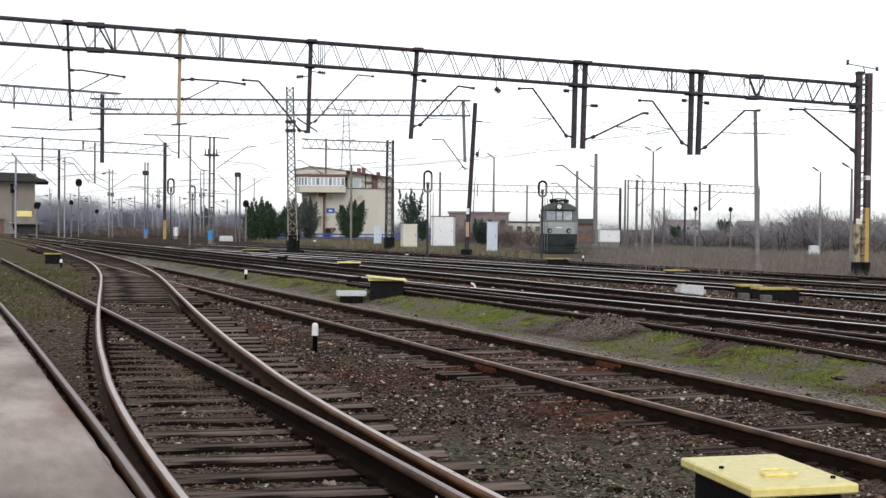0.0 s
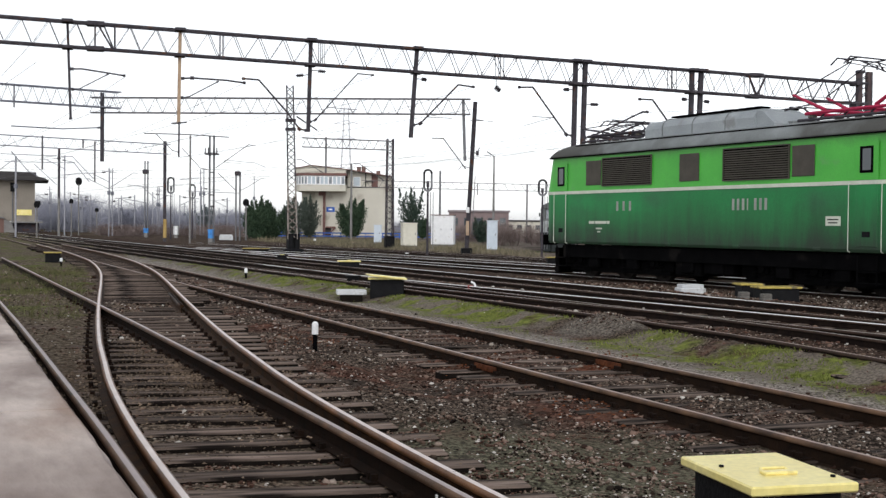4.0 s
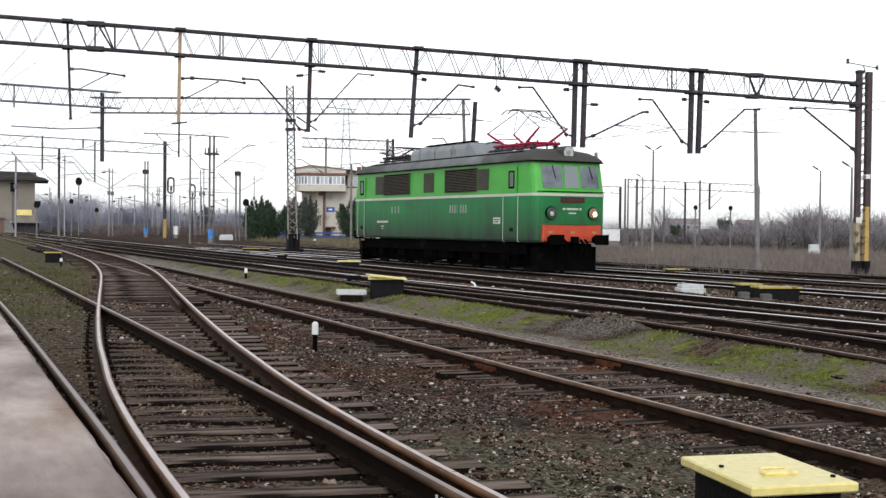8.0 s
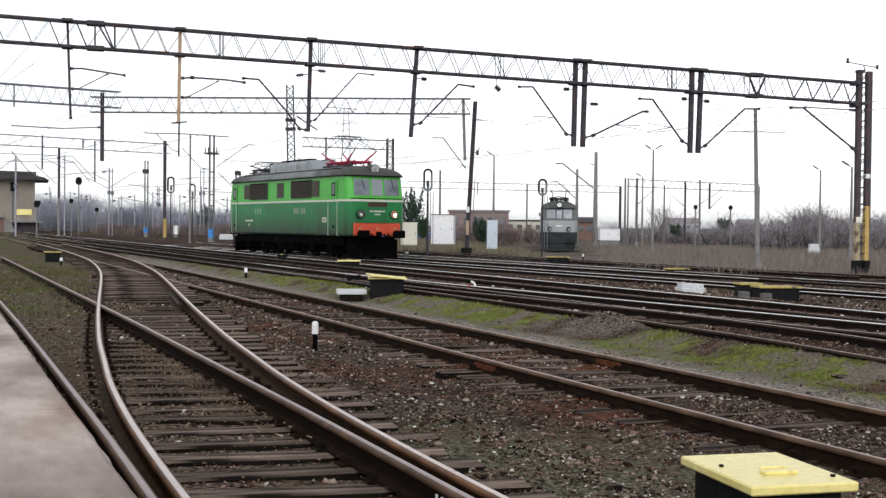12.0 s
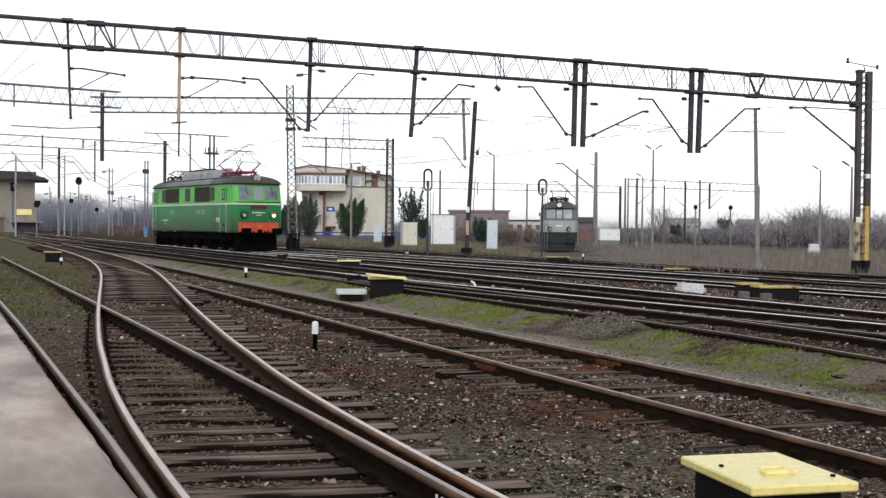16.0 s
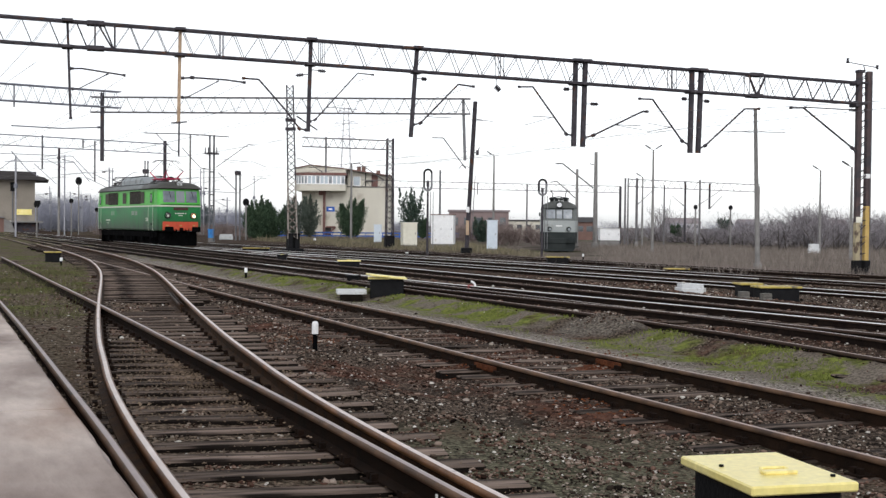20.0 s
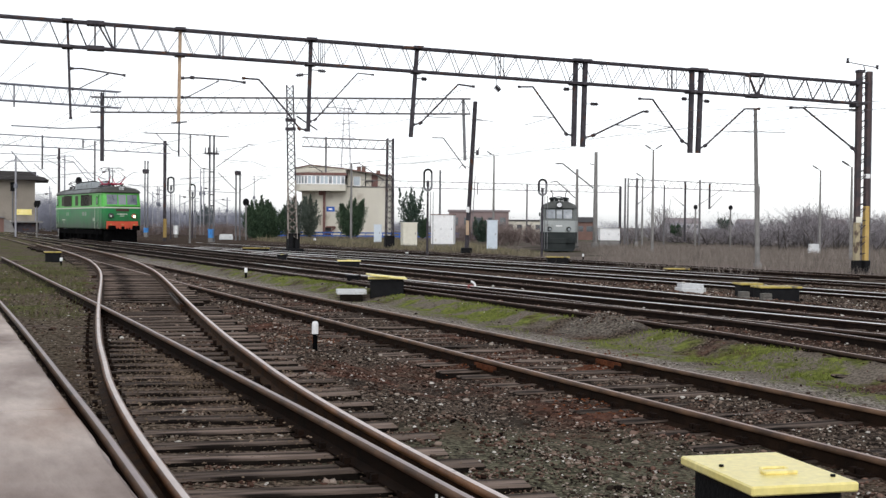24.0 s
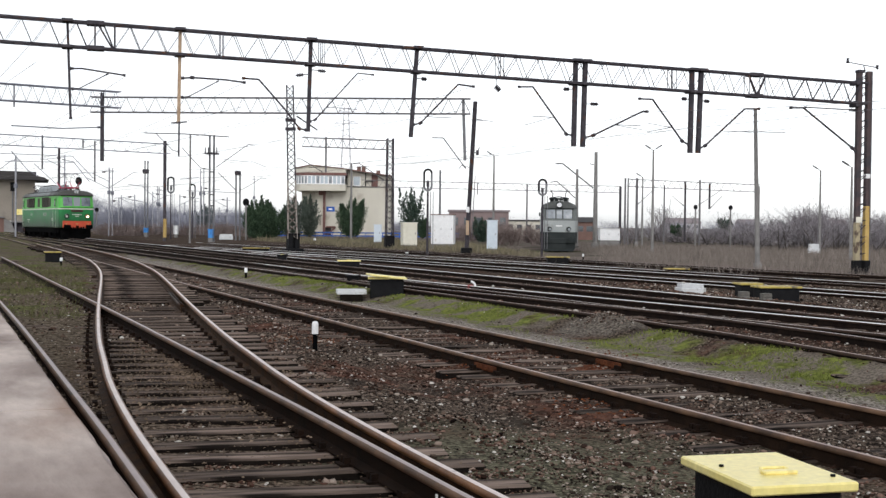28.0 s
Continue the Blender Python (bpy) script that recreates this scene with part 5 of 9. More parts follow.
        for y in (-.1, .1):
            part("lacing_bar", barred((-.12, y, z), (.13, y, z + (.2 if k % 2 else .06)), .022, 4), M_STEEL_DARK, col)
    part("column_cap", boxed(-.36, -.02, -.14, .14, 8.2, 8.34, .03), M_STEEL_DARK, col)
    part("beam_seat", boxed(-.55, -.34, -.26, .26, 6.72, 6.98, .02), M_STEEL_DARK, col)
    part("beam_seat", boxed(-.55, -.34, -.26, .26, 7.66, 7.86, .02), M_STEEL_DARK, col)
    for x in (-.23, .23):
        part("foot", boxed(x - .15, x + .15, -.18, .18, -.45, .1, .03), M_BLACK, col, "black painted foot")
    part("footing", boxed(-.5, .5, -.36, .36, -.95, -.45, .06), M_BLACK, col)
    part("top_bracket", pipe([on_beam(35.2, 8.3), on_beam(35.1, 8.56), on_beam(34.3, 8.65)], .022), M_STEEL_DARK, root)
    part("top_bracket", pipe([on_beam(35.1, 8.56), on_beam(35.81, 8.48)], .022), M_STEEL_DARK, root)
    insulator(root, on_beam(34.3, 8.6), on_beam(34.32, 8.82), .07)
    insulator(root, on_beam(35.81, 8.40), on_beam(35.79, 8.60), .07)


build_near_gantry()


def build_second_gantry():
    root = thing("catenary_gantry", pose(0, 0, 0), "long weathered lattice gantry on a tall lattice tower", "gantry", "catenary gantries")
    truss("beam", root, (-21.9, 73.6, 8.28), (1.6, 73.2, 8.36), .93, 26, .5, .045, .018, M_STEEL_FAR)
    lattice_column("tower", root, -9.42, 74.4, 4.2, 10.15, .47, .40, 8, 14, M_STEEL_DARK, .05, .026, (-.12, -.27))
    lattice_column("tower_base", root, -9.42, 74.4, 0.55, 4.2, .56, .47, 8, 8, M_PALESTEEL, .052, .028, (-.02, -.12))
    part("tower_foot", boxed(-.36, -.06, -.35, .35, -.25, .9, .03), M_BLACK, root, at=pose(-9.42, 74.4, 0, 0, 0, 20))
    part("tower_foot", boxed(.06, .36, -.35, .35, -.25, .9, .03), M_BLACK, root, at=pose(-9.42, 74.4, 0, 0, 0, 20))
    part("footing", boxed(-.62, .62, -.5, .5, -.6, -.05, .05), M_BLACK, root, at=pose(-9.42, 74.4, 0, 0, 0, 20))
    col = part("leaning_column", barred((1.45, 73.4, -.1), (1.92, 73.8, 9.2), .135, square=True), M_STEEL_DARK, root)
    for z, h, mat in ((.9, .9, M_ORANGE), (2.3, .35, M_WHITE)):
        part("paint_band", boxed(-.10, .10, -.14, -.13, z, z + h), mat, col, at=pose(1.5, 73.29, 0))
    part("footing", boxed(-.32, .32, -.32, .32, -.6, .12, .05), M_BLACK, root, at=pose(1.45, 73.4, 0, 0, 0, 10))
    part("hanging_post", barred((1.30, 73.2, 5.5), (1.15, 73.2, 9.3), .13, square=True), M_STEEL_GREY, root)
    cantilever(root, [(1.35, 73.1, 5.0), (-.05, 72.9, 6.85), (-.75, 72.8, 6.85)], .035, M_STEEL_DARK)
    cantilever(root, [(-9.2, 74, 8.2), (-7.9, 73.9, 7.35)], .05, M_STEEL_DARK)
    for x, z in ((-10.0, 7.3), (-10.0, 7.85)):
        part("crosspiece", boxed(x + .1, x + .75, 73.95, 74.05, z, z + .2), M_STEEL_DARK, root)
    # fittings on the leaning column
    part("bracket", pipe([(1.75, 73.5, 6.05), (2.05, 73.4, 5.98), (2.2, 73.4, 6.35)], .03), M_STEEL_DARK, root)
    part("switch_box", boxed(1.98, 2.16, 73.32, 73.5, 5.85, 6.15, .02), M_STEEL_DARK, root)
    part("bracket", pipe([(1.7, 73.4, 5.05), (1.1, 73.2, 5.2), (.9, 73.2, 4.95)], .025), M_STEEL_DARK, root)
    part("ladder_rail", pipe([(1.78, 73.25, 1.0), (1.95, 73.4, 4.6)], .025), M_STEEL_FAR, root)
    insulator(root, Vector((2.0, 73.3, 8.05)), Vector((2.4, 73.3, 8.0)), .05)
    part("registration_arm", pipe([(1.6, 73.2, 8.0), (2.6, 73.0, 7.95), (3.0, 73.0, 7.9)], .02), M_STEEL_DARK, root)


build_second_gantry()


def simple_gantry(a, b, deep, bays, posts, arms, mat, label, chord=.04):
    """A lattice beam with uprights (x, y, foot, top, half width, material) and bracket runs."""
    root = thing("catenary_gantry", pose(0, 0, 0), label, "gantry", "catenary gantries")
    truss("beam", root, a, b, deep, bays, .45, chord, .016, mat)
    for x, y, z0, z1, r, pm in posts:
        part("upright", barred((x, y, z0), (x, y, z1), r, square=True), pm, root)
    for pts in arms:
        cantilever(root, pts, .035, mat)
    return root

# the first two gantries are paled in colour for the sky glare round them
simple_gantry((-28.64, 55.91, 7.6), (-17.4, 63.68, 7.6), 0.85, 22, [(-28.64, 55.91, -0.6, 8.6, 0.16, M_STEEL_HAZE), (-21.94, 60.55, 7.3, 8.45, 0.05, M_STEEL_HAZE), (-18.18, 63.12, 4.72, 8.35, 0.12, M_STEEL_DARK)], [[(-18.21, 63.12, 6.52), (-19.34, 60.12, 6.2), (-21.19, 58.12, 6.16)]], M_STEEL_BLUE, 'grey lattice gantry with hanging posts', 0.045)
simple_gantry((-40.16, 91.23, 7.6), (-24.38, 105.45, 7.6), 0.85, 20, [(-24.92, 106.0, -0.3, 8.79, 0.17, M_STEEL_DARK), (-24.88, 106.0, 0.16, 1.83, 0.18, M_OCHRE), (-33.16, 98.0, 5.8, 8.6, 0.08, M_STEEL_FAR), (-29.71, 101.0, 4.92, 8.38, 0.08, M_STEEL_FAR), (-30.41, 100.0, 7.73, 8.4, 0.08, M_STEEL_FAR)], [[(-32.49, 101.0, 6.77), (-31.53, 101.0, 6.59), (-30.17, 101.0, 4.92)], [(-35.36, 97.0, 7.21), (-33.97, 97.0, 5.61), (-33.14, 97.0, 5.2)]], M_STEEL_BLUE, 'distant lattice gantry on a dark mast', 0.04)
simple_gantry((-10.27, 86.0, 7.1), (-3.8, 86.0, 6.92), 0.65, 10, [(-8.53, 85.8, 5.23, 7.8, 0.09, M_STEEL_FAR)], [[(-8.71, 85.7, 5.22), (-10.31, 85.7, 6.18), (-10.63, 85.7, 6.18)], [(-4.29, 85.7, 4.69), (-6.1, 85.7, 5.9), (-6.55, 85.7, 5.89)]], M_STEEL_FAR, 'grey lattice gantry on a lattice tower', 0.04)
simple_gantry((-9.33, 135.0, 5.81), (20.13, 135.0, 5.39), 0.75, 30, [(9.49, 134.8, -0.37, 6.31, 0.12, M_STEEL_FAR), (20.09, 134.8, -0.71, 6.09, 0.18, M_STEEL_DARK), (3.84, 134.8, 5.03, 6.32, 0.08, M_STEEL_FAR)], [], M_STEEL_FAR, 'far lattice gantry across the yard', 0.04)
simple_gantry((19.46, 125.0, 5.77), (33.35, 125.0, 5.31), 0.78, 20, [(19.12, 124.8, -0.61, 6.65, 0.13, M_STEEL_FAR), (19.42, 124.8, -0.6, 6.65, 0.1, M_STEEL_FAR), (25.43, 124.8, 0.05, 6.35, 0.13, M_STEEL_DARK), (23.23, 124.8, -0.33, 5.97, 0.1, M_STEEL_FAR), (27.99, 124.8, 3.47, 6.2, 0.13, M_STEEL_DARK), (33.16, 124.8, -0.29, 5.95, 0.14, M_CONCRETE_POLE), (26.97, 124.8, -0.29, 6.55, 0.12, M_STEEL_FAR)], [[(20.42, 124.5, 3.92), (21.94, 124.5, 5.36), (22.24, 124.5, 5.42)], [(27.96, 124.5, 3.52), (29.24, 124.5, 4.84)], [(26.77, 124.5, 3.87), (29.06, 124.5, 5.43), (29.47, 124.5, 5.43)], [(25.23, 124.5, 3.79), (24.03, 124.5, 4.79)]], M_STEEL_FAR, 'far lattice gantry with several uprights', 0.04)
TOWER_ROOT = [o for o in scene.objects if o.name.startswith("catenary_gantry") and o.get("label") == "grey lattice gantry on a lattice tower"][0]
lattice_column("tower", TOWER_ROOT, -3.91, 86.2, 0.61, 7.75, .5, .42, 15, 18, M_STEEL_DARK, .045, .022)
part("footing", boxed(-.33, .33, -.33, .33, -.6, 0.71, .04), M_BLACK, TOWER_ROOT, at=pose(-3.91, 86.2, 0, 0, 0, 15))

# ---- single masts, lamp posts and signals ----
def mast(x, y, z0, z1, r, mat, label, r_top=None, lower=None, lower_top=0.0, lean=0.0):
    root = thing("overhead_line_mast", pose(x, y, z0, 0, lean, 0), label, "mast", "line masts")
    n = 10
    h = z1 - z0
    if lower:
        part("lower_shaft", barred((0, 0, -.2), (0, 0, lower_top - z0), r * 1.02, n), lower, root)
        part("shaft", barred((0, 0, lower_top - z0), (0, 0, h), r, n, r_top), mat, root)
    else:
        part("shaft", barred((0, 0, -.9), (0, 0, h), r, n, r_top), mat, root)
    if mat is M_STEEL_HAZE:
        s = -1 if int(x * 7) % 2 else 1
        part("bracket", pipe([(0, 0, h - 1.6), (s * 2.2, 0, h - .5), (s * 2.9, 0, h - .55)], .05), mat, root)
        part("bracket", pipe([(0, 0, h - .25), (s * 2.2, 0, h - .5)], .035), mat, root)
        part("insulator", barred((s * .5, 0, h - .33), (s * .9, 0, h - .38), .12, 8), M_STEEL_FAR, root)
    part("base", boxed(-r * 1.3, r * 1.3, -r * 1.3, r * 1.3, -.5, .10, .03), M_CONCRETE_POLE, root)
    return root


def lamp_post(x, y, z0, z1, arms, label="slender lamp post with outstretched lamp heads"):
    root = thing("lamp_post", pose(x, y, z0), label, "lamp post", "yard lamp posts")
    h = z1 - z0
    part("pole", barred((0, 0, -.9), (0, 0, h), .13, 8, .07), M_CONCRETE_POLE, root)
    for s in arms:
        part("arm", pipe([(0, 0, h - .05), (s * .22, 0, h + .10)], .03), M_STEEL_GREY, root)
        head = boxed(-.27, .27, -.10, .10, -.05, .06, .03)
        bmesh.ops.transform(head, matrix=pose(s * .45, 0, h + .24, 0, -s * 32, 0), verts=head.verts)
        part("lamp_head", head, M_STEEL_FAR, root)
    return root


def loop_signal(x, y, z0, z1, tall, wide, label="signal post with an open black-rimmed hoop"):
    root = thing("signal", pose(x, y, z0), label, "signal", "signals")
    h = z1 - z0
    part("post", barred((0, 0, -.2), (0, 0, h - tall * .6), 0.075, 8, .055), M_STEEL_DARK, root)
    r = wide / 2
    def ring(rr, n=10):
        top = [(rr * math.cos(math.pi * k / n), h - r + rr * math.sin(math.pi * k / n)) for k in range(n + 1)]
        bot = [(-rr * math.cos(math.pi * k / n), h - tall + r - rr * math.sin(math.pi * k / n)) for k in range(n + 1)]
        return top + bot
    o, i = ring(r), ring(r * .58)
    bm = bmesh.new()
    vo = [[bm.verts.new((p[0], yy, p[1])) for p in o] for yy in (-.06, .06)]
    vi = [[bm.verts.new((p[0], yy, p[1])) for p in i] for yy in (-.06, .06)]
    n = len(o)
    for k in range(n):
        j = (k + 1) % n
        for s in (0, 1):
            bm.faces.new((vo[s][k], vo[s][j], vi[s][j], vi[s][k])).material_index = int(o[k][1] < h - tall * .45)
        bm.faces.new((vo[0][k], vo[0][j], vo[1][j], vo[1][k])).material_index = int(o[k][1] < h - tall * .45)
        bm.faces.new((vi[0][k], vi[0][j], vi[1][j], vi[1][k]))
    part("hoop", bm, [M_BLACK, M_STEEL_GREY], root, "rim black above and grey below")
    part("ladder", pipe([(.16, .1, .3), (.16, .1, h - tall)], .02), M_STEEL_GREY, root)
    part("ladder", pipe([(.32, .1, .3), (.32, .1, h - tall)], .02), M_STEEL_GREY, root)
    part("lamp_housing", boxed(-.09, .09, -.02, .22, h - tall * .80, h - tall * .52, .03), M_STEEL_GREY, root)
    return root


def lamp_signal(x, y, z0, z1, r, label="signal post with a black hooded lamp head"):
    root = thing("signal", pose(x, y, z0), label, "signal", "signals")
    h = z1 - z0
    part("post", barred((0, 0, -.2), (0, 0, h - r * 2), .08, 8), M_CONCRETE_POLE, root)
    bm = bmesh.new()
    prism(bm, [(r * math.cos(a), h - r * 1.2 + 1.25 * r * math.sin(a)) for a in [k * math.pi / 7 for k in range(14)]], "y", -.05, .05)
    head = part("head", bm, M_BLACK, root)
    for k in (-.5, .35):
        bm = bmesh.new()
        disc(bm, (0, -.12, h - r * 1.2 + k * r), (0, 1, 0), r * .32, .16, 10)
        part("lamp_hood", bm, M_BLACK, head)
    return root

mast(-42.16, 130.0, -0.26, 9.58, 0.14, M_STEEL_DARK, 'dark steel line mast, pale at its foot', lower=M_CONCRETE_POLE, lower_top=4.14)
mast(-20.72, 105.0, -0.24, 9.26, 0.09, M_STEEL_GREY, 'grey twin line mast with cross-arms')
MAST_KIT = thing("mast_switchgear", pose(0, 0, 0), "switch platform and brackets on a twin mast", "switchgear")
mast(-20.38, 105.2, -0.24, 9.28, 0.09, M_STEEL_GREY, 'grey twin line mast with cross-arms')
part("batten", boxed(-20.80, -20.30, 104.95, 105.25, 7.62, 7.71), M_STEEL_DARK, MAST_KIT)
part("batten", boxed(-20.80, -20.30, 104.95, 105.25, 5.97, 6.06), M_STEEL_DARK, MAST_KIT)
part("batten", boxed(-20.80, -20.30, 104.95, 105.25, 3.97, 4.06), M_STEEL_DARK, MAST_KIT)
part("batten", boxed(-20.80, -20.30, 104.95, 105.25, 2.97, 3.06), M_STEEL_DARK, MAST_KIT)
part("platform", boxed(-21.12, -19.98, 104.6, 105.6, 7.57, 7.69), M_STEEL_DARK, MAST_KIT)
part("railing", barred((-21.05, 104.7, 7.55), (-21.05, 104.7, 8.15), .05), M_STEEL_DARK, MAST_KIT)
part("railing", barred((-20.04, 104.7, 7.57), (-20.04, 104.7, 8.17), .05), M_STEEL_DARK, MAST_KIT)
part("railing", barred((-20.78, 104.7, 7.56), (-20.78, 104.7, 8.16), .05), M_STEEL_DARK, MAST_KIT)
part("railing", barred((-20.33, 104.7, 7.56), (-20.33, 104.7, 8.16), .05), M_STEEL_DARK, MAST_KIT)
part("bracket", pipe([(-26.51, 104.9, 9.39), (-22.77, 104.9, 9.33), (-19.02, 104.9, 9.12)], .05), M_STEEL_DARK, MAST_KIT)
part("bracket", pipe([(-25.46, 104.9, 9.35), (-24.01, 104.9, 7.92), (-23.46, 104.9, 7.73)], .035), M_STEEL_DARK, MAST_KIT)
part("bracket", pipe([(-23.16, 104.9, 8.13), (-21.5, 104.9, 6.35), (-20.85, 104.9, 6.25)], .035), M_STEEL_DARK, MAST_KIT)
part("bracket", pipe([(-20.15, 104.9, 6.41), (-19.51, 104.9, 6.87), (-17.27, 104.9, 8.49), (-16.67, 104.9, 8.39)], .035), M_STEEL_DARK, MAST_KIT)
part("bracket", pipe([(-19.95, 104.9, 5.96), (-18.34, 104.9, 4.38)], .035), M_STEEL_DARK, MAST_KIT)
part("bracket", pipe([(-19.51, 104.9, 6.92), (-17.76, 104.9, 6.78)], .02), M_STEEL_DARK, MAST_KIT)
mast(-19.6, 112.0, -0.44, 6.34, 0.08, M_STEEL_GREY, 'slender twin mast with a lamp cage')
mast(-19.26, 112.2, -0.44, 6.35, 0.08, M_STEEL_GREY, 'slender twin mast with a lamp cage')
CAGE = thing("mast_lamp_cage", pose(0, 0, 0), "lamp cage on a slender twin mast", "switchgear")
part("cage", boxed(-19.7, -19.17, 111.7, 112.3, 6.02, 6.44, .08), M_STEEL_DARK, CAGE)
part("cage", boxed(-33.47, -32.84, 131.7, 132.3, 6.92, 7.42, .08), M_STEEL_DARK, CAGE)
part("bracket", pipe([(-19.26, 112.0, 4.58), (-18.41, 112.0, 5.02), (-17.24, 112.0, 5.78), (-16.71, 112.0, 5.73)], .03), M_STEEL_GREY, CAGE)
mast(-33.24, 132.0, -0.44, 8.36, 0.08, M_STEEL_GREY, 'slender twin mast with a switch box')
mast(-32.97, 132.2, -0.44, 8.37, 0.08, M_STEEL_GREY, 'slender twin mast with a switch box')
mast(-21.37, 100.0, -0.27, 8.87, 0.08, M_CONCRETE_POLE, 'slender grey pole by the tracks')
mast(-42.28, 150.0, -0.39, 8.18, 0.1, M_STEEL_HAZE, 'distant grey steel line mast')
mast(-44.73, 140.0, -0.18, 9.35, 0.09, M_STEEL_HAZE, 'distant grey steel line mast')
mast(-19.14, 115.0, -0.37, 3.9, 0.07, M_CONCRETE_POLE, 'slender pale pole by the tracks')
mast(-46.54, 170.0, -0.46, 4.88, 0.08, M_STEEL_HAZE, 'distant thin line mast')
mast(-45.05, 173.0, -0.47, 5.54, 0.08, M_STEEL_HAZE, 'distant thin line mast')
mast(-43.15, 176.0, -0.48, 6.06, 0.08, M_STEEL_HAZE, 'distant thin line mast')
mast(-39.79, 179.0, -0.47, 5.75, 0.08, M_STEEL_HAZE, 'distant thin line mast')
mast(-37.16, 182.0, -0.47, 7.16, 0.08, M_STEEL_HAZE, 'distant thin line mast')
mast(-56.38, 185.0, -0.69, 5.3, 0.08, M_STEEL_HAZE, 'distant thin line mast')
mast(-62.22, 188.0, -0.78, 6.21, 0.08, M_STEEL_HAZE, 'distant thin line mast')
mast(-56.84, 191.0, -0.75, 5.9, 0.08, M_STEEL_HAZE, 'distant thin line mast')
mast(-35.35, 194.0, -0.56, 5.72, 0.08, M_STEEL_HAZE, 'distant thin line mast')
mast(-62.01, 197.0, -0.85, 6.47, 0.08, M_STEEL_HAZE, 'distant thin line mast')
mast(14.08, 53.0, -0.16, 6.83, 0.12, M_CONCRETE_POLE, 'tall grey concrete pole', r_top=.08, lean=-1.7)
mast(14.1, 110.0, -0.07, 8.42, 0.24, M_CONCRETE_POLE, 'thick tapering concrete pole', r_top=.15)
mast(11.7, 104.0, -0.4, 6.53, 0.16, M_CONCRETE_POLE, 'grey concrete pole with a bracket', r_top=.11)
mast(-0.35, 118.0, 0.62, 6.97, 0.1, M_STEEL_GREY, 'slender grey pole by the tracks')
mast(-9.33, 120.0, -0.06, 7.66, 0.13, M_CONCRETE_POLE, 'slender grey concrete line pole', r_top=.09)
mast(19.23, 118.0, -0.03, 6.38, 0.13, M_STEEL_FAR, 'plain grey steel line pole')
lamp_post(16.94, 96.0, -0.19, 7.76, (-1, 1))
lamp_post(4.65, 110.0, 0.73, 8.01, (-1,))
lamp_post(31.76, 100.0, -0.36, 6.45, (-1,))
lamp_post(27.52, 80.0, -0.93, 5.70, (-1,))
lamp_post(20.47, 122.0, -0.19, 6.67, (-1,))
loop_signal(-0.93, 70.0, -0.21, 4.83, 1.35, 0.56)
loop_signal(6.01, 72.0, -0.19, 4.38, 1.05, 0.58)
loop_signal(-27.13, 118.0, -0.21, 6.08, 1.7, 0.75)
loop_signal(-25.41, 120.0, -0.39, 5.44, 1.5, 0.7)
lamp_signal(-46.14, 150.0, -0.79, 7.15, 0.42)
lamp_signal(-18.98, 114.0, -0.35, 3.88, 0.3)
lamp_signal(28.58, 118.0, -0.22, 3.77, 0.2)
lamp_signal(25.09, 118.0, -0.09, 3.79, 0.2)
lamp_signal(-43.93, 140.0, -0.31, 4.23, 0.25)
lamp_signal(-46.78, 160.0, -0.53, 3.43, 0.25)
lamp_signal(-41.15, 120.0, -0.09, 3.57, 0.3)

# ---- trackside boxes ----
def point_machine(m, w, d, h, label, lid_open=0.0, lid_mat=None, group="point machine boxes"):
    root = thing("trackside_box", m, label, "equipment box", group)
    part("box_body", boxed(-w / 2 + .05, w / 2 - .05, -d / 2 + .05, d / 2 - .05, -.12, h - .045, .015), M_BLACK, root, "black painted body")
    lid = part("lid", boxed(-w / 2, w / 2, -d / 2, d / 2, 0, .045, .008), lid_mat or (M_YELLOW if h > .4 else M_DULLYELLOW), root, "black lid" if lid_mat else "yellow painted lid", at=pose(0, 0, h - .045 + .002, 0, 0, 0))
    if h > .4 and not lid_open:
        part("handle", boxed(-.085, .085, -.15, -.10, .045, .062, .005), M_YELLOW, lid, "flat yellow hasp")
        part("handle", pipe([(-.075, -.105, .05), (-.06, -.06, .060), (.06, -.06, .060), (.075, -.105, .05)], .008), M_YELLOW, lid)
        part("bolt", barred((-w * .36, d * .1, .045), (-w * .36, d * .1, .055), .012, 8), M_BLACK, lid)
        part("bolt", barred((w * .40, -d * .32, .045), (w * .40, -d * .32, .055), .012, 8), M_BLACK, lid)
    if lid_open:
        part("lid", boxed(-w / 2, w / 2, -d / 2 - .02, d / 2, 0, .04, .008), M_YELLOW, root, "second yellow lid lying askew", at=pose(-.02, -.12, h + .0, 0, -lid_open, 8))
    return root


point_machine(pose(1.53, 5.565, -.19, 0, 0, 14), .53, .72, .54, "black trackside box with a pale yellow lid")
point_machine(pose(-1.31, 27.78, -0.24, 0, 0, 4), 0.88, 0.62, 0.5, 'black trackside box with two yellow lids', -6.0)
point_machine(pose(-3.43, 43.27, -0.26, 0, 0, 6), 0.85, 0.62, 0.44, 'low black trackside box with a yellow lid', 0.0)
point_machine(pose(7.94, 28.19, -0.24, 0, 0, 6), 1.05, 0.62, 0.36, 'black trackside box with a yellow lid on concrete blocks', 0.0)
point_machine(pose(7.6, 29.43, -0.24, 0, 0, 6), 0.62, 0.62, 0.37, 'black trackside box with a yellow lid on concrete blocks', 0.0)
point_machine(pose(-14.73, 44.75, -0.03, 0, 0, 20), 0.66, 0.5, 0.38, 'black trackside box with a yellow lid in the grass', 0.0)
point_machine(pose(-2.41, 31.87, -0.24, 0, 0, 4), 0.42, 0.4, 0.36, 'small black trackside box beside the machine', 0.0, M_BLACK)
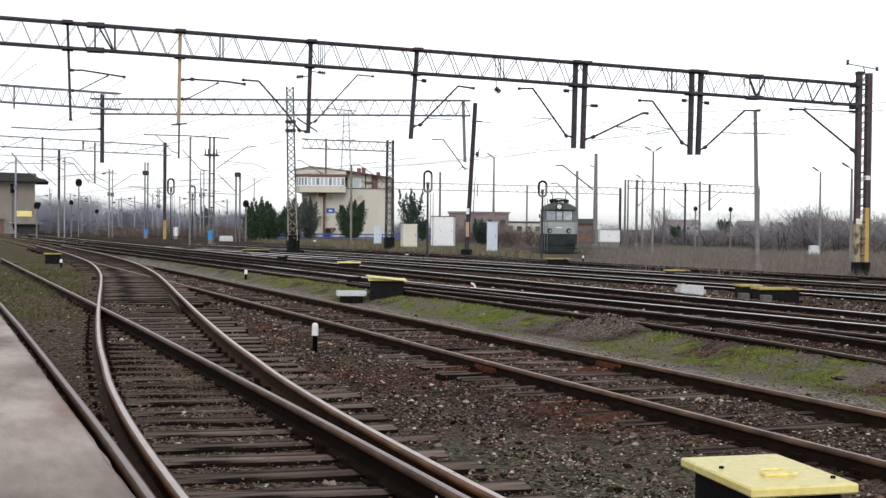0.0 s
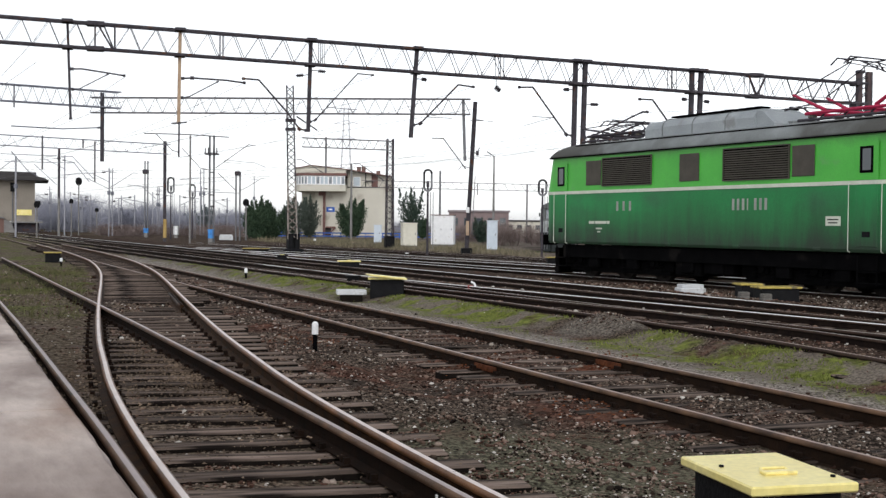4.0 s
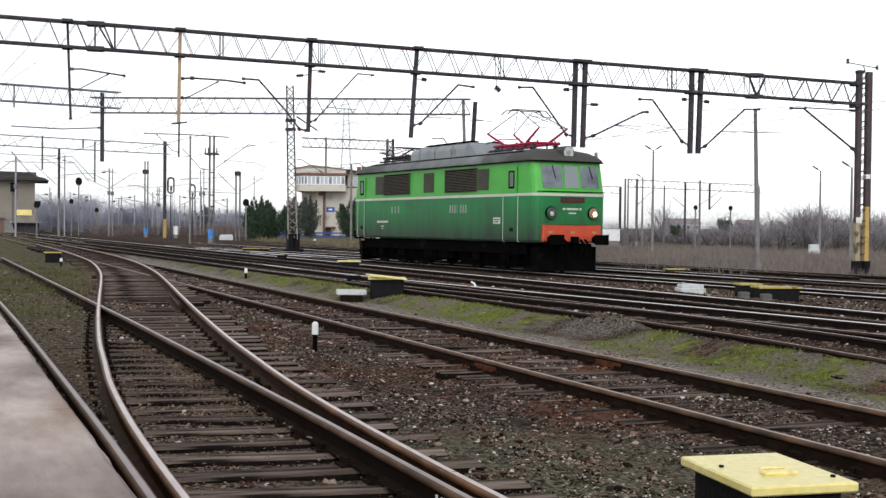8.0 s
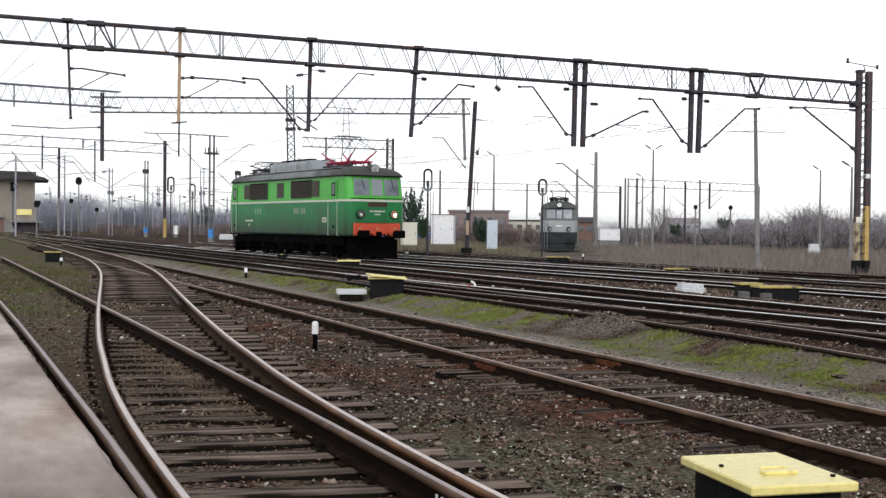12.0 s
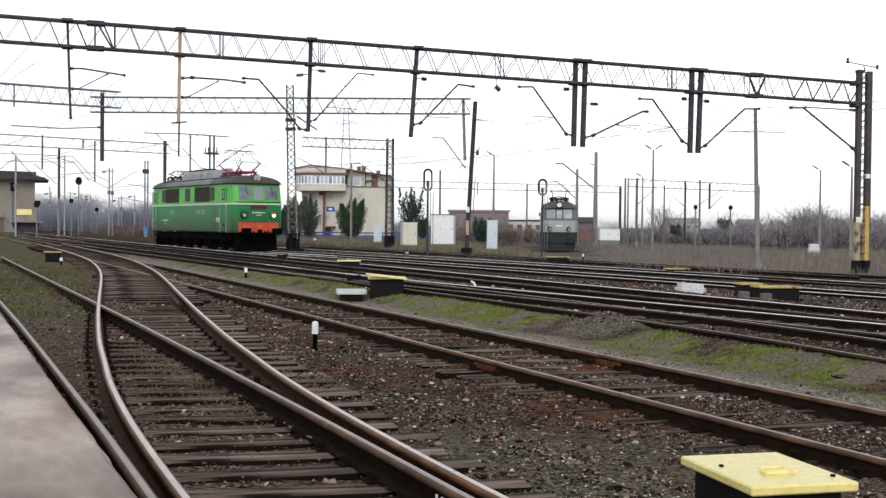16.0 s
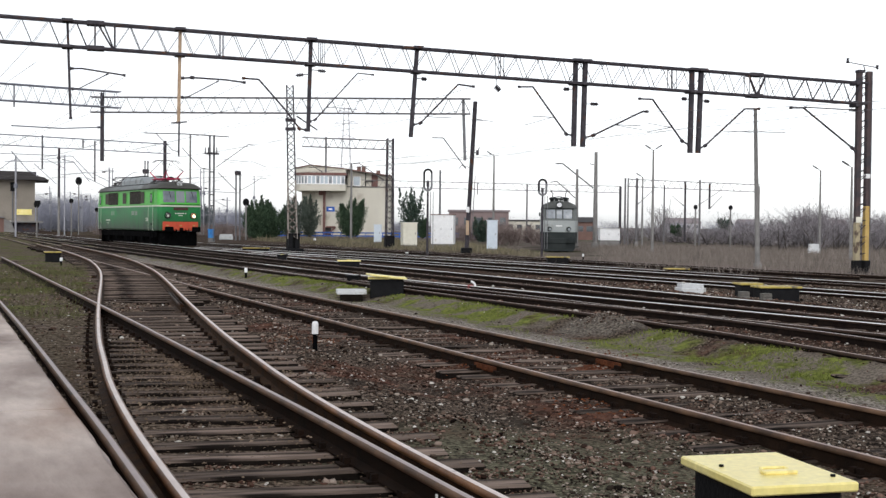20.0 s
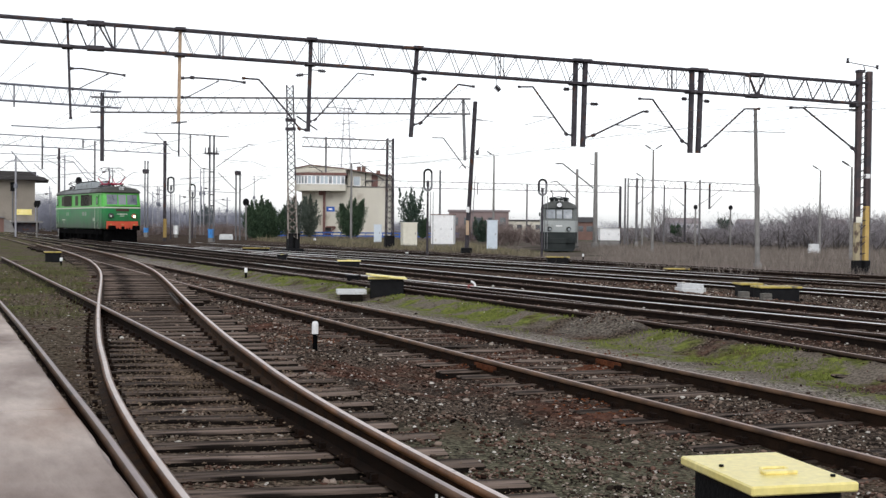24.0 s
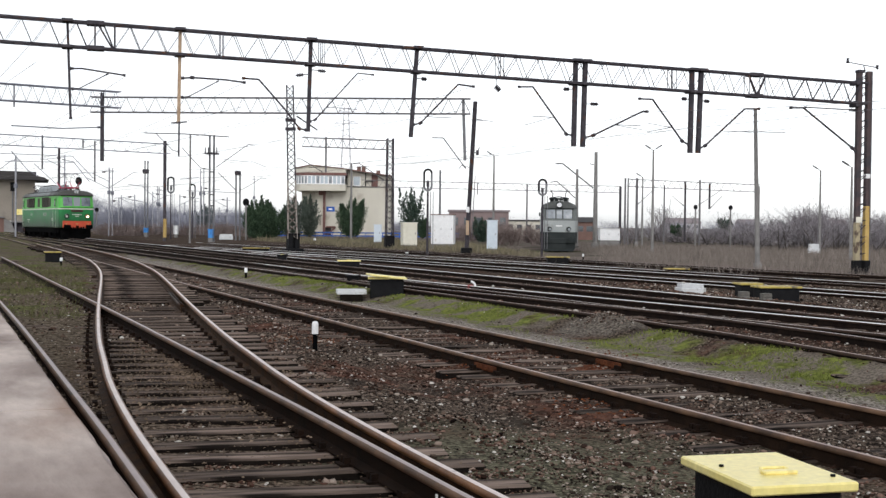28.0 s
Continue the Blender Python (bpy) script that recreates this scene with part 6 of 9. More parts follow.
point_machine(pose(-6.89, 50.74, -0.28, 0, 0, 10), 0.5, 0.5, 0.45, 'small black painted trackside box', 0.0, M_BLACK)
point_machine(pose(-11.79, 74.79, -0.28, 0, 0, 5), 1.7, 0.6, 0.24, 'long low box with a dull yellow lid', 0.0)
point_machine(pose(5.58, 57.76, -0.28, 0, 0, 5), 1.1, 0.6, 0.3, 'low box with a dull yellow lid', 0.0)
point_machine(pose(9.15, 46.36, -0.28, 0, 0, 5), 0.9, 0.6, 0.18, 'low box with a dull yellow lid', 0.0)

def block(x, y, z, w, d, h, turn, mat, label, name="concrete_block"):
    root = thing(name, pose(x, y, z, 0, 0, turn), label, "concrete block", "trackside blocks")
    low = .45 if h == .2 else .62
    # low cover: base near black for the dark underside of the lid
    part("base", boxed(-w / 2 + (.06 if h == .2 else 0), w / 2 - (.06 if h == .2 else 0), -d / 2, d / 2, -.1, h * low, .02), M_SHADED_SIDE if h == .2 else mat, root)
    e = .01 if mat is M_DIRTYBLOCK else (-.03 if h == .2 else .05)
    part("top", boxed(-w / 2 + e, w / 2 - e, -d / 2 + e, d / 2 - e, h * low, h, .012), mat, root)


block(6.56, 31.37, -0.24, 0.7, 0.5, 0.24, 8, M_PALEGREY, 'pale concrete cable block by the track')
block(-2.12, 27.48, -0.22, 0.62, 0.5, 0.2, 8, M_PALEGREY, 'pale grey cable cover by the track')
block(7.03, 27.64, -0.24, 0.24, 0.22, 0.25, 6, M_DIRTYBLOCK, 'rough concrete block under the box')
block(7.35, 26.91, -0.24, 0.24, 0.22, 0.25, 6, M_DIRTYBLOCK, 'rough concrete block under the box')
block(31.28, 100, -0.78, .92, .35, 1.02, 0, M_PALEGREY, 'pale concrete block in the dry grass')


block(-17.58, 96, 0.26, 1.1, .6, .34, 12, M_PALEGREY, 'small pale heap of rubble covered by a sheet', "rubble_cover")


def limit_post(x, y, z, h, r):
    root = thing("limit_post", pose(x, y, z), "dark stub post with a white cap", "marker post", "marker posts")
    part("stub", barred((0, 0, -.1), (0, 0, h * .62), r * .72, 10), M_UNDER, root)
    bm = bmesh.new()
    bar(bm, (0, 0, h * .60), (0, 0, h * .90), r, 12)
    bar(bm, (0, 0, h * .90), (0, 0, h * .97), r, 12, r * .8)
    bar(bm, (0, 0, h * .97), (0, 0, h), r * .8, 12, r * .4)
    part("white_cap", bm, M_WHITE, root, "white painted cap")


limit_post(-1.60, 14.9, -.14, .40, .042)
limit_post(-6.05, 36.4, -.24, .36, .05)
limit_post(-13.09, 40.63, -0.05, 0.3, 0.05)
limit_post(7.39, 62.44, -0.3, 0.36, 0.05)
limit_post(-11.71, 108.17, -0.3, 0.5, 0.12)
limit_post(-2.15, 70.58, -0.3, 0.16, 0.1)


def hose_stand(x, y, z):
    root = thing("bent_marker", pose(x, y, z), "small bent white and red marker by the rails", "marker")
    part("white_bow", pipe([(-.12, 0, .02), (.06, 0, .0), (.10, 0, .16), (.06, 0, .27), (-.02, 0, .31)], .028), M_WHITE, root)
    # red slip, added for the reddish shading inside the bow
    part("red_shading_slip", boxed(-.10, .03, .04, .07, .05, .22, .01), M_RED, root)


hose_stand(0.72, 29.2, -.20)

# ---- cabinets ----
def cabinet(x, y, z, w, d, h, mat, label, turn=0.0, roof=None, doors=1):
    root = thing("relay_cabinet", pose(x, y, z, 0, 0, turn), label, "cabinet", "relay cabinets")
    part("plinth", boxed(-w / 2 + .03, w / 2 - .03, -d / 2 + .03, d / 2 - .03, -.7, .1), M_CONCRETE_POLE, root)
    part("housing", boxed(-w / 2, w / 2, -d / 2, d / 2, .1, h - .06, .01), mat, root)
    part("roof", boxed(-w / 2 - .05, w / 2 + .05, -d / 2 - .05, d / 2 + .05, h - .06, h, .01), roof or mat, root)
    for k in range(doors):
        x0 = -w / 2 + .05 + k * (w - .1) / doors
        x1 = x0 + (w - .1) / doors - .02
        door = part("door", boxed(x0, x1, -d / 2 - .02, -d / 2 - .001, .16, h - .12, .006), mat, root)
        part("handle", boxed(x1 - .09, x1 - .06, -d / 2 - .045, -d / 2 - .02, h * .5, h * .5 + .14), M_STEEL_DARK, door)


cabinet(3.39, 82.0, -0.21, 0.72, 0.5, 2.1, M_PALEBLUE, 'tall pale blue-grey metal cabinet', 0, None, 1)
cabinet(0.01, 94.0, -0.09, 1.77, 1.2, 2.45, M_WHITE, 'white relay hut with a red roof edge', -8, M_BRICK, 2)
cabinet(-2.6, 90.0, -0.14, 1.09, 0.9, 1.83, M_CREAM, 'cream painted metal relay cabinet', 14, None, 1)
cabinet(-5.63, 102.0, -0.09, 0.64, 0.5, 1.6, M_PALEBLUE, 'narrow pale grey metal cabinet', 0, None, 1)
cabinet(16.78, 120.0, 0.04, 2.02, 1.5, 1.3, M_WHITE, 'low white hut beyond the siding', 0, None, 2)
cabinet(-28.85, 128.0, 0.14, 0.44, 0.5, 1.04, M_WHITE, 'small white trackside board', 0, None, 1)
cabinet(-20.49, 104.5, 0.07, 0.4, 0.5, 0.89, M_SKYBLUE, 'bright blue trackside cabinet under a mast', 0, None, 1)
cabinet(-32.84, 131.0, 0.27, 0.44, 0.5, 0.62, M_SKYBLUE, 'bright blue trackside cabinet under a mast', 0, None, 1)


# ---- parked locomotive ----
M_PGREY = surf("pale_grey_loco_paint", (.23, .25, .25), (.33, .35, .34), 1.0, .5, 0, .05, 30, spots=(.22, .23, .22), spot_amount=.42)
M_PDARK = surf("dark_grey_loco_paint", (.020, .024, .024), (.040, .045, .045), 1.0, .7, 0, .05, 30, spec=.1)
M_PROOF = surf("dull_grey_roof", (.050, .054, .050), (.085, .09, .085), 1.0, .7, 0, .05, 30)
M_PGREEN = surf("grey_green_loco_paint", (.070, .080, .076), (.11, .122, .117), 1.0, .5, 0, .05, 30)


def build_parked():
    root = thing("parked_locomotive", pose(9.25, 94.6, -.60, 0, 0, 175.5), "grey electric locomotive standing on a siding", "locomotive")

    def shell(name, levels, mat, label, taper=.62):
        """Body ring by ring: height, front, half width of the nose, half width of the sides."""
        bm = bmesh.new()
        rings = []
        for z, front, nose, side in levels:
            rings.append([bm.verts.new((x, y, z)) for x, y in ((-nose, front), (nose, front), (side, front - taper), (side, -15.2), (-side, -15.2), (-side, front - taper))])
        for a, b in zip(rings, rings[1:]):
            for k in range(6):
                bm.faces.new((a[k], a[(k + 1) % 6], b[(k + 1) % 6], b[k]))
        bm.faces.new(rings[0][::-1])
        bm.faces.new(rings[-1])
        bmesh.ops.recalc_face_normals(bm, faces=bm.faces)
        return part(name, bm, mat, root, label)

    shell("skirt", [(.78, .02, 1.27, 1.46), (1.638, .02, 1.27, 1.46)], M_PDARK, "blackish lower front")
    shell("lower_body", [(1.64, .03, 1.28, 1.48), (2.56, -.02, 1.28, 1.48)], M_PGREY, "pale grey band")
    shell("upper_body", [(2.562, -.03, 1.275, 1.475), (3.56, -.34, 1.22, 1.42)], M_PGREEN, "dark grey-green cab front")
    shell("roof", [(3.562, -.24, 1.26, 1.46), (3.66, -.26, 1.24, 1.44), (3.86, -.36, 1.02, 1.24), (4.03, -.50, .70, .92), (4.13, -.66, .34, .50)], M_PROOF, "dark rounded roof")
    for x0, x1 in ((-1.03, -.33), (-.24, .22), (.31, 1.03)):
        bm = bmesh.new()
        prism(bm, [(-.075, 2.72), (-.285, 3.42), (-.255, 3.43), (-.045, 2.73)], "x", x0, x1)
        pane = part("windscreen", bm, M_DARKPANE, root)
        for a, b in ((x0 - .05, x0 - .002), (x1 + .002, x1 + .05)):
            bm = bmesh.new()
            prism(bm, [(-.075, 2.70), (-.29, 3.45), (-.245, 3.46), (-.03, 2.71)], "x", a, b)
            part("window_frame", bm, M_PDARK, pane)
    part("rain_strip", boxed(-1.22, 1.22, -.33, -.20, 3.50, 3.555), M_PDARK, root)
    for x in (-.76, .76):
        bm = bmesh.new()
        disc(bm, (x, .06, 1.88), (0, 1, 0), .20, .12, 16)
        lamp = part("headlamp", bm, M_PDARK, root)
        bm = bmesh.new()
        disc(bm, (x - .05, .13, 1.86), (0, 1, 0), .11, .03, 16)
        part("lens", bm, M_CABGLASS, lamp)
        bm = bmesh.new()
        disc(bm, (x * 1.2, .35, 1.05), (0, 1, 0), .13, .5, 10)
        disc(bm, (x * 1.2, .62, 1.05), (0, 1, 0), .24, .05, 14)
        part("buffer", bm, M_PDARK, root)
    bm = bmesh.new()
    disc(bm, (0, -.25, 3.81), (0, 1, 0), .27, .5, 18)
    lamp = part("roof_lamp", bm, M_PDARK, root)
    bm = bmesh.new()
    disc(bm, (0, .01, 3.81), (0, 1, 0), .19, .03, 16)
    part("lens", bm, M_REFLECTOR, lamp)
    part("buffer_beam", boxed(-1.27, 1.27, -.1, .12, .72, 1.16, .03), M_PDARK, root)
    bm = bmesh.new()
    prism(bm, [(-1.12, .12), (1.12, .12), (1.30, .40), (1.30, .78), (-1.30, .78), (-1.30, .40)], "y", -.3, .06)
    part("plough", bm, M_PDARK, root)
    for y in (-2.0, -4.2, -11.0, -13.2):
        for x in (-.72, .72):
            bm = bmesh.new()
            disc(bm, (x, y, .61), (1, 0, 0), .61, .12, 20)
            part("wheel", bm, M_UNDER, root)
    part("bogie", boxed(-1.2, 1.2, -5.3, -.8, .35, .94), M_UNDER, root)
    part("bogie", boxed(-1.2, 1.2, -14.2, -9.8, .35, .94), M_UNDER, root)
    for x, y in ((-.52, -1.3), (-.15, -1.2), (.32, -1.2), (.6, -1.5), (-.66, -1.7), (.1, -2.4), (-.5, -2.7), (.55, -2.8)):
        bm = bmesh.new()
        for k in range(4):
            disc(bm, (x, y, 4.06 + k * .09), (0, 0, 1), .17 - .02 * (k % 2), .055, 10)
        bar(bm, (x, y, 3.9), (x, y, 4.42), .05, 6)
        part("roof_insulator", bm, M_PDARK, root)
    part("roof_cable", pipe([(-.75, -1.5, 4.38), (0, -1.4, 4.50), (.75, -1.5, 4.40)], .04), M_PDARK, root)
    part("roof_frame", boxed(-.8, .8, -3.2, -1.1, 4.30, 4.40, .03), M_PDARK, root)
    part("pantograph", pipe([(-.55, -2.2, 4.4), (-.5, -1.2, 4.75), (-.7, -2.2, 4.98), (.7, -2.2, 4.98), (.5, -1.2, 4.75), (.55, -2.2, 4.4)], .035), M_PDARK, root)
    part("number_bar", boxed(-.25, .25, .015, .03, 2.10, 2.17), M_WHITE, root)
    part("step", boxed(-1.55, -1.2, .0, .25, .45, .5), M_PDARK, root)
    part("mirror", boxed(1.50, 1.62, -.75, -.5, 2.9, 3.2), M_PDARK, root)


build_parked()


# ---- signal control building ----
M_BROWNPAINT = surf("dark_red_brown_paint", (0.12, 0.060, 0.052), (0.20, 0.105, 0.090), 1.5, 0.8, 0.0, 0.1, 20)


def bay_outline(grow):
    """Plan of the rounded glazed bay, from its right front corner round to the back."""
    g = grow
    curve = [(-17.0 - (1.65 + g) * math.sin(k * math.pi / 12), -.35 - (1.65 + g) * math.cos(k * math.pi / 12)) for k in range(7)]
    return [(-12.25 + g, 6.0), (-12.25 + g, -2.0 - g)] + curve + [(-18.65 - g, 6.0)]


def build_control_building():
    root = thing("control_building", pose(0, 150, 0), "cream rendered signal control building with a rounded glazed upper room", "building")
    part("wall", boxed(-15.5, -6.92, 0, 14, -.6, 6.2), M_PLASTER, root)
    part("wall", boxed(-16.25, -15.502, .25, 14, -.6, 5.66), M_PLASTER, root)
    part("wall", boxed(-18.3, -16.252, 3.0, 14, -.6, 5.66), M_PLASTER, root, "recessed wall under the bay")
    part("parapet", boxed(-15.0, -6.85, -.08, .3, 6.2, 6.3), M_DARKROOF, root)
    pillar = part("pillar", boxed(-15.2, -14.9, -.5, -.2, -.4, 5.66), M_BROWNPAINT, root, "brown painted pillar")
    part("pillar_head", boxed(-15.75, -14.85, -.55, -.15, 5.15, 5.665, .05), M_BROWNPAINT, pillar)
    # rounded bay
    bm = bmesh.new()
    prism(bm, bay_outline(0.0), "z", 5.67, 6.46)
    room = part("control_room", bm, M_PLASTER, root, "cantilevered rounded control room")
    bm = bmesh.new()
    prism(bm, bay_outline(-.25), "z", 6.462, 7.60)
    part("inner_wall", bm, M_GLASS, room)
    bm = bmesh.new()
    prism(bm, bay_outline(.10), "z", 7.602, 7.93)
    part("fascia", bm, M_BROWNPAINT, room, "dark reddish fascia")
    bm = bmesh.new()
    prism(bm, bay_outline(.0), "z", 7.932, 8.36)
    part("lintel", bm, M_PLASTER, room)
    face = bay_outline(-.06)[1:9]
    runs = [(face[0], face[1], 9)] + [(face[k], face[k + 1], 1) for k in range(1, 7)]
    for p, q, n in runs:
        for k in range(n):
            a = Vector((*p, 0)) + (Vector((*q, 0)) - Vector((*p, 0))) * (k / n)
            b = Vector((*p, 0)) + (Vector((*q, 0)) - Vector((*p, 0))) * ((k + 1) / n)
            m = Matrix.LocRotScale((a + b) / 2, Euler((0, 0, math.atan2((a - b).y, (a - b).x))), None)
            w = (b - a).length / 2
            bm = bmesh.new()
            for x0, x1, z0, z1 in ((-w, w, 6.47, 6.58), (-w, w, 7.48, 7.59), (-w, -w + .07, 6.58, 7.48), (w - .07, w, 6.58, 7.48)):
                box(bm, x0, x1, -.06, .06, z0, z1)
            win = part("window", bm, M_WHITE, room, at=m)
            part("pane", boxed(-w + .07, w - .07, -.015, .015, 6.58, 7.48), M_PALEGLASS if k % 3 else M_DARKPANE, win)
    # sloping roof with its thin reddish edge
    edge = [(-18.7, 8.50), (-16.7, 8.90), (-12.2, 8.42), (-6.75, 7.62)]
    bm = bmesh.new()
    prism(bm, [(x, z + .11) for x, z in edge] + [(x, z) for x, z in edge[::-1]], "y", -.6, 12)
    part("roof", bm, M_BROWNPAINT, root, "thin reddish roof edge")
    bm = bmesh.new()
    prism(bm, [(x, z - .003) for x, z in edge[:3]] + [(-12.2, 8.362), (-18.7, 8.362)], "y", -.4, 11.9)
    part("gable", bm, M_PLASTER, root)
    bm = bmesh.new()
    prism(bm, [(-12.19, 6.202), (-12.19, 8.41), (-6.8, 7.62), (-6.8, 6.202)], "y", .5, 11.9)
    up = part("upper_wall", bm, M_PLASTER, root)
    win = part("window", boxed(-11.5, -10.55, .42, .498, 6.35, 7.6), M_WHITE, up)
    part("pane", boxed(-11.4, -10.65, .40, .418, 6.45, 7.5), M_PALEGLASS, win)
    part("brick_panel", boxed(-9.15, -8.35, .40, .498, 6.31, 7.85), M_BROWNPAINT, up, "red-brown panel")
    part("downpipe", barred((-9.9, .42, 6.3), (-9.9, .42, 8.05), .07, 6), M_DARKROOF, up)
    part("ledge", boxed(-9.9, -8.9, .2, .49, 6.95, 7.05), M_DARKROOF, up)
    for x, z, h in ((-11.2, 8.2, .75), (-10.6, 8.1, .95), (-8.7, 7.9, .6)):
        part("chimney", boxed(x, x + .5, 3, 3.5, z, z + h), M_BRICK, root)
    part("doorway", boxed(-15.1, -14.2, -.05, -.002, -.4, 1.1), M_DARKROOF, root)
    brace = part("stair_brace", pipe([(-14.8, -.3, 1.15), (-13.6, -.3, 1.1), (-14.65, -.3, .2)], .1), M_BROWNPAINT, root, "brown bracket beside the door")
    part("brace_shelf", boxed(-14.8, -13.6, -.35, -.002, 1.16, 1.26), M_BROWNPAINT, brace)
    part("blue_sign", boxed(-14.8, -13.75, -.05, -.002, 3.1, 3.72), M_BLUE, root, "blue name sign")
    part("sign_bar", boxed(-14.5, -14.05, -.065, -.052, 3.32, 3.5), M_WHITE, root)
    for k in range(5):
        part("railing", barred((-16.2 + k * .18, -.3, 1.4), (-16.2 + k * .18, -.3, 2.6), .035, 5), M_DARKROOF, root)


build_control_building()


def build_signal_box():
    root = thing("track_cabin", pose(-64.9, 171.7, -1.04, 0, 0, 19) @ Matrix.Scale(1.7, 4), "cream trackside cabin under a dark overhanging roof", "building")
    part("wall", boxed(-4.0, 3.2, -2.0, 4, 1.52, 4.95), M_DRABWALL, root)
    # dark block stands for the shade in the porch below the canopy
    part("base", boxed(-4.0, 3.55, -1.9, 4, -.5, 1.38), M_STEEL_DARK, root, "dark base in place of the shaded porch")
    bm = bmesh.new()
    prism(bm, [(-5, -.5), (.75, -.5), (.75, 1.70), (-5, 2.75)], "y", -2.6, -2.02)
    part("brick_base", bm, M_BRICK, root, "orange brick side wall")
    bm = bmesh.new()
    prism(bm, [(-5, 2.76), (.80, 1.71), (.80, 1.80), (-5, 2.86)], "y", -2.7, -2.02)
    part("coping", bm, M_STEEL_GREY, root)
    bm = bmesh.new()
    prism(bm, [(.752, -.5), (1.80, -.5), (1.62, .7), (1.30, 1.45), (.752, 1.68)], "y", -2.55, -2.02)
    part("ramp_wall", bm, M_CONCRETE_POLE, root, "pale concrete ramp wall")
    bm = bmesh.new()
    prism(bm, [(-5, 4.95), (4.3, 4.95), (4.0, 5.15), (3.3, 5.3), (3.3, 5.62), (-5, 5.75)], "y", -3.0, 5)
    part("roof", bm, M_DARKROOF, root, "dark overhanging flat roof")
    part("canopy", boxed(1.32, 3.85, -2.5, 4.0, 1.384, 1.516), M_CONCRETE_POLE, root)
    part("window", boxed(-1.0, .0, -2.05, -2.002, 3.9, 4.7), M_GLASS, root)
    part("lamp", boxed(1.25, 1.6, -2.3, -2.06, 4.0, 4.75), M_BLACK, root)
    part("downpipe", barred((1.42, -2.08, 1.2), (1.42, -2.08, 4.0), .05), M_STEEL_GREY, root)
    part("yellow_sign", boxed(1.6, 2.95, -2.07, -2.022, 2.02, 2.5), M_YELLOW, root)
    part("side_lamp", boxed(3.2, 3.65, -1.8, -1.5, 2.9, 3.25), M_BLACK, root)


build_signal_box()


def house(name, x, y, z, w, d, h, roof_h, wall, roof, label, windows=3):
    root = thing(name, pose(x, y, z), label, "building", "distant buildings")
    part("wall", boxed(-w / 2, w / 2, 0, d, -.5, h), wall, root)
    bm = bmesh.new()
    if roof_h > .3:
        prism(bm, [(-.3, h), (d / 2, h + roof_h), (d + .3, h)], "x", -w / 2 - .3, w / 2 + .3)
    else:
        box(bm, -w / 2 - .2, w / 2 + .2, -.2, d + .2, h, h + roof_h + .1)
    part("roof", bm, roof, root)
    for k in range(windows):
        x0 = -w / 2 + w * (k + .5) / windows
        win = part("window", boxed(x0 - .5, x0 + .5, -.05, -.002, h * .50, h * .8), M_STEEL_FAR, root)
        part("pane", boxed(x0 - .4, x0 + .4, -.07, -.052, h * .53, h * .77), M_GLASS, win)


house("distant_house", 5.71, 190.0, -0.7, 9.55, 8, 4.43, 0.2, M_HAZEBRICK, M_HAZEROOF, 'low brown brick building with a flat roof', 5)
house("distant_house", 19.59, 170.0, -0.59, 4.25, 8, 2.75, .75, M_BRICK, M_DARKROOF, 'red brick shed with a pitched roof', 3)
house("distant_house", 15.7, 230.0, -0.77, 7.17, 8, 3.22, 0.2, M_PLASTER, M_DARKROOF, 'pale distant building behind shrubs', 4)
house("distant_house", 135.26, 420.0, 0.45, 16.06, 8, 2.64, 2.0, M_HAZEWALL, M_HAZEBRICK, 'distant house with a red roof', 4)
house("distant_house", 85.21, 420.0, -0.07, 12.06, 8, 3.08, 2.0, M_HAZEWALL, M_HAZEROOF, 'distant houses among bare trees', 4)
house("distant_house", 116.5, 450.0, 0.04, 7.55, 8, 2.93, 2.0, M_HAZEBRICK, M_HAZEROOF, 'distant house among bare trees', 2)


# ---- trees, shrubs and grass ----
def leaf_material(name, c1, c2, contrast=.25, lo=.55, hi=1.5):
    m = surf(name, c1, c2, 1.2, .9, 0, 0, 20, spec=.02, contrast=contrast)
    n, l = m.node_tree.nodes, m.node_tree.links
    g = n.new("ShaderNodeNewGeometry")
    hs = next(k for k in n if k.bl_idname == "ShaderNodeHueSaturation")
    r = n.new("ShaderNodeMapRange")
    r.inputs["To Min"].default_value, r.inputs["To Max"].default_value = lo, hi
    l.new(g.outputs["Random Per Island"], r.inputs["Value"])
    l.new(r.outputs["Result"], hs.inputs["Value"])
    return m


M_CONIFER = leaf_material("dark_conifer_needles", (.034, .058, .038), (.075, .112, .066))
M_PINE = leaf_material("pine_needles", (.036, .056, .046), (.070, .098, .074))
M_PINE_GREY = leaf_material("grey_green_pine_needles", (.062, .078, .066), (.115, .135, .110))
# shrub twigs are paled with a little distance haze in their colour
M_TWIG = leaf_material("bare_twigs", (.165, .152, .160), (.285, .262, .275))
M_TWIG_BROWN = leaf_material("rust_brown_scrub", (.15, .115, .105), (.25, .20, .185))
# far evergreens and woods: bluish distance haze is mixed into the base colour
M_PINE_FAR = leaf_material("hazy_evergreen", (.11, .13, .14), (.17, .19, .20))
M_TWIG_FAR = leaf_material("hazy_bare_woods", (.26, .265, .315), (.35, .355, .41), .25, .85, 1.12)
M_BARK = surf("grey_bark", (.06, .05, .045), (.11, .095, .085), 5, .9, 0, .3, 30)
M_DRYGRASS = leaf_material("dry_grass", (.150, .126, .110), (.25, .215, .190))
M_WEED = leaf_material("withered_weeds", (.056, .058, .024), (.155, .155, .070))
M_VERGE = leaf_material("rough_olive_grass", (.115, .102, .062), (.235, .205, .14))
M_GRASS = leaf_material("short_green_grass", (.095, .115, .026), (.215, .245, .058))


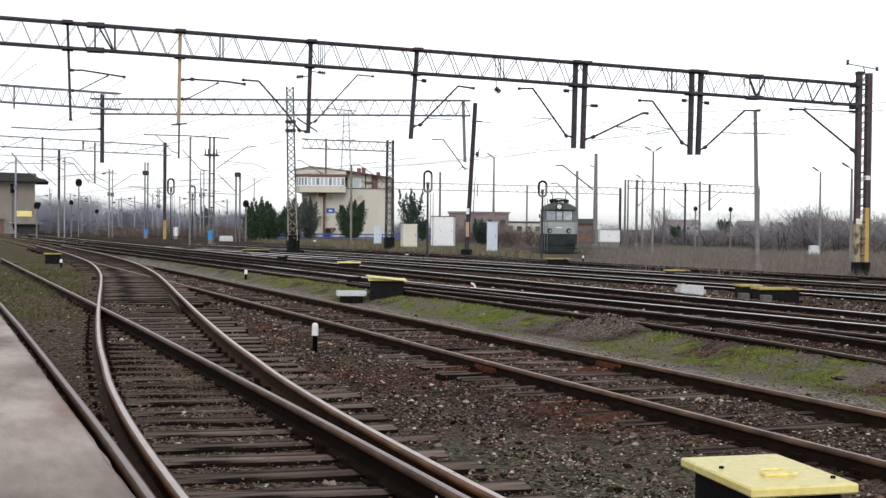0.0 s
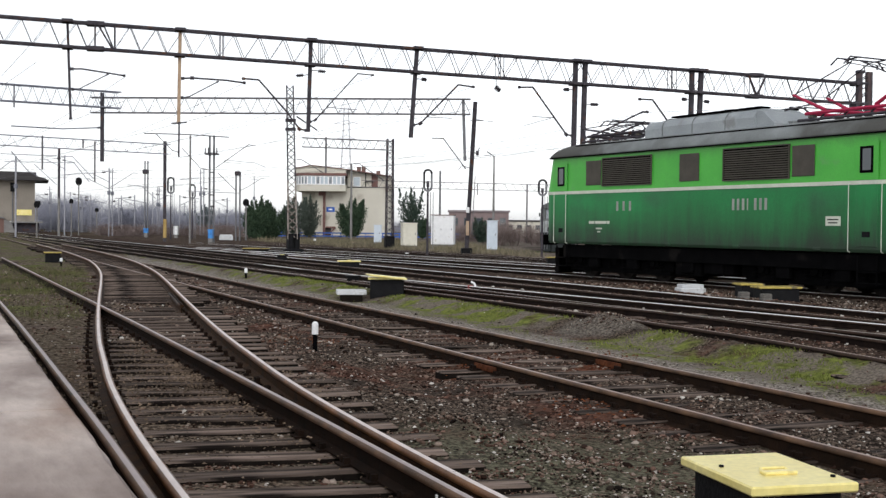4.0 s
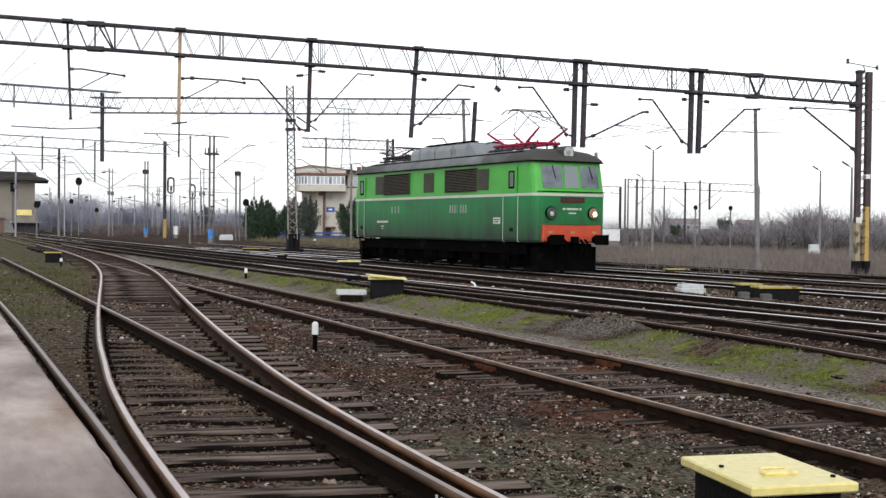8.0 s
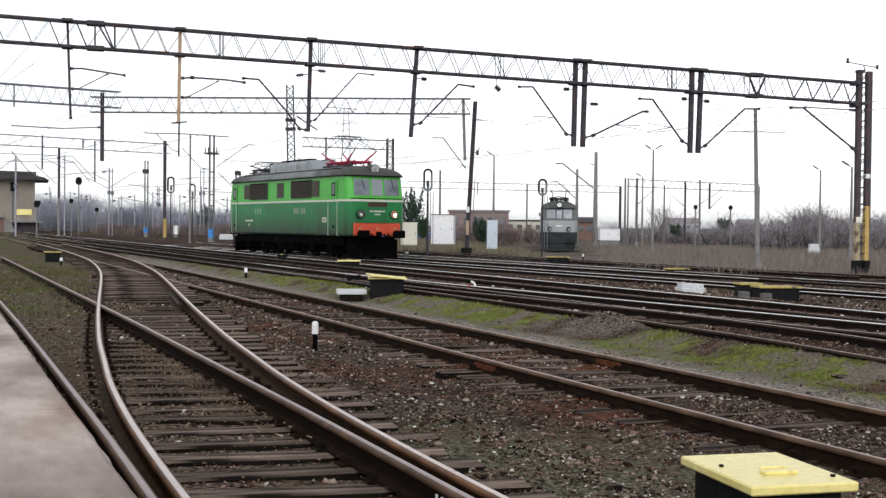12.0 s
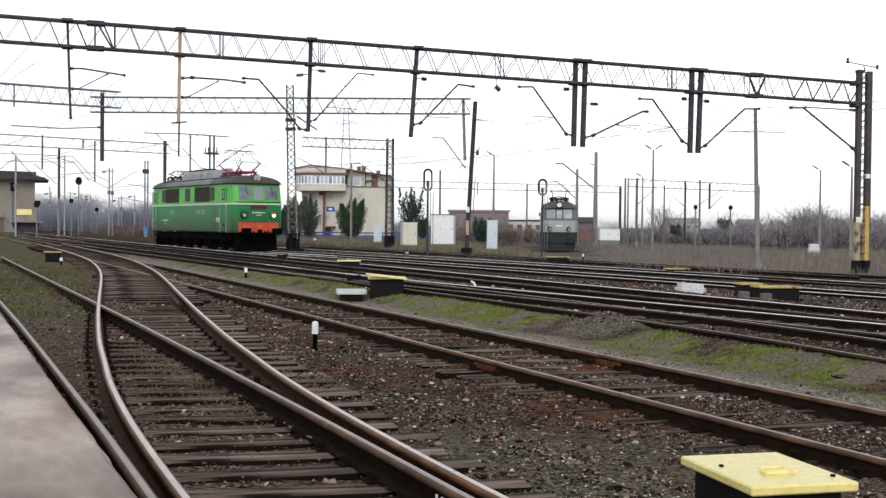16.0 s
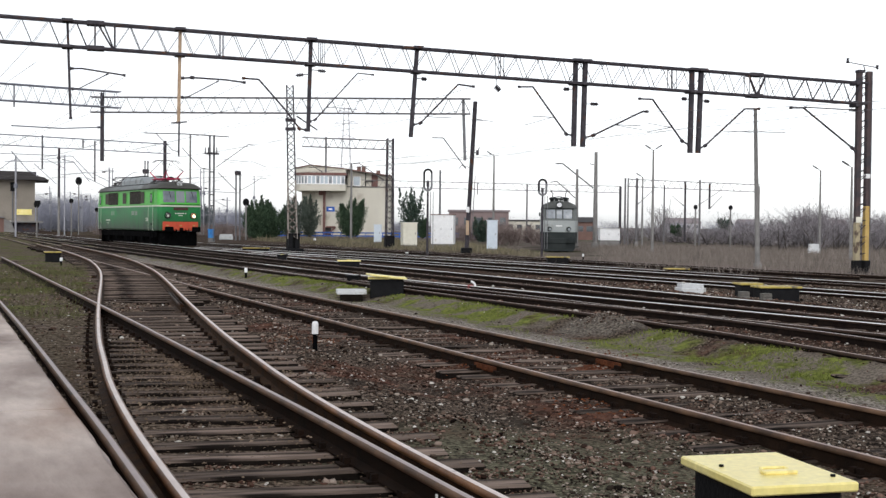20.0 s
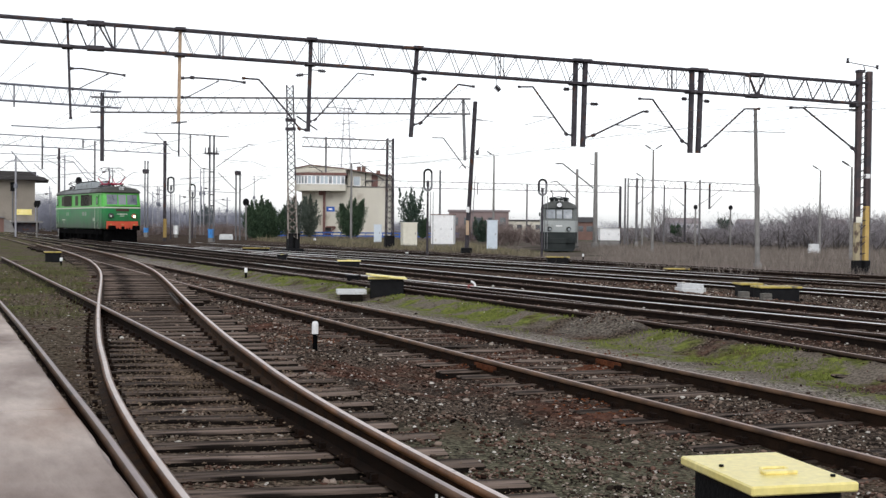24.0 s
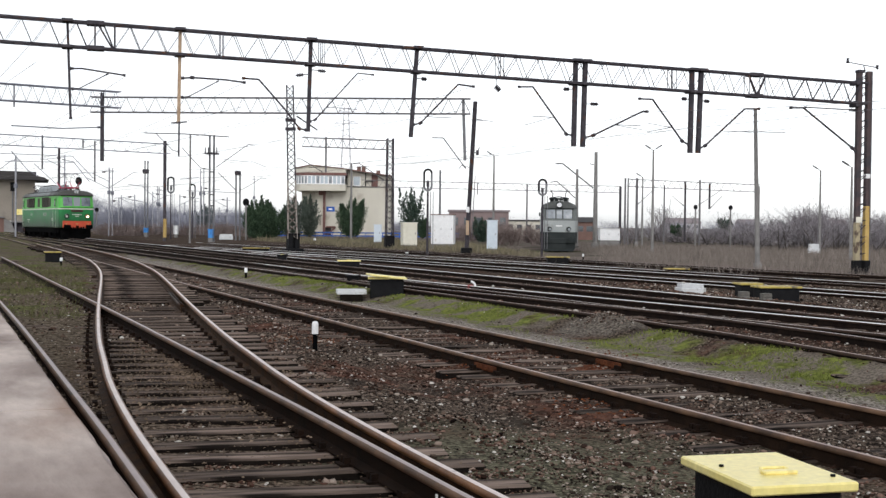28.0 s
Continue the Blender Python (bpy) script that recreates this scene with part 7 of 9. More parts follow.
def strips(name, blades, mat, label="", category="", kind="stuff", parent=None, at=None):
    """Thin tapering slips: foot, tip, width."""
    verts, faces = [], []
    rng = random.Random(len(blades))
    for a, b, w in blades:
        ang = rng.uniform(0, math.pi)
        s = Vector((math.cos(ang), math.sin(ang), 0)) * w
        i = len(verts)
        verts += [tuple(a - s), tuple(a + s), tuple(b)]
        faces.append((i, i + 1, i + 2))
    me = bpy.data.meshes.new(name)
    me.from_pydata(verts, [], faces)
    me.materials.append(mat)
    ob = new(name, me)
    ob.parent = parent
    if at is not None:
        ob.matrix_basis = at
    return tagged(ob, label, category, kind=kind)


def conifer(x, y, z, w, h, seed, label, mat=None, sparse=1.0, lift=.0, bushy=1.0):
    """Several leaning leaders, each clothed in sprays of needles that droop outwards and turn up at the tip."""
    rng = random.Random(seed)
    root = thing("conifer", pose(x, y, z), label, "tree", "evergreen trees")
    part("trunk", barred((0, 0, -1.0), (0, 0, h * .92), .16, 7, .03), M_BARK, root)
    spires = [(0, 0, h)] + [(rng.uniform(-.40, .40) * w, rng.uniform(-.3, .3) * w, rng.uniform(.66, .98) * h) for _ in range(10)]
    blades = []
    for lx, ly, lh in spires:
        n = int(95 * sparse)
        for k in range(n):
            t = lift + (1 - lift) * (k + rng.random()) / n
            core = Vector((lx * (.35 + .65 * t), ly * (.35 + .65 * t), lh * t))
            full = .72 + .28 * step(t, .0, .25) - .97 * step(t, .45, 1.02)
            reach = w * .25 * bushy * full * rng.uniform(.5, 1.15)
            a = rng.uniform(0, 2 * math.pi)
            out = Vector((math.cos(a), math.sin(a), 0))
            tip = core + out * reach + Vector((0, 0, reach * rng.uniform(.2, .9)))
            for _ in range(12):
                u = rng.random() ** .6
                p = core + (tip - core) * u + Vector((rng.gauss(0, .03), rng.gauss(0, .03), rng.gauss(0, .06))) * w * .3
                d = (out * rng.uniform(.0, .45) + Vector((rng.uniform(-.35, .35), rng.uniform(-.35, .35), rng.uniform(.05, .95)))) * rng.uniform(.14, .36) * (.6 + .12 * w)
                blades.append((p, p + d, rng.uniform(.03, .07)))
    strips("crown", blades, mat or M_CONIFER, parent=root)


def bare_tree(x, y, z, w, h, seed, mat, n=70, label="leafless shrub with fine grey twigs"):
    rng = random.Random(seed)
    root = thing("bare_tree", pose(x, y, z), label, "tree", "leafless trees")
    bm = bmesh.new()
    tips = []
    for k in range(5):
        a = rng.uniform(0, 2 * math.pi)
        r = rng.uniform(.15, .5) * w
        top = Vector((math.cos(a) * r, math.sin(a) * r, h * rng.uniform(.55, .8)))
        foot = Vector((rng.uniform(-.15, .15) * w, rng.uniform(-.15, .15) * w, -.3))
        bar(bm, foot, top, .05 + .006 * h, 5, .02)
        tips.append((foot, top))
    part("trunk", bm, M_BARK if mat is M_TWIG else mat, root)
    blades = []
    thick = 1.0 if mat is M_TWIG else (.85 if mat is M_TWIG_BROWN else 1.05)
    for k in range(n if mat is M_TWIG else int(n * (2.0 if mat is M_TWIG_BROWN else 3.2))):
        f, t = rng.choice(tips)
        p = f + (t - f) * rng.uniform(.15, 1)
        a = rng.uniform(0, 2 * math.pi)
        d = Vector((math.cos(a) * rng.uniform(.1, .42) * w, math.sin(a) * rng.uniform(.1, .42) * w, rng.uniform(.1, .42) * h))
        blades.append((p, p + d, rng.uniform(.010, .022) * (1 + h / 12) * thick))
        for _ in range(6):
            q = p + d * rng.uniform(.3, .95)
            e = Vector((rng.uniform(-.11, .11) * w, rng.uniform(-.11, .11) * w, rng.uniform(.03, .16) * h))
            blades.append((q, q + e, rng.uniform(.007, .015) * (1 + h / 12) * thick))
    strips("crown", blades, mat, parent=root)


conifer(-19.59, 124.0, -0.13, 2.98, 3.98, 1, 'broad dark green conifer beyond the tracks', None, 1.1, 0.0, 1.4)
conifer(-18.43, 127.0, -0.16, 3.06, 3.73, 2, 'broad dark green conifer beyond the tracks', None, 1.1, 0.0, 1.4)
conifer(-20.23, 132.0, -0.23, 3.43, 4.75, 9, 'broad dark green conifer beyond the tracks', None, 1.1, 0.0, 1.4)
conifer(-15.6, 139.0, 0.02, 2.6, 4.9, 3, 'feathery grey-green pine beside the building', M_PINE_GREY, 1.0, 0.0, 1.55)
conifer(-10.76, 138.0, 0.06, 4.12, 4.69, 4, 'dense dark green thuja in front of the building', None, 1.4, 0.0)
conifer(-3.05, 112.0, 0.38, 3.0, 4.67, 5, 'loose grey-green pine beside the hut', M_PINE, 0.55, 0.10)
conifer(-2.25, 130.0, 0.09, 1.51, 2.27, 6, 'small dark conifer by the hut', None, 1.0, 0.0)
conifer(-17.0, 135.0, -0.12, 3.3, 4.7, 7, 'feathery grey-green pine beside the building', M_PINE_GREY, 1.0, 0.0, 1.55)
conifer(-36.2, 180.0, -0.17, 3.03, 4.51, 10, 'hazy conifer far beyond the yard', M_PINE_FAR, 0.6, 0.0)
conifer(4.1, 125.0, -0.27, 2.53, 2.6, 8, 'loose dull green pine behind the cabinet', M_PINE, 0.6, 0.0)
conifer(29.72, 150.0, 0.34, 2.16, 1.55, 12, 'low dark evergreen shrub in the field', None, 0.5, 0.0)
conifer(56.98, 240.0, 0.66, 4.05, 3.05, 13, 'dark conifer far beyond the yard', M_PINE, 0.5, 0.0)
conifer(74.12, 260.0, 0.71, 1.9, 2.7, 14, 'dark conifer far beyond the yard', M_PINE, 0.5, 0.0)
bare_tree(51.59, 145.8, -.5, 5.83, 2.68, 100, M_TWIG, 150)
bare_tree(57.68, 155.73, -.5, 4.4, 4.11, 101, M_TWIG, 150)
bare_tree(56.23, 140.69, -.5, 3.34, 2.55, 102, M_TWIG, 150)
bare_tree(39.34, 118.56, -.5, 4.72, 2.86, 103, M_TWIG, 150)
bare_tree(31.17, 116.92, -.5, 5.75, 3.13, 104, M_TWIG, 150)
bare_tree(42.58, 113.78, -.5, 3.42, 2.54, 105, M_TWIG, 150)
bare_tree(39.51, 111.97, -.5, 5.61, 3.53, 106, M_TWIG, 150)
bare_tree(34.44, 116.85, -.5, 5.62, 2.22, 107, M_TWIG, 150)
bare_tree(48.31, 157.88, -.5, 5.03, 4.17, 108, M_TWIG, 150)
bare_tree(46.09, 156.75, -.5, 5.9, 2.82, 109, M_TWIG, 150)
bare_tree(47.66, 121.43, -.5, 3.5, 3.21, 110, M_TWIG, 150)
bare_tree(31.0, 108.58, -.5, 4.81, 3.04, 111, M_TWIG, 150)
bare_tree(37.73, 142.29, -.5, 3.93, 3.28, 112, M_TWIG, 150)
bare_tree(50.17, 131.44, -.5, 4.44, 3.37, 113, M_TWIG, 150)
bare_tree(39.53, 108.14, -.5, 3.07, 2.29, 114, M_TWIG, 150)
bare_tree(56.32, 151.47, -.5, 5.36, 4.08, 115, M_TWIG, 150)
bare_tree(43.36, 136.82, -.5, 3.14, 4.73, 116, M_TWIG, 150)
bare_tree(45.77, 157.53, -.5, 5.27, 3.71, 117, M_TWIG, 150)
bare_tree(62.35, 156.81, -.5, 4.06, 3.61, 118, M_TWIG, 150)
bare_tree(50.16, 147.66, -.5, 5.25, 3.83, 119, M_TWIG, 150)
bare_tree(57.66, 152.28, -.5, 5.84, 4.07, 120, M_TWIG, 150)
bare_tree(34.37, 123.74, -.5, 5.75, 2.74, 121, M_TWIG, 150)
bare_tree(48.81, 155.83, -.5, 3.94, 4.15, 122, M_TWIG, 150)
bare_tree(35.56, 114.76, -.5, 3.45, 4.18, 123, M_TWIG, 150)
bare_tree(58.05, 159.82, -.5, 3.15, 3.92, 124, M_TWIG, 150)
bare_tree(54.51, 134.34, -.5, 3.71, 3.29, 125, M_TWIG, 150)
bare_tree(52.6, 150.45, -.5, 4.27, 3.28, 126, M_TWIG, 150)
bare_tree(42.36, 155.38, -.5, 4.48, 3.95, 127, M_TWIG, 150)
bare_tree(43.15, 112.18, -.5, 5.85, 2.63, 128, M_TWIG, 150)
bare_tree(52.63, 148.34, -.5, 4.3, 3.86, 129, M_TWIG, 150)
bare_tree(43.32, 151.46, -.5, 4.36, 3.47, 130, M_TWIG, 150)
bare_tree(61.92, 151.87, -.5, 4.36, 2.47, 131, M_TWIG, 150)
bare_tree(48.55, 145.12, -.5, 3.87, 3.17, 132, M_TWIG, 150)
bare_tree(36.44, 113.06, -.5, 5.97, 3.78, 133, M_TWIG, 150)
bare_tree(56.07, 139.48, -.5, 4.02, 3.19, 134, M_TWIG, 150)
bare_tree(33.3, 119.98, -.5, 5.6, 2.48, 135, M_TWIG, 150)
bare_tree(46.89, 148.23, -.5, 5.08, 3.66, 136, M_TWIG, 150)
bare_tree(52.79, 146.78, -.5, 5.11, 3.41, 137, M_TWIG, 150)
bare_tree(40.15, 131.71, -.5, 5.07, 3.46, 138, M_TWIG, 150)
bare_tree(48.15, 157.01, -.5, 4.74, 3.97, 139, M_TWIG, 150)
bare_tree(35.98, 135.08, -.5, 5.01, 3.35, 140, M_TWIG, 150)
bare_tree(49.61, 149.92, -.5, 5.39, 2.92, 141, M_TWIG, 150)
bare_tree(44.15, 140.42, -.5, 5.48, 3.63, 142, M_TWIG, 150)
bare_tree(47.64, 151.36, -.5, 5.07, 3.53, 143, M_TWIG, 150)
bare_tree(63.72, 157.61, -.5, 4.59, 3.31, 144, M_TWIG, 150)
bare_tree(43.58, 151.01, -.5, 4.43, 2.36, 145, M_TWIG, 150)
bare_tree(52.57, 144.58, -.5, 3.52, 2.79, 146, M_TWIG, 150)
bare_tree(51.54, 136.95, -.5, 4.26, 2.87, 147, M_TWIG, 150)
bare_tree(52.24, 147.61, -.5, 5.16, 2.95, 148, M_TWIG, 150)
bare_tree(30.58, 113.8, -.5, 4.95, 2.89, 149, M_TWIG, 150)
bare_tree(42.24, 142.73, -.5, 3.13, 3.8, 150, M_TWIG, 150)
bare_tree(39.0, 117.44, -.5, 3.4, 3.51, 151, M_TWIG, 150)
bare_tree(35.64, 114.99, -.5, 3.11, 4.04, 152, M_TWIG, 150)
bare_tree(41.71, 125.92, -.5, 4.77, 2.82, 153, M_TWIG, 150)
bare_tree(46.18, 154.68, -.5, 4.22, 5.07, 154, M_TWIG, 150)
bare_tree(38.82, 127.55, -.5, 5.49, 4.37, 155, M_TWIG, 150)
bare_tree(34.03, 106.98, -.5, 3.28, 3.39, 156, M_TWIG, 150)
bare_tree(42.38, 123.67, -.5, 5.87, 2.86, 157, M_TWIG, 150)
bare_tree(48.89, 128.05, -.5, 4.93, 2.6, 158, M_TWIG, 150)
bare_tree(35.81, 112.82, -.5, 4.69, 3.49, 159, M_TWIG, 150)
bare_tree(49.26, 188.08, -.5, 4.05, 2.06, 200, M_TWIG, 110)
bare_tree(33.05, 130.06, -.5, 4.7, 2.28, 201, M_TWIG, 110)
bare_tree(30.51, 138.44, -.5, 5.67, 1.79, 202, M_TWIG, 110)
bare_tree(29.81, 155.9, -.5, 3.87, 2.29, 203, M_TWIG, 110)
bare_tree(40.31, 152.79, -.5, 5.74, 1.51, 204, M_TWIG, 110)
bare_tree(31.75, 145.59, -.5, 4.49, 1.43, 205, M_TWIG, 110)
bare_tree(29.26, 149.15, -.5, 4.48, 1.41, 206, M_TWIG, 110)
bare_tree(28.6, 158.62, -.5, 4.87, 2.42, 207, M_TWIG, 110)
bare_tree(29.45, 147.59, -.5, 5.48, 1.64, 208, M_TWIG, 110)
bare_tree(23.83, 161.95, -.5, 5.81, 2.23, 209, M_TWIG, 110)
bare_tree(34.82, 144.74, -.5, 3.46, 2.21, 210, M_TWIG, 110)
bare_tree(39.22, 147.59, -.5, 4.42, 1.88, 211, M_TWIG, 110)
bare_tree(37.23, 166.23, -.5, 3.35, 1.76, 212, M_TWIG, 110)
bare_tree(35.23, 148.04, -.5, 4.01, 1.94, 213, M_TWIG, 110)
bare_tree(29.39, 161.79, -.5, 4.08, 2.03, 214, M_TWIG, 110)
bare_tree(39.05, 165.45, -.5, 3.76, 2.63, 215, M_TWIG, 110)
bare_tree(37.19, 184.99, -.5, 4.64, 1.59, 216, M_TWIG, 110)
bare_tree(26.03, 176.7, -.5, 4.73, 2.12, 217, M_TWIG, 110)
bare_tree(38.9, 167.93, -.5, 5.74, 2.1, 218, M_TWIG, 110)
bare_tree(29.55, 153.51, -.5, 3.59, 1.57, 219, M_TWIG, 110)
bare_tree(32.64, 179.8, -.5, 5.51, 2.65, 220, M_TWIG, 110)
bare_tree(35.87, 155.97, -.5, 5.34, 2.26, 221, M_TWIG, 110)
bare_tree(35.5, 138.56, -.5, 4.65, 1.97, 222, M_TWIG, 110)
bare_tree(30.87, 149.84, -.5, 4.76, 2.34, 223, M_TWIG, 110)
bare_tree(32.75, 134.11, -.5, 5.46, 2.18, 224, M_TWIG, 110)
bare_tree(41.05, 169.82, -.5, 5.17, 2.69, 225, M_TWIG, 110)
bare_tree(50.24, 189.9, -.5, 3.15, 1.94, 226, M_TWIG, 110)
bare_tree(35.49, 143.15, -.5, 5.86, 1.81, 227, M_TWIG, 110)
bare_tree(32.05, 138.08, -.5, 5.75, 2.14, 228, M_TWIG, 110)
bare_tree(27.29, 166.64, -.5, 3.48, 2.1, 229, M_TWIG, 110)
bare_tree(29.33, 132.61, -.5, 4.14, 2.27, 230, M_TWIG, 110)
bare_tree(20.6, 133.45, -.5, 5.23, 1.76, 231, M_TWIG, 110)
bare_tree(34.83, 138.06, -.5, 3.94, 2.01, 232, M_TWIG, 110)
bare_tree(34.84, 159.37, -.5, 4.12, 1.5, 233, M_TWIG, 110)
bare_tree(26.17, 171.84, -.5, 4.89, 2.46, 234, M_TWIG, 110)
bare_tree(38.23, 184.63, -.5, 4.86, 2.06, 235, M_TWIG, 110)
bare_tree(28.96, 163.1, -.5, 5.25, 2.29, 236, M_TWIG, 110)
bare_tree(28.76, 138.03, -.5, 4.11, 2.18, 237, M_TWIG, 110)
bare_tree(33.1, 140.76, -.5, 4.97, 1.72, 238, M_TWIG, 110)
bare_tree(26.51, 170.08, -.5, 3.37, 2.52, 239, M_TWIG, 110)
bare_tree(30.39, 167.82, -.5, 5.72, 5.86, 1465, M_TWIG, 90)
bare_tree(33.62, 176.31, -.5, 6.44, 5.48, 1485, M_TWIG, 90)
bare_tree(40.12, 159.7, -.5, 7.39, 4.79, 1612, M_TWIG, 90)
bare_tree(46.38, 150.88, -.5, 7.18, 5.44, 1730, M_TWIG, 90)
bare_tree(50.94, 151.61, -.5, 5.45, 4.92, 1790, M_TWIG, 90)
bare_tree(36.61, 178.56, -.5, 7.04, 4.7, 1515, M_TWIG, 90)
bare_tree(57.89, 156.69, -.5, 5.35, 4.63, 1860, M_TWIG, 90)
bare_tree(62.78, 179.18, -.5, 7.0, 4.97, 1820, M_TWIG, 90)
bare_tree(10.28, 119.41, -.5, 3.21, 1.81, 700, M_TWIG_BROWN, 110, "rust-brown leafless scrub by the buildings")
bare_tree(5.59, 132.44, -.5, 4.16, 2.35, 702, M_TWIG_BROWN, 110, "rust-brown leafless scrub by the buildings")
bare_tree(10.83, 154.64, -.5, 4.2, 2.02, 703, M_TWIG_BROWN, 110, "rust-brown leafless scrub by the buildings")
bare_tree(8.31, 143.41, -.5, 3.98, 1.81, 704, M_TWIG_BROWN, 110, "rust-brown leafless scrub by the buildings")
bare_tree(5.45, 117.14, -.5, 2.9, 2.43, 705, M_TWIG_BROWN, 110, "rust-brown leafless scrub by the buildings")
bare_tree(2.15, 159.13, -.5, 4.02, 1.86, 706, M_TWIG_BROWN, 110, "rust-brown leafless scrub by the buildings")
bare_tree(1.36, 136.92, -.5, 3.74, 1.34, 707, M_TWIG_BROWN, 110, "rust-brown leafless scrub by the buildings")
bare_tree(6.78, 136.68, -.5, 2.81, 2.42, 708, M_TWIG_BROWN, 110, "rust-brown leafless scrub by the buildings")
bare_tree(3.24, 131.86, -.5, 4.26, 2.01, 709, M_TWIG_BROWN, 110, "rust-brown leafless scrub by the buildings")
bare_tree(3.0, 125.47, -.5, 2.82, 2.14, 710, M_TWIG_BROWN, 110, "rust-brown leafless scrub by the buildings")
bare_tree(2.06, 161.0, -.5, 4.38, 2.03, 712, M_TWIG_BROWN, 110, "rust-brown leafless scrub by the buildings")
bare_tree(10.89, 147.71, -.5, 4.39, 1.97, 713, M_TWIG_BROWN, 110, "rust-brown leafless scrub by the buildings")
bare_tree(3.06, 147.43, -.5, 3.85, 2.15, 714, M_TWIG_BROWN, 110, "rust-brown leafless scrub by the buildings")
bare_tree(9.36, 120.65, -.5, 2.55, 2.29, 715, M_TWIG_BROWN, 110, "rust-brown leafless scrub by the buildings")
bare_tree(13.17, 131.31, -.5, 3.44, 2.2, 717, M_TWIG_BROWN, 110, "rust-brown leafless scrub by the buildings")
bare_tree(3.12, 124.75, -.5, 4.38, 1.67, 719, M_TWIG_BROWN, 110, "rust-brown leafless scrub by the buildings")
bare_tree(9.43, 134.82, -.5, 2.51, 1.32, 720, M_TWIG_BROWN, 110, "rust-brown leafless scrub by the buildings")
bare_tree(2.37, 153.3, -.5, 2.59, 1.97, 721, M_TWIG_BROWN, 110, "rust-brown leafless scrub by the buildings")
bare_tree(10.0, 164.45, -.5, 3.2, 1.87, 722, M_TWIG_BROWN, 110, "rust-brown leafless scrub by the buildings")
bare_tree(2.15, 115.77, -.5, 3.48, 1.44, 723, M_TWIG_BROWN, 110, "rust-brown leafless scrub by the buildings")
bare_tree(11.11, 114.85, -.5, 2.6, 2.25, 724, M_TWIG_BROWN, 110, "rust-brown leafless scrub by the buildings")
bare_tree(5.38, 115.19, -.5, 3.31, 2.18, 725, M_TWIG_BROWN, 110, "rust-brown leafless scrub by the buildings")
bare_tree(12.17, 121.51, -.5, 3.3, 1.96, 727, M_TWIG_BROWN, 110, "rust-brown leafless scrub by the buildings")
bare_tree(6.89, 116.47, -.5, 2.72, 2.13, 728, M_TWIG_BROWN, 110, "rust-brown leafless scrub by the buildings")
bare_tree(9.68, 160.83, -.5, 4.21, 1.75, 729, M_TWIG_BROWN, 110, "rust-brown leafless scrub by the buildings")
bare_tree(-36.73, 140.61, -.5, 5.46, 1.59, 800, M_TWIG_BROWN, 130, "low rust-brown leafless scrub beyond the tracks")
bare_tree(-33.75, 153.18, -.5, 6.18, 1.52, 801, M_TWIG_BROWN, 130, "low rust-brown leafless scrub beyond the tracks")
bare_tree(-27.33, 150.77, -.5, 6.48, 1.78, 802, M_TWIG_BROWN, 130, "low rust-brown leafless scrub beyond the tracks")
bare_tree(-37.47, 144.05, -.5, 4.26, 1.82, 803, M_TWIG_BROWN, 130, "low rust-brown leafless scrub beyond the tracks")
bare_tree(-33.29, 168.68, -.5, 4.39, 1.89, 804, M_TWIG_BROWN, 130, "low rust-brown leafless scrub beyond the tracks")
bare_tree(-41.06, 148.57, -.5, 5.29, 2.03, 805, M_TWIG_BROWN, 130, "low rust-brown leafless scrub beyond the tracks")
bare_tree(-32.65, 148.59, -.5, 6.1, 2.14, 806, M_TWIG_BROWN, 130, "low rust-brown leafless scrub beyond the tracks")
bare_tree(-41.19, 146.99, -.5, 5.12, 1.81, 807, M_TWIG_BROWN, 130, "low rust-brown leafless scrub beyond the tracks")
bare_tree(-42.46, 154.72, -.5, 6.26, 1.78, 808, M_TWIG_BROWN, 130, "low rust-brown leafless scrub beyond the tracks")
bare_tree(-38.06, 171.36, -.5, 6.28, 1.43, 809, M_TWIG_BROWN, 130, "low rust-brown leafless scrub beyond the tracks")
bare_tree(-34.2, 155.48, -.5, 5.97, 1.31, 810, M_TWIG_BROWN, 130, "low rust-brown leafless scrub beyond the tracks")
bare_tree(-29.2, 165.48, -.5, 4.8, 1.47, 811, M_TWIG_BROWN, 130, "low rust-brown leafless scrub beyond the tracks")
bare_tree(-29.58, 153.38, -.5, 4.2, 2.11, 812, M_TWIG_BROWN, 130, "low rust-brown leafless scrub beyond the tracks")
bare_tree(-39.74, 149.19, -.5, 4.86, 1.41, 813, M_TWIG_BROWN, 130, "low rust-brown leafless scrub beyond the tracks")
bare_tree(-46.43, 166.73, -.5, 4.08, 1.47, 814, M_TWIG_BROWN, 130, "low rust-brown leafless scrub beyond the tracks")
bare_tree(-40.47, 144.55, -.5, 6.58, 1.74, 815, M_TWIG_BROWN, 130, "low rust-brown leafless scrub beyond the tracks")
bare_tree(-28.59, 161.42, -.5, 5.29, 2.02, 816, M_TWIG_BROWN, 130, "low rust-brown leafless scrub beyond the tracks")
bare_tree(-37.02, 151.56, -.5, 5.75, 2.16, 817, M_TWIG_BROWN, 130, "low rust-brown leafless scrub beyond the tracks")
bare_tree(-31.62, 165.44, -.5, 5.59, 2.16, 818, M_TWIG_BROWN, 130, "low rust-brown leafless scrub beyond the tracks")
bare_tree(-43.87, 164.83, -.5, 6.82, 1.63, 819, M_TWIG_BROWN, 130, "low rust-brown leafless scrub beyond the tracks")
bare_tree(-28.08, 144.14, -.5, 6.74, 1.91, 820, M_TWIG_BROWN, 130, "low rust-brown leafless scrub beyond the tracks")
bare_tree(-36.16, 155.2, -.5, 6.3, 1.7, 821, M_TWIG_BROWN, 130, "low rust-brown leafless scrub beyond the tracks")
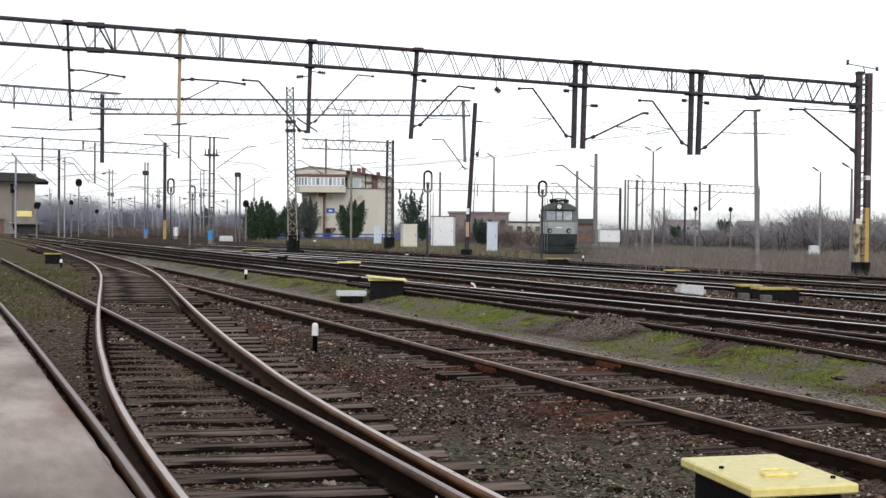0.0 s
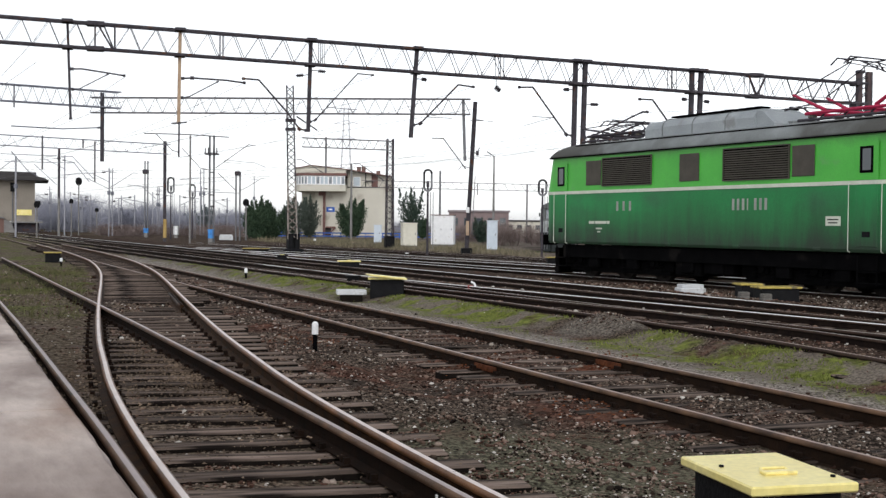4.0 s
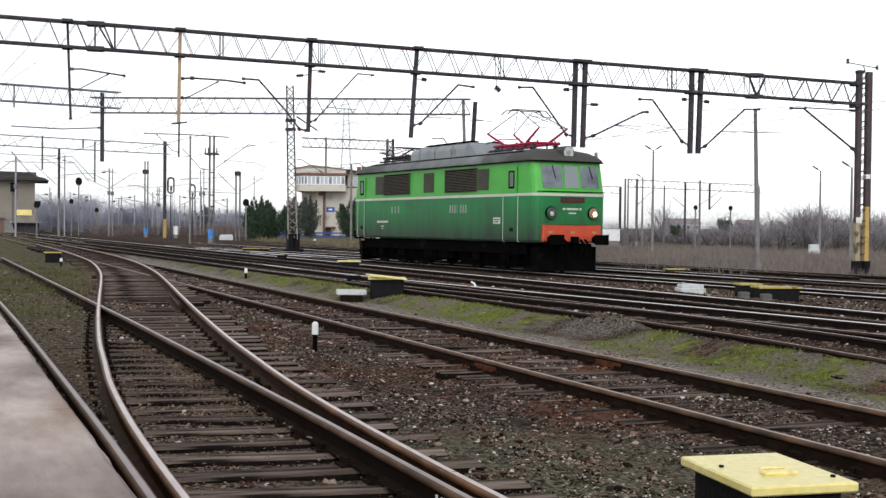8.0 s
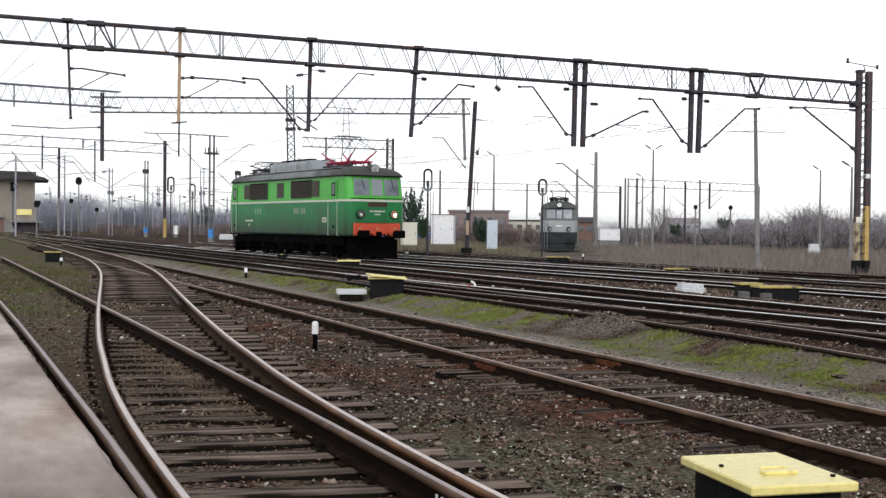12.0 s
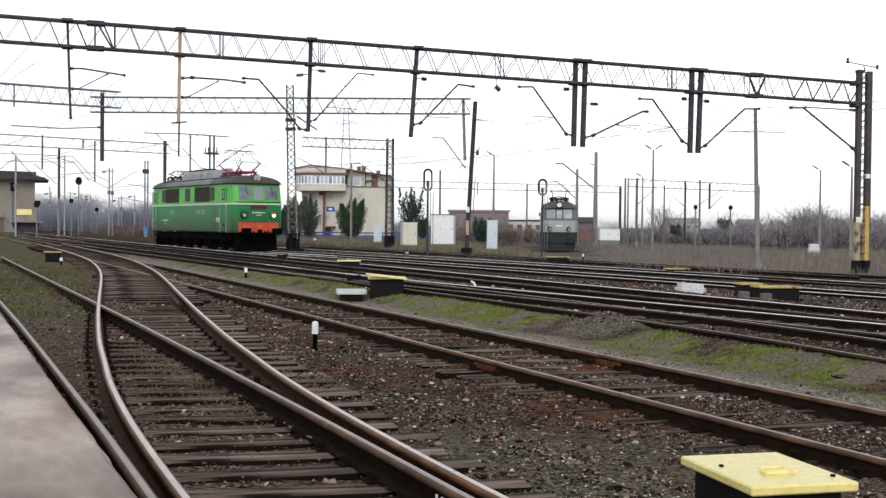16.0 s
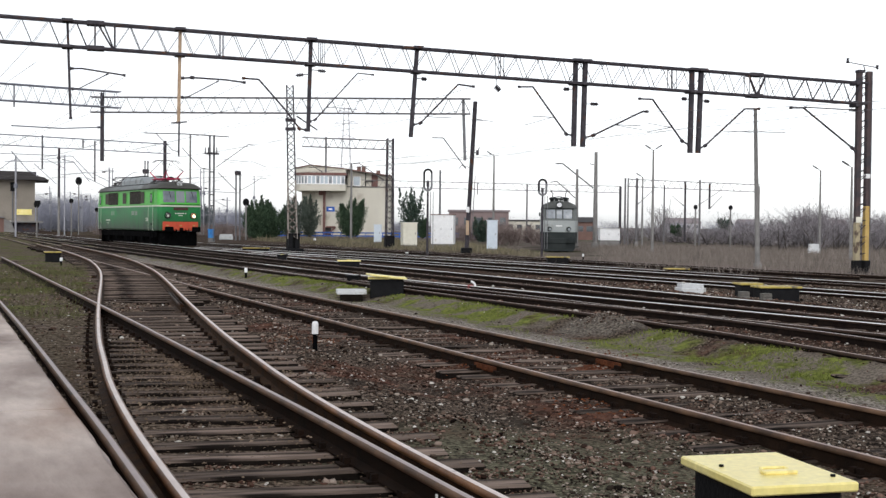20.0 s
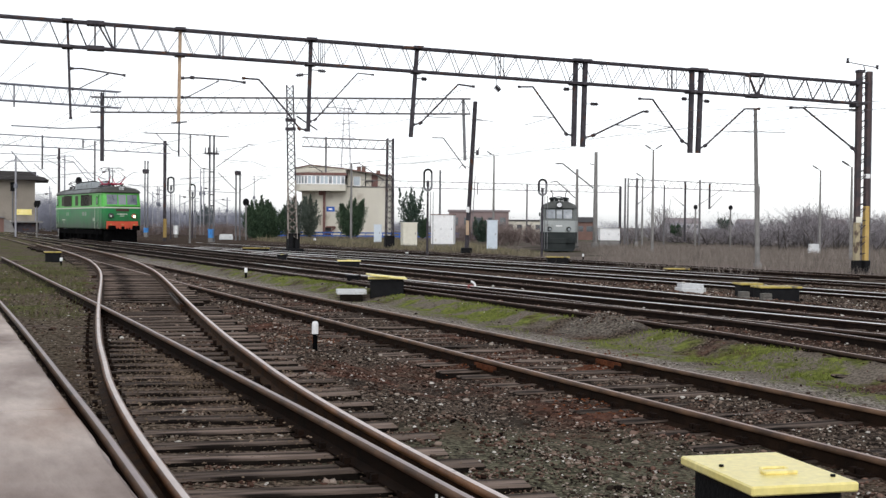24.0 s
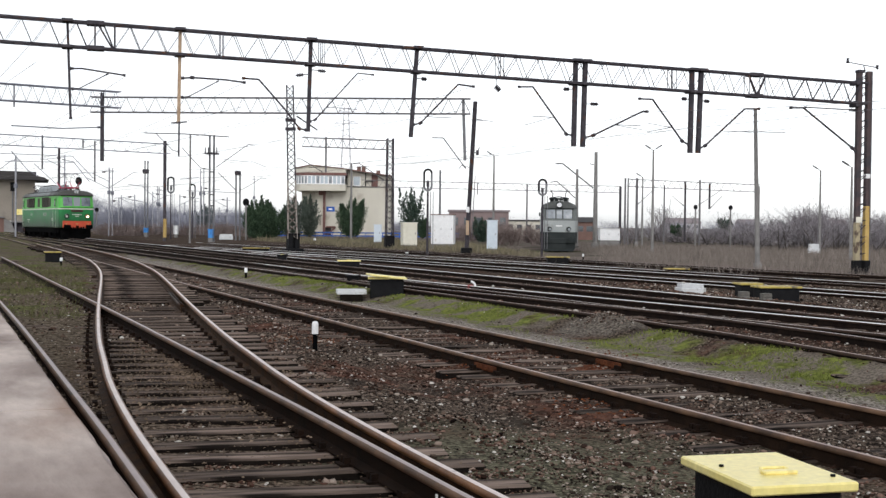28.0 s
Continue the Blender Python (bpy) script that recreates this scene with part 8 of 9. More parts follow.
bare_tree(-28.33, 158.64, -.5, 5.79, 1.18, 822, M_TWIG_BROWN, 130, "low rust-brown leafless scrub beyond the tracks")
bare_tree(-46.15, 168.5, -.5, 4.16, 1.64, 823, M_TWIG_BROWN, 130, "low rust-brown leafless scrub beyond the tracks")
bare_tree(-24.54, 141.15, -.5, 5.45, 1.67, 824, M_TWIG_BROWN, 130, "low rust-brown leafless scrub beyond the tracks")
bare_tree(-28.42, 153.75, -.5, 4.83, 2.03, 825, M_TWIG_BROWN, 130, "low rust-brown leafless scrub beyond the tracks")
bare_tree(-41.95, 159.69, -.5, 6.25, 1.74, 826, M_TWIG_BROWN, 130, "low rust-brown leafless scrub beyond the tracks")
bare_tree(-39.31, 152.31, -.5, 6.95, 1.88, 827, M_TWIG_BROWN, 130, "low rust-brown leafless scrub beyond the tracks")
bare_tree(-32.18, 169.74, -.5, 5.2, 1.54, 828, M_TWIG_BROWN, 130, "low rust-brown leafless scrub beyond the tracks")
bare_tree(-45.55, 169.11, -.5, 4.11, 1.56, 829, M_TWIG_BROWN, 130, "low rust-brown leafless scrub beyond the tracks")
bare_tree(-38.2, 143.46, -.5, 6.7, 1.39, 830, M_TWIG_BROWN, 130, "low rust-brown leafless scrub beyond the tracks")
bare_tree(-44.14, 167.9, -.5, 6.05, 1.77, 831, M_TWIG_BROWN, 130, "low rust-brown leafless scrub beyond the tracks")
bare_tree(-30.25, 161.81, -.5, 5.13, 1.35, 832, M_TWIG_BROWN, 130, "low rust-brown leafless scrub beyond the tracks")
bare_tree(-44.94, 157.91, -.5, 4.55, 1.45, 833, M_TWIG_BROWN, 130, "low rust-brown leafless scrub beyond the tracks")
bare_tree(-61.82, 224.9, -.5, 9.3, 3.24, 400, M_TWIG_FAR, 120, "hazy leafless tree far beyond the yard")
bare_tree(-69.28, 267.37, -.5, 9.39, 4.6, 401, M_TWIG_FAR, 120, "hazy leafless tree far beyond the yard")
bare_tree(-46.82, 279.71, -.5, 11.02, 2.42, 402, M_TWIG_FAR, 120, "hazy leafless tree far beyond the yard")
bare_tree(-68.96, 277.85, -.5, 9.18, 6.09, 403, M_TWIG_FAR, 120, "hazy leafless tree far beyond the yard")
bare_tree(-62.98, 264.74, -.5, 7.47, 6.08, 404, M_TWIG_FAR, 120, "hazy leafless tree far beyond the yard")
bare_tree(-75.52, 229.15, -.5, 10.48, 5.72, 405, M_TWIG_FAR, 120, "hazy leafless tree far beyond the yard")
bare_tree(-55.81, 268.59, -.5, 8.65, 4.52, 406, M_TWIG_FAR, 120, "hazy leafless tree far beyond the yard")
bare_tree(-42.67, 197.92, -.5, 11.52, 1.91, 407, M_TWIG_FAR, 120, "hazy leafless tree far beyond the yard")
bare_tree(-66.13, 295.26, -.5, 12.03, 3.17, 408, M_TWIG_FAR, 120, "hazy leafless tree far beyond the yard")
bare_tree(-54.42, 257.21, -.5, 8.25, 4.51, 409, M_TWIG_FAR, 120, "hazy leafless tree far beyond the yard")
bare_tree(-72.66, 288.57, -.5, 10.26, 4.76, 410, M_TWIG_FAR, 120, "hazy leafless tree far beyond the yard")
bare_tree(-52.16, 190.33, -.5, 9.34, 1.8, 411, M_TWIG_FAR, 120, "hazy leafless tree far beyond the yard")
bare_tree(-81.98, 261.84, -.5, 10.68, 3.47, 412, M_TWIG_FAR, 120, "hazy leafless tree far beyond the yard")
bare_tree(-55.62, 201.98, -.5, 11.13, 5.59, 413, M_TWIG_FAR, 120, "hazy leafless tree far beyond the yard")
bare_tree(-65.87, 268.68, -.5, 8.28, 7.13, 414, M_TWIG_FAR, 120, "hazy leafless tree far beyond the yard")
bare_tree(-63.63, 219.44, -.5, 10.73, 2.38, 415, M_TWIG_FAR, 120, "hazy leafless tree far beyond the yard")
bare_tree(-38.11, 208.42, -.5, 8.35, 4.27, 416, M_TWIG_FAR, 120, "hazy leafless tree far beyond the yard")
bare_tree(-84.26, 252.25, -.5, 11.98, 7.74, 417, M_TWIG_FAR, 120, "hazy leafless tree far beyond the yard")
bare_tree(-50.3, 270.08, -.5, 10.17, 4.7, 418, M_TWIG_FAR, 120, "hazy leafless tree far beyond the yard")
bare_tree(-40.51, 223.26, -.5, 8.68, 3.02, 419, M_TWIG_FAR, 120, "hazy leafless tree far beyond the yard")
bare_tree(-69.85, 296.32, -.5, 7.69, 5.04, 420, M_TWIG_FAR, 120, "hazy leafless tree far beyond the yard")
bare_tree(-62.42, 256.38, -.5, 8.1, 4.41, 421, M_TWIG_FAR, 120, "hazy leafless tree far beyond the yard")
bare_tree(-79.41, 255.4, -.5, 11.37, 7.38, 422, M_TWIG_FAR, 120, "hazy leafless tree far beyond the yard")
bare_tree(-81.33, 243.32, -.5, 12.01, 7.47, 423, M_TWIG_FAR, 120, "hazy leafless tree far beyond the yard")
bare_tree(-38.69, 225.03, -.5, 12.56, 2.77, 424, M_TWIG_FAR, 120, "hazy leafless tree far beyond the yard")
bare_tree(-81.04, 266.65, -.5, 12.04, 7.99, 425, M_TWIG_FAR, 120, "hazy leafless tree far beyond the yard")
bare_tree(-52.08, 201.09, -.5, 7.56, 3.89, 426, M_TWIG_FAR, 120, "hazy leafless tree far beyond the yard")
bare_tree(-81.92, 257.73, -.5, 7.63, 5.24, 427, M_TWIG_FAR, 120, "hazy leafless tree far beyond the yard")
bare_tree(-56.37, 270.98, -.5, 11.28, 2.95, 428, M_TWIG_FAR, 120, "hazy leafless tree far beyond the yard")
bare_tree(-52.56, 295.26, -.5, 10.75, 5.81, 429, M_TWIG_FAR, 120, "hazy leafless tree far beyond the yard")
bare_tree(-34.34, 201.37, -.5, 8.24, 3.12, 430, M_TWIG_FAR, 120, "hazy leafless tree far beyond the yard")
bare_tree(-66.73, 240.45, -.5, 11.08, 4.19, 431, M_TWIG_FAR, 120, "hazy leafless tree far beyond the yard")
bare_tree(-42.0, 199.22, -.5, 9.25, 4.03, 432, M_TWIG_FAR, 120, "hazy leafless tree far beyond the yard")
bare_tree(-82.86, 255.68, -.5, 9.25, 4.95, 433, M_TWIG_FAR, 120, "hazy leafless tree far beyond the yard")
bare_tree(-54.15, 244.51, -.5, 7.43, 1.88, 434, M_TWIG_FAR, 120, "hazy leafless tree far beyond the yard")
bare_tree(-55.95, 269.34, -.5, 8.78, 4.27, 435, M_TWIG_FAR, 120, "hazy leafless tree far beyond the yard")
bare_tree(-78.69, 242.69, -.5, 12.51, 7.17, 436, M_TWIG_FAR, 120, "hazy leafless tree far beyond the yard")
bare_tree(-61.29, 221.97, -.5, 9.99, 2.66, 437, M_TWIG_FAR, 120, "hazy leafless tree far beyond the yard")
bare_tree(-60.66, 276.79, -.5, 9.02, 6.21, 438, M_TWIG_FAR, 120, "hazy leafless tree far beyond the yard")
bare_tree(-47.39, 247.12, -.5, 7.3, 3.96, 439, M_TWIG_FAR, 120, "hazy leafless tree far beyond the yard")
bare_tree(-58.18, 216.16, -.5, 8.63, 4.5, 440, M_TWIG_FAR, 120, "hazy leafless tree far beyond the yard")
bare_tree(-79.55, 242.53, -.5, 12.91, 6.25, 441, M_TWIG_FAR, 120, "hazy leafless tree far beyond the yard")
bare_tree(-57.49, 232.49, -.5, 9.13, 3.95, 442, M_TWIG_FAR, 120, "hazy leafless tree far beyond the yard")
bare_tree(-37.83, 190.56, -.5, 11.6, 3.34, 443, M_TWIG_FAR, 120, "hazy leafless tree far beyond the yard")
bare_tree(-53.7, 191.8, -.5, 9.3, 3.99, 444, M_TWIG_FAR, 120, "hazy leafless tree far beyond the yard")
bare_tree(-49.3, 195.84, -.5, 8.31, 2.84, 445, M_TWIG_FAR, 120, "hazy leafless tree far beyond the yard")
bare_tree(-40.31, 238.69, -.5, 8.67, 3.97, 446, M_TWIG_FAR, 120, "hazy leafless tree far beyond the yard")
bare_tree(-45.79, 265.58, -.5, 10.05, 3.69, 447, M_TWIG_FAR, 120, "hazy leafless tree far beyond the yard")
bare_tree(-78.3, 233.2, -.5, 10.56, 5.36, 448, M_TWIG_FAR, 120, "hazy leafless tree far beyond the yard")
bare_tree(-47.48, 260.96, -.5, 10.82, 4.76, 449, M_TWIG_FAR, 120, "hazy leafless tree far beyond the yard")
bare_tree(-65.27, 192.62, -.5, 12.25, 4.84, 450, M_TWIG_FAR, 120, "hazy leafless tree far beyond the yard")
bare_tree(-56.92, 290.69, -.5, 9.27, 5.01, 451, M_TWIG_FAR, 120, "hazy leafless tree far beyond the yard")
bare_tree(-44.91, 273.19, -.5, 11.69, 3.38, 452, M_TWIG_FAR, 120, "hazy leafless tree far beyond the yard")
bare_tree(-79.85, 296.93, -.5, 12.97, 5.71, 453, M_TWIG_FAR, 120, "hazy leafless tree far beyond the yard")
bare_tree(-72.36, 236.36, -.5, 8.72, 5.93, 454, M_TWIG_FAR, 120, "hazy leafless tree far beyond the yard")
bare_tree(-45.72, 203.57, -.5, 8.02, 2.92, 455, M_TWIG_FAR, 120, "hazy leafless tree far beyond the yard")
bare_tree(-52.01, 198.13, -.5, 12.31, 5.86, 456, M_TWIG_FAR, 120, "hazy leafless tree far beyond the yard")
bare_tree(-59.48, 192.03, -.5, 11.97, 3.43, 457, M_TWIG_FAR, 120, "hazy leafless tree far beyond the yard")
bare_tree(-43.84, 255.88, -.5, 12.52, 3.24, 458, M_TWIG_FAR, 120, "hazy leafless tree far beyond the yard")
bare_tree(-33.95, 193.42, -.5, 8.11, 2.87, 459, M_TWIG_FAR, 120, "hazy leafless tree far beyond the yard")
bare_tree(-58.71, 219.34, -.5, 11.65, 4.27, 460, M_TWIG_FAR, 120, "hazy leafless tree far beyond the yard")
bare_tree(-78.52, 247.02, -.5, 12.85, 7.24, 461, M_TWIG_FAR, 120, "hazy leafless tree far beyond the yard")
bare_tree(-43.62, 199.91, -.5, 9.25, 2.93, 462, M_TWIG_FAR, 120, "hazy leafless tree far beyond the yard")
bare_tree(-67.56, 242.55, -.5, 10.49, 3.23, 463, M_TWIG_FAR, 120, "hazy leafless tree far beyond the yard")
bare_tree(-36.9, 216.5, -.5, 10.27, 4.03, 464, M_TWIG_FAR, 120, "hazy leafless tree far beyond the yard")
bare_tree(-43.57, 204.7, -.5, 9.89, 3.53, 465, M_TWIG_FAR, 120, "hazy leafless tree far beyond the yard")
bare_tree(-41.53, 190.9, -.5, 10.02, 3.94, 466, M_TWIG_FAR, 120, "hazy leafless tree far beyond the yard")
bare_tree(-65.1, 277.22, -.5, 7.34, 6.63, 467, M_TWIG_FAR, 120, "hazy leafless tree far beyond the yard")
bare_tree(-49.47, 194.21, -.5, 7.13, 4.82, 468, M_TWIG_FAR, 120, "hazy leafless tree far beyond the yard")
bare_tree(-69.79, 239.5, -.5, 10.93, 3.62, 469, M_TWIG_FAR, 120, "hazy leafless tree far beyond the yard")
bare_tree(-41.05, 230.75, -.5, 12.62, 4.89, 470, M_TWIG_FAR, 120, "hazy leafless tree far beyond the yard")
bare_tree(-51.78, 298.68, -.5, 8.81, 4.33, 471, M_TWIG_FAR, 120, "hazy leafless tree far beyond the yard")
bare_tree(-92.19, 292.51, -.5, 11.42, 4.99, 472, M_TWIG_FAR, 120, "hazy leafless tree far beyond the yard")
bare_tree(-58.09, 232.76, -.5, 12.55, 3.8, 473, M_TWIG_FAR, 120, "hazy leafless tree far beyond the yard")
bare_tree(-72.99, 250.69, -.5, 9.11, 4.19, 474, M_TWIG_FAR, 120, "hazy leafless tree far beyond the yard")
bare_tree(-64.54, 252.25, -.5, 8.24, 5.36, 475, M_TWIG_FAR, 120, "hazy leafless tree far beyond the yard")
bare_tree(-51.72, 196.58, -.5, 7.86, 3.19, 476, M_TWIG_FAR, 120, "hazy leafless tree far beyond the yard")
bare_tree(-37.24, 218.96, -.5, 8.65, 3.06, 477, M_TWIG_FAR, 120, "hazy leafless tree far beyond the yard")
bare_tree(-55.23, 271.53, -.5, 10.75, 3.87, 478, M_TWIG_FAR, 120, "hazy leafless tree far beyond the yard")
bare_tree(-71.25, 259.17, -.5, 8.47, 1.92, 479, M_TWIG_FAR, 120, "hazy leafless tree far beyond the yard")
bare_tree(-85.27, 286.42, -.5, 8.06, 9.28, 480, M_TWIG_FAR, 120, "hazy leafless tree far beyond the yard")
bare_tree(-62.72, 195.71, -.5, 11.44, 4.16, 481, M_TWIG_FAR, 120, "hazy leafless tree far beyond the yard")
bare_tree(-46.55, 191.06, -.5, 9.97, 2.08, 482, M_TWIG_FAR, 120, "hazy leafless tree far beyond the yard")
bare_tree(-36.45, 194.37, -.5, 10.53, 2.89, 483, M_TWIG_FAR, 120, "hazy leafless tree far beyond the yard")
bare_tree(-41.52, 269.32, -.5, 8.33, 4.92, 484, M_TWIG_FAR, 120, "hazy leafless tree far beyond the yard")
bare_tree(-16.75, 202.21, -.5, 7.38, 4.21, 485, M_TWIG_FAR, 120, "hazy leafless tree far beyond the yard")
bare_tree(-21.12, 200.21, -.5, 10.89, 2.69, 486, M_TWIG_FAR, 120, "hazy leafless tree far beyond the yard")
bare_tree(-23.61, 269.3, -.5, 7.42, 3.56, 487, M_TWIG_FAR, 120, "hazy leafless tree far beyond the yard")
bare_tree(-30.83, 282.8, -.5, 8.55, 2.75, 488, M_TWIG_FAR, 120, "hazy leafless tree far beyond the yard")
bare_tree(-26.35, 190.16, -.5, 11.55, 2.49, 489, M_TWIG_FAR, 120, "hazy leafless tree far beyond the yard")
bare_tree(-34.7, 289.22, -.5, 8.3, 4.7, 490, M_TWIG_FAR, 120, "hazy leafless tree far beyond the yard")
bare_tree(-41.66, 294.15, -.5, 8.23, 3.91, 491, M_TWIG_FAR, 120, "hazy leafless tree far beyond the yard")
bare_tree(-35.84, 228.8, -.5, 10.73, 2.75, 492, M_TWIG_FAR, 120, "hazy leafless tree far beyond the yard")
bare_tree(-22.68, 209.23, -.5, 7.83, 3.12, 493, M_TWIG_FAR, 120, "hazy leafless tree far beyond the yard")
bare_tree(-32.43, 265.59, -.5, 12.47, 5.15, 494, M_TWIG_FAR, 120, "hazy leafless tree far beyond the yard")
bare_tree(-33.31, 219.46, -.5, 9.96, 3.15, 495, M_TWIG_FAR, 120, "hazy leafless tree far beyond the yard")
bare_tree(34.21, 311.02, -.5, 11.97, 3.34, 500, M_TWIG_FAR, 50, "hazy leafless tree far beyond the yard")
bare_tree(21.39, 300.59, -.5, 9.76, 2.53, 501, M_TWIG_FAR, 50, "hazy leafless tree far beyond the yard")
bare_tree(-8.33, 253.33, -.5, 13.34, 3.11, 502, M_TWIG_FAR, 50, "hazy leafless tree far beyond the yard")
bare_tree(5.57, 286.64, -.5, 13.74, 2.78, 503, M_TWIG_FAR, 50, "hazy leafless tree far beyond the yard")
bare_tree(-8.98, 299.29, -.5, 8.62, 3.37, 504, M_TWIG_FAR, 50, "hazy leafless tree far beyond the yard")
bare_tree(43.45, 305.99, -.5, 8.3, 3.35, 505, M_TWIG_FAR, 50, "hazy leafless tree far beyond the yard")
bare_tree(67.59, 264.57, -.5, 12.34, 3.35, 506, M_TWIG_FAR, 50, "hazy leafless tree far beyond the yard")
bare_tree(4.83, 266.75, -.5, 8.58, 3.36, 507, M_TWIG_FAR, 50, "hazy leafless tree far beyond the yard")
bare_tree(-13.95, 294.52, -.5, 13.22, 3.13, 508, M_TWIG_FAR, 50, "hazy leafless tree far beyond the yard")
bare_tree(-12.33, 257.13, -.5, 13.66, 3.43, 509, M_TWIG_FAR, 50, "hazy leafless tree far beyond the yard")
bare_tree(60.54, 310.67, -.5, 8.63, 3.71, 510, M_TWIG_FAR, 50, "hazy leafless tree far beyond the yard")
bare_tree(17.51, 250.36, -.5, 11.39, 3.98, 511, M_TWIG_FAR, 50, "hazy leafless tree far beyond the yard")
bare_tree(6.68, 239.71, -.5, 13.6, 2.91, 512, M_TWIG_FAR, 50, "hazy leafless tree far beyond the yard")
bare_tree(67.09, 271.95, -.5, 12.61, 4.47, 513, M_TWIG_FAR, 50, "hazy leafless tree far beyond the yard")
bare_tree(-8.52, 278.37, -.5, 13.92, 3.8, 514, M_TWIG_FAR, 50, "hazy leafless tree far beyond the yard")
bare_tree(30.22, 269.37, -.5, 11.31, 3.74, 515, M_TWIG_FAR, 50, "hazy leafless tree far beyond the yard")
bare_tree(68.65, 268.51, -.5, 11.09, 4.25, 516, M_TWIG_FAR, 50, "hazy leafless tree far beyond the yard")
bare_tree(62.78, 264.36, -.5, 13.51, 3.31, 517, M_TWIG_FAR, 50, "hazy leafless tree far beyond the yard")
bare_tree(12.06, 302.98, -.5, 8.84, 3.15, 518, M_TWIG_FAR, 50, "hazy leafless tree far beyond the yard")
bare_tree(-16.04, 314.51, -.5, 10.66, 3.06, 519, M_TWIG_FAR, 50, "hazy leafless tree far beyond the yard")
bare_tree(66.83, 281.66, -.5, 9.7, 3.68, 520, M_TWIG_FAR, 50, "hazy leafless tree far beyond the yard")
bare_tree(45.4, 253.06, -.5, 12.55, 3.42, 521, M_TWIG_FAR, 50, "hazy leafless tree far beyond the yard")
bare_tree(32.17, 242.08, -.5, 12.17, 3.74, 522, M_TWIG_FAR, 50, "hazy leafless tree far beyond the yard")
bare_tree(41.72, 239.24, -.5, 8.8, 2.37, 523, M_TWIG_FAR, 50, "hazy leafless tree far beyond the yard")
bare_tree(-3.08, 238.08, -.5, 11.72, 2.92, 524, M_TWIG_FAR, 50, "hazy leafless tree far beyond the yard")
bare_tree(53.14, 244.69, -.5, 8.63, 3.04, 525, M_TWIG_FAR, 50, "hazy leafless tree far beyond the yard")


def far_extras():
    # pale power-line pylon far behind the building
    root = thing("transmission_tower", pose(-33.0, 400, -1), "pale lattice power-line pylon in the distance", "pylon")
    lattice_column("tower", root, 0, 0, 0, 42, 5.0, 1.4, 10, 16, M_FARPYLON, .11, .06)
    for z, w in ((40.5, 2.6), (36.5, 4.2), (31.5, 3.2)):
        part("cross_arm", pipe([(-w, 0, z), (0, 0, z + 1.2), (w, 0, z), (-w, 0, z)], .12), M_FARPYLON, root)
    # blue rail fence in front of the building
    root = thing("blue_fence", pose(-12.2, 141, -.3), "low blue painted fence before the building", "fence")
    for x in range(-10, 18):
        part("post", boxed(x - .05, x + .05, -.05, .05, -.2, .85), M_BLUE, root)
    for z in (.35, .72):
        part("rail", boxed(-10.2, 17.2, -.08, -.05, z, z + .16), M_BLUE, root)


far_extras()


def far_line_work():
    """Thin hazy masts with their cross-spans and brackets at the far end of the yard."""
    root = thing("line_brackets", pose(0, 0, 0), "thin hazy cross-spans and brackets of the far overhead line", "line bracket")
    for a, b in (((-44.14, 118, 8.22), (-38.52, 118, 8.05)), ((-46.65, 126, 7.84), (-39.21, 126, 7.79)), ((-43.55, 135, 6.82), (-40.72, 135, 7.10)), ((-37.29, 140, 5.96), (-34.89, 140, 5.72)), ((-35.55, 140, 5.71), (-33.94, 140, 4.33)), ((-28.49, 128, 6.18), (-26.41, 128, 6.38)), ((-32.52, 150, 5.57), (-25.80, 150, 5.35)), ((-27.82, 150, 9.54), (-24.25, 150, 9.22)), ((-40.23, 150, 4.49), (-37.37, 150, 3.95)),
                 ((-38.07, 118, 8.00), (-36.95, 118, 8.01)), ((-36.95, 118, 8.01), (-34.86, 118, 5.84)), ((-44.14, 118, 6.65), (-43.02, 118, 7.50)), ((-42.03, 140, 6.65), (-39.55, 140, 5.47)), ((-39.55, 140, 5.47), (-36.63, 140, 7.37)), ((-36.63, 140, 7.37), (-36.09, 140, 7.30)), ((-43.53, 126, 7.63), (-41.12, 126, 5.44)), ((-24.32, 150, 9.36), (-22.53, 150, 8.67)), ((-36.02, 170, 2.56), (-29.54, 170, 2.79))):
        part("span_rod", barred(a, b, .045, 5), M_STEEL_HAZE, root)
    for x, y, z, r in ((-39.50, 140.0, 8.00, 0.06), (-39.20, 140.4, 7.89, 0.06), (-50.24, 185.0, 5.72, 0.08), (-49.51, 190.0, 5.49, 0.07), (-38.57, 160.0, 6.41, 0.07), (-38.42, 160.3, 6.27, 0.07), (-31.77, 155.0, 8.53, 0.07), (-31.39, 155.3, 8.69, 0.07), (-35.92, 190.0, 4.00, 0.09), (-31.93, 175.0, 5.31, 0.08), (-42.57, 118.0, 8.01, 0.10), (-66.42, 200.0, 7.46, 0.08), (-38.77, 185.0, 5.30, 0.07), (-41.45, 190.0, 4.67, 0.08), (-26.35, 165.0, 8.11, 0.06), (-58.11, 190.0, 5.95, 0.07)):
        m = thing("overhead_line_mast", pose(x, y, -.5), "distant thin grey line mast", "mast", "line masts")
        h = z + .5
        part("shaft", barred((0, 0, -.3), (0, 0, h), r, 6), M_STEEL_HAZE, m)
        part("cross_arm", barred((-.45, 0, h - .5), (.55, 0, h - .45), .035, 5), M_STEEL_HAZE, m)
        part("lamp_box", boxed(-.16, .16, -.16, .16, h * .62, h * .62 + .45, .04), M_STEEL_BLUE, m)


far_line_work()

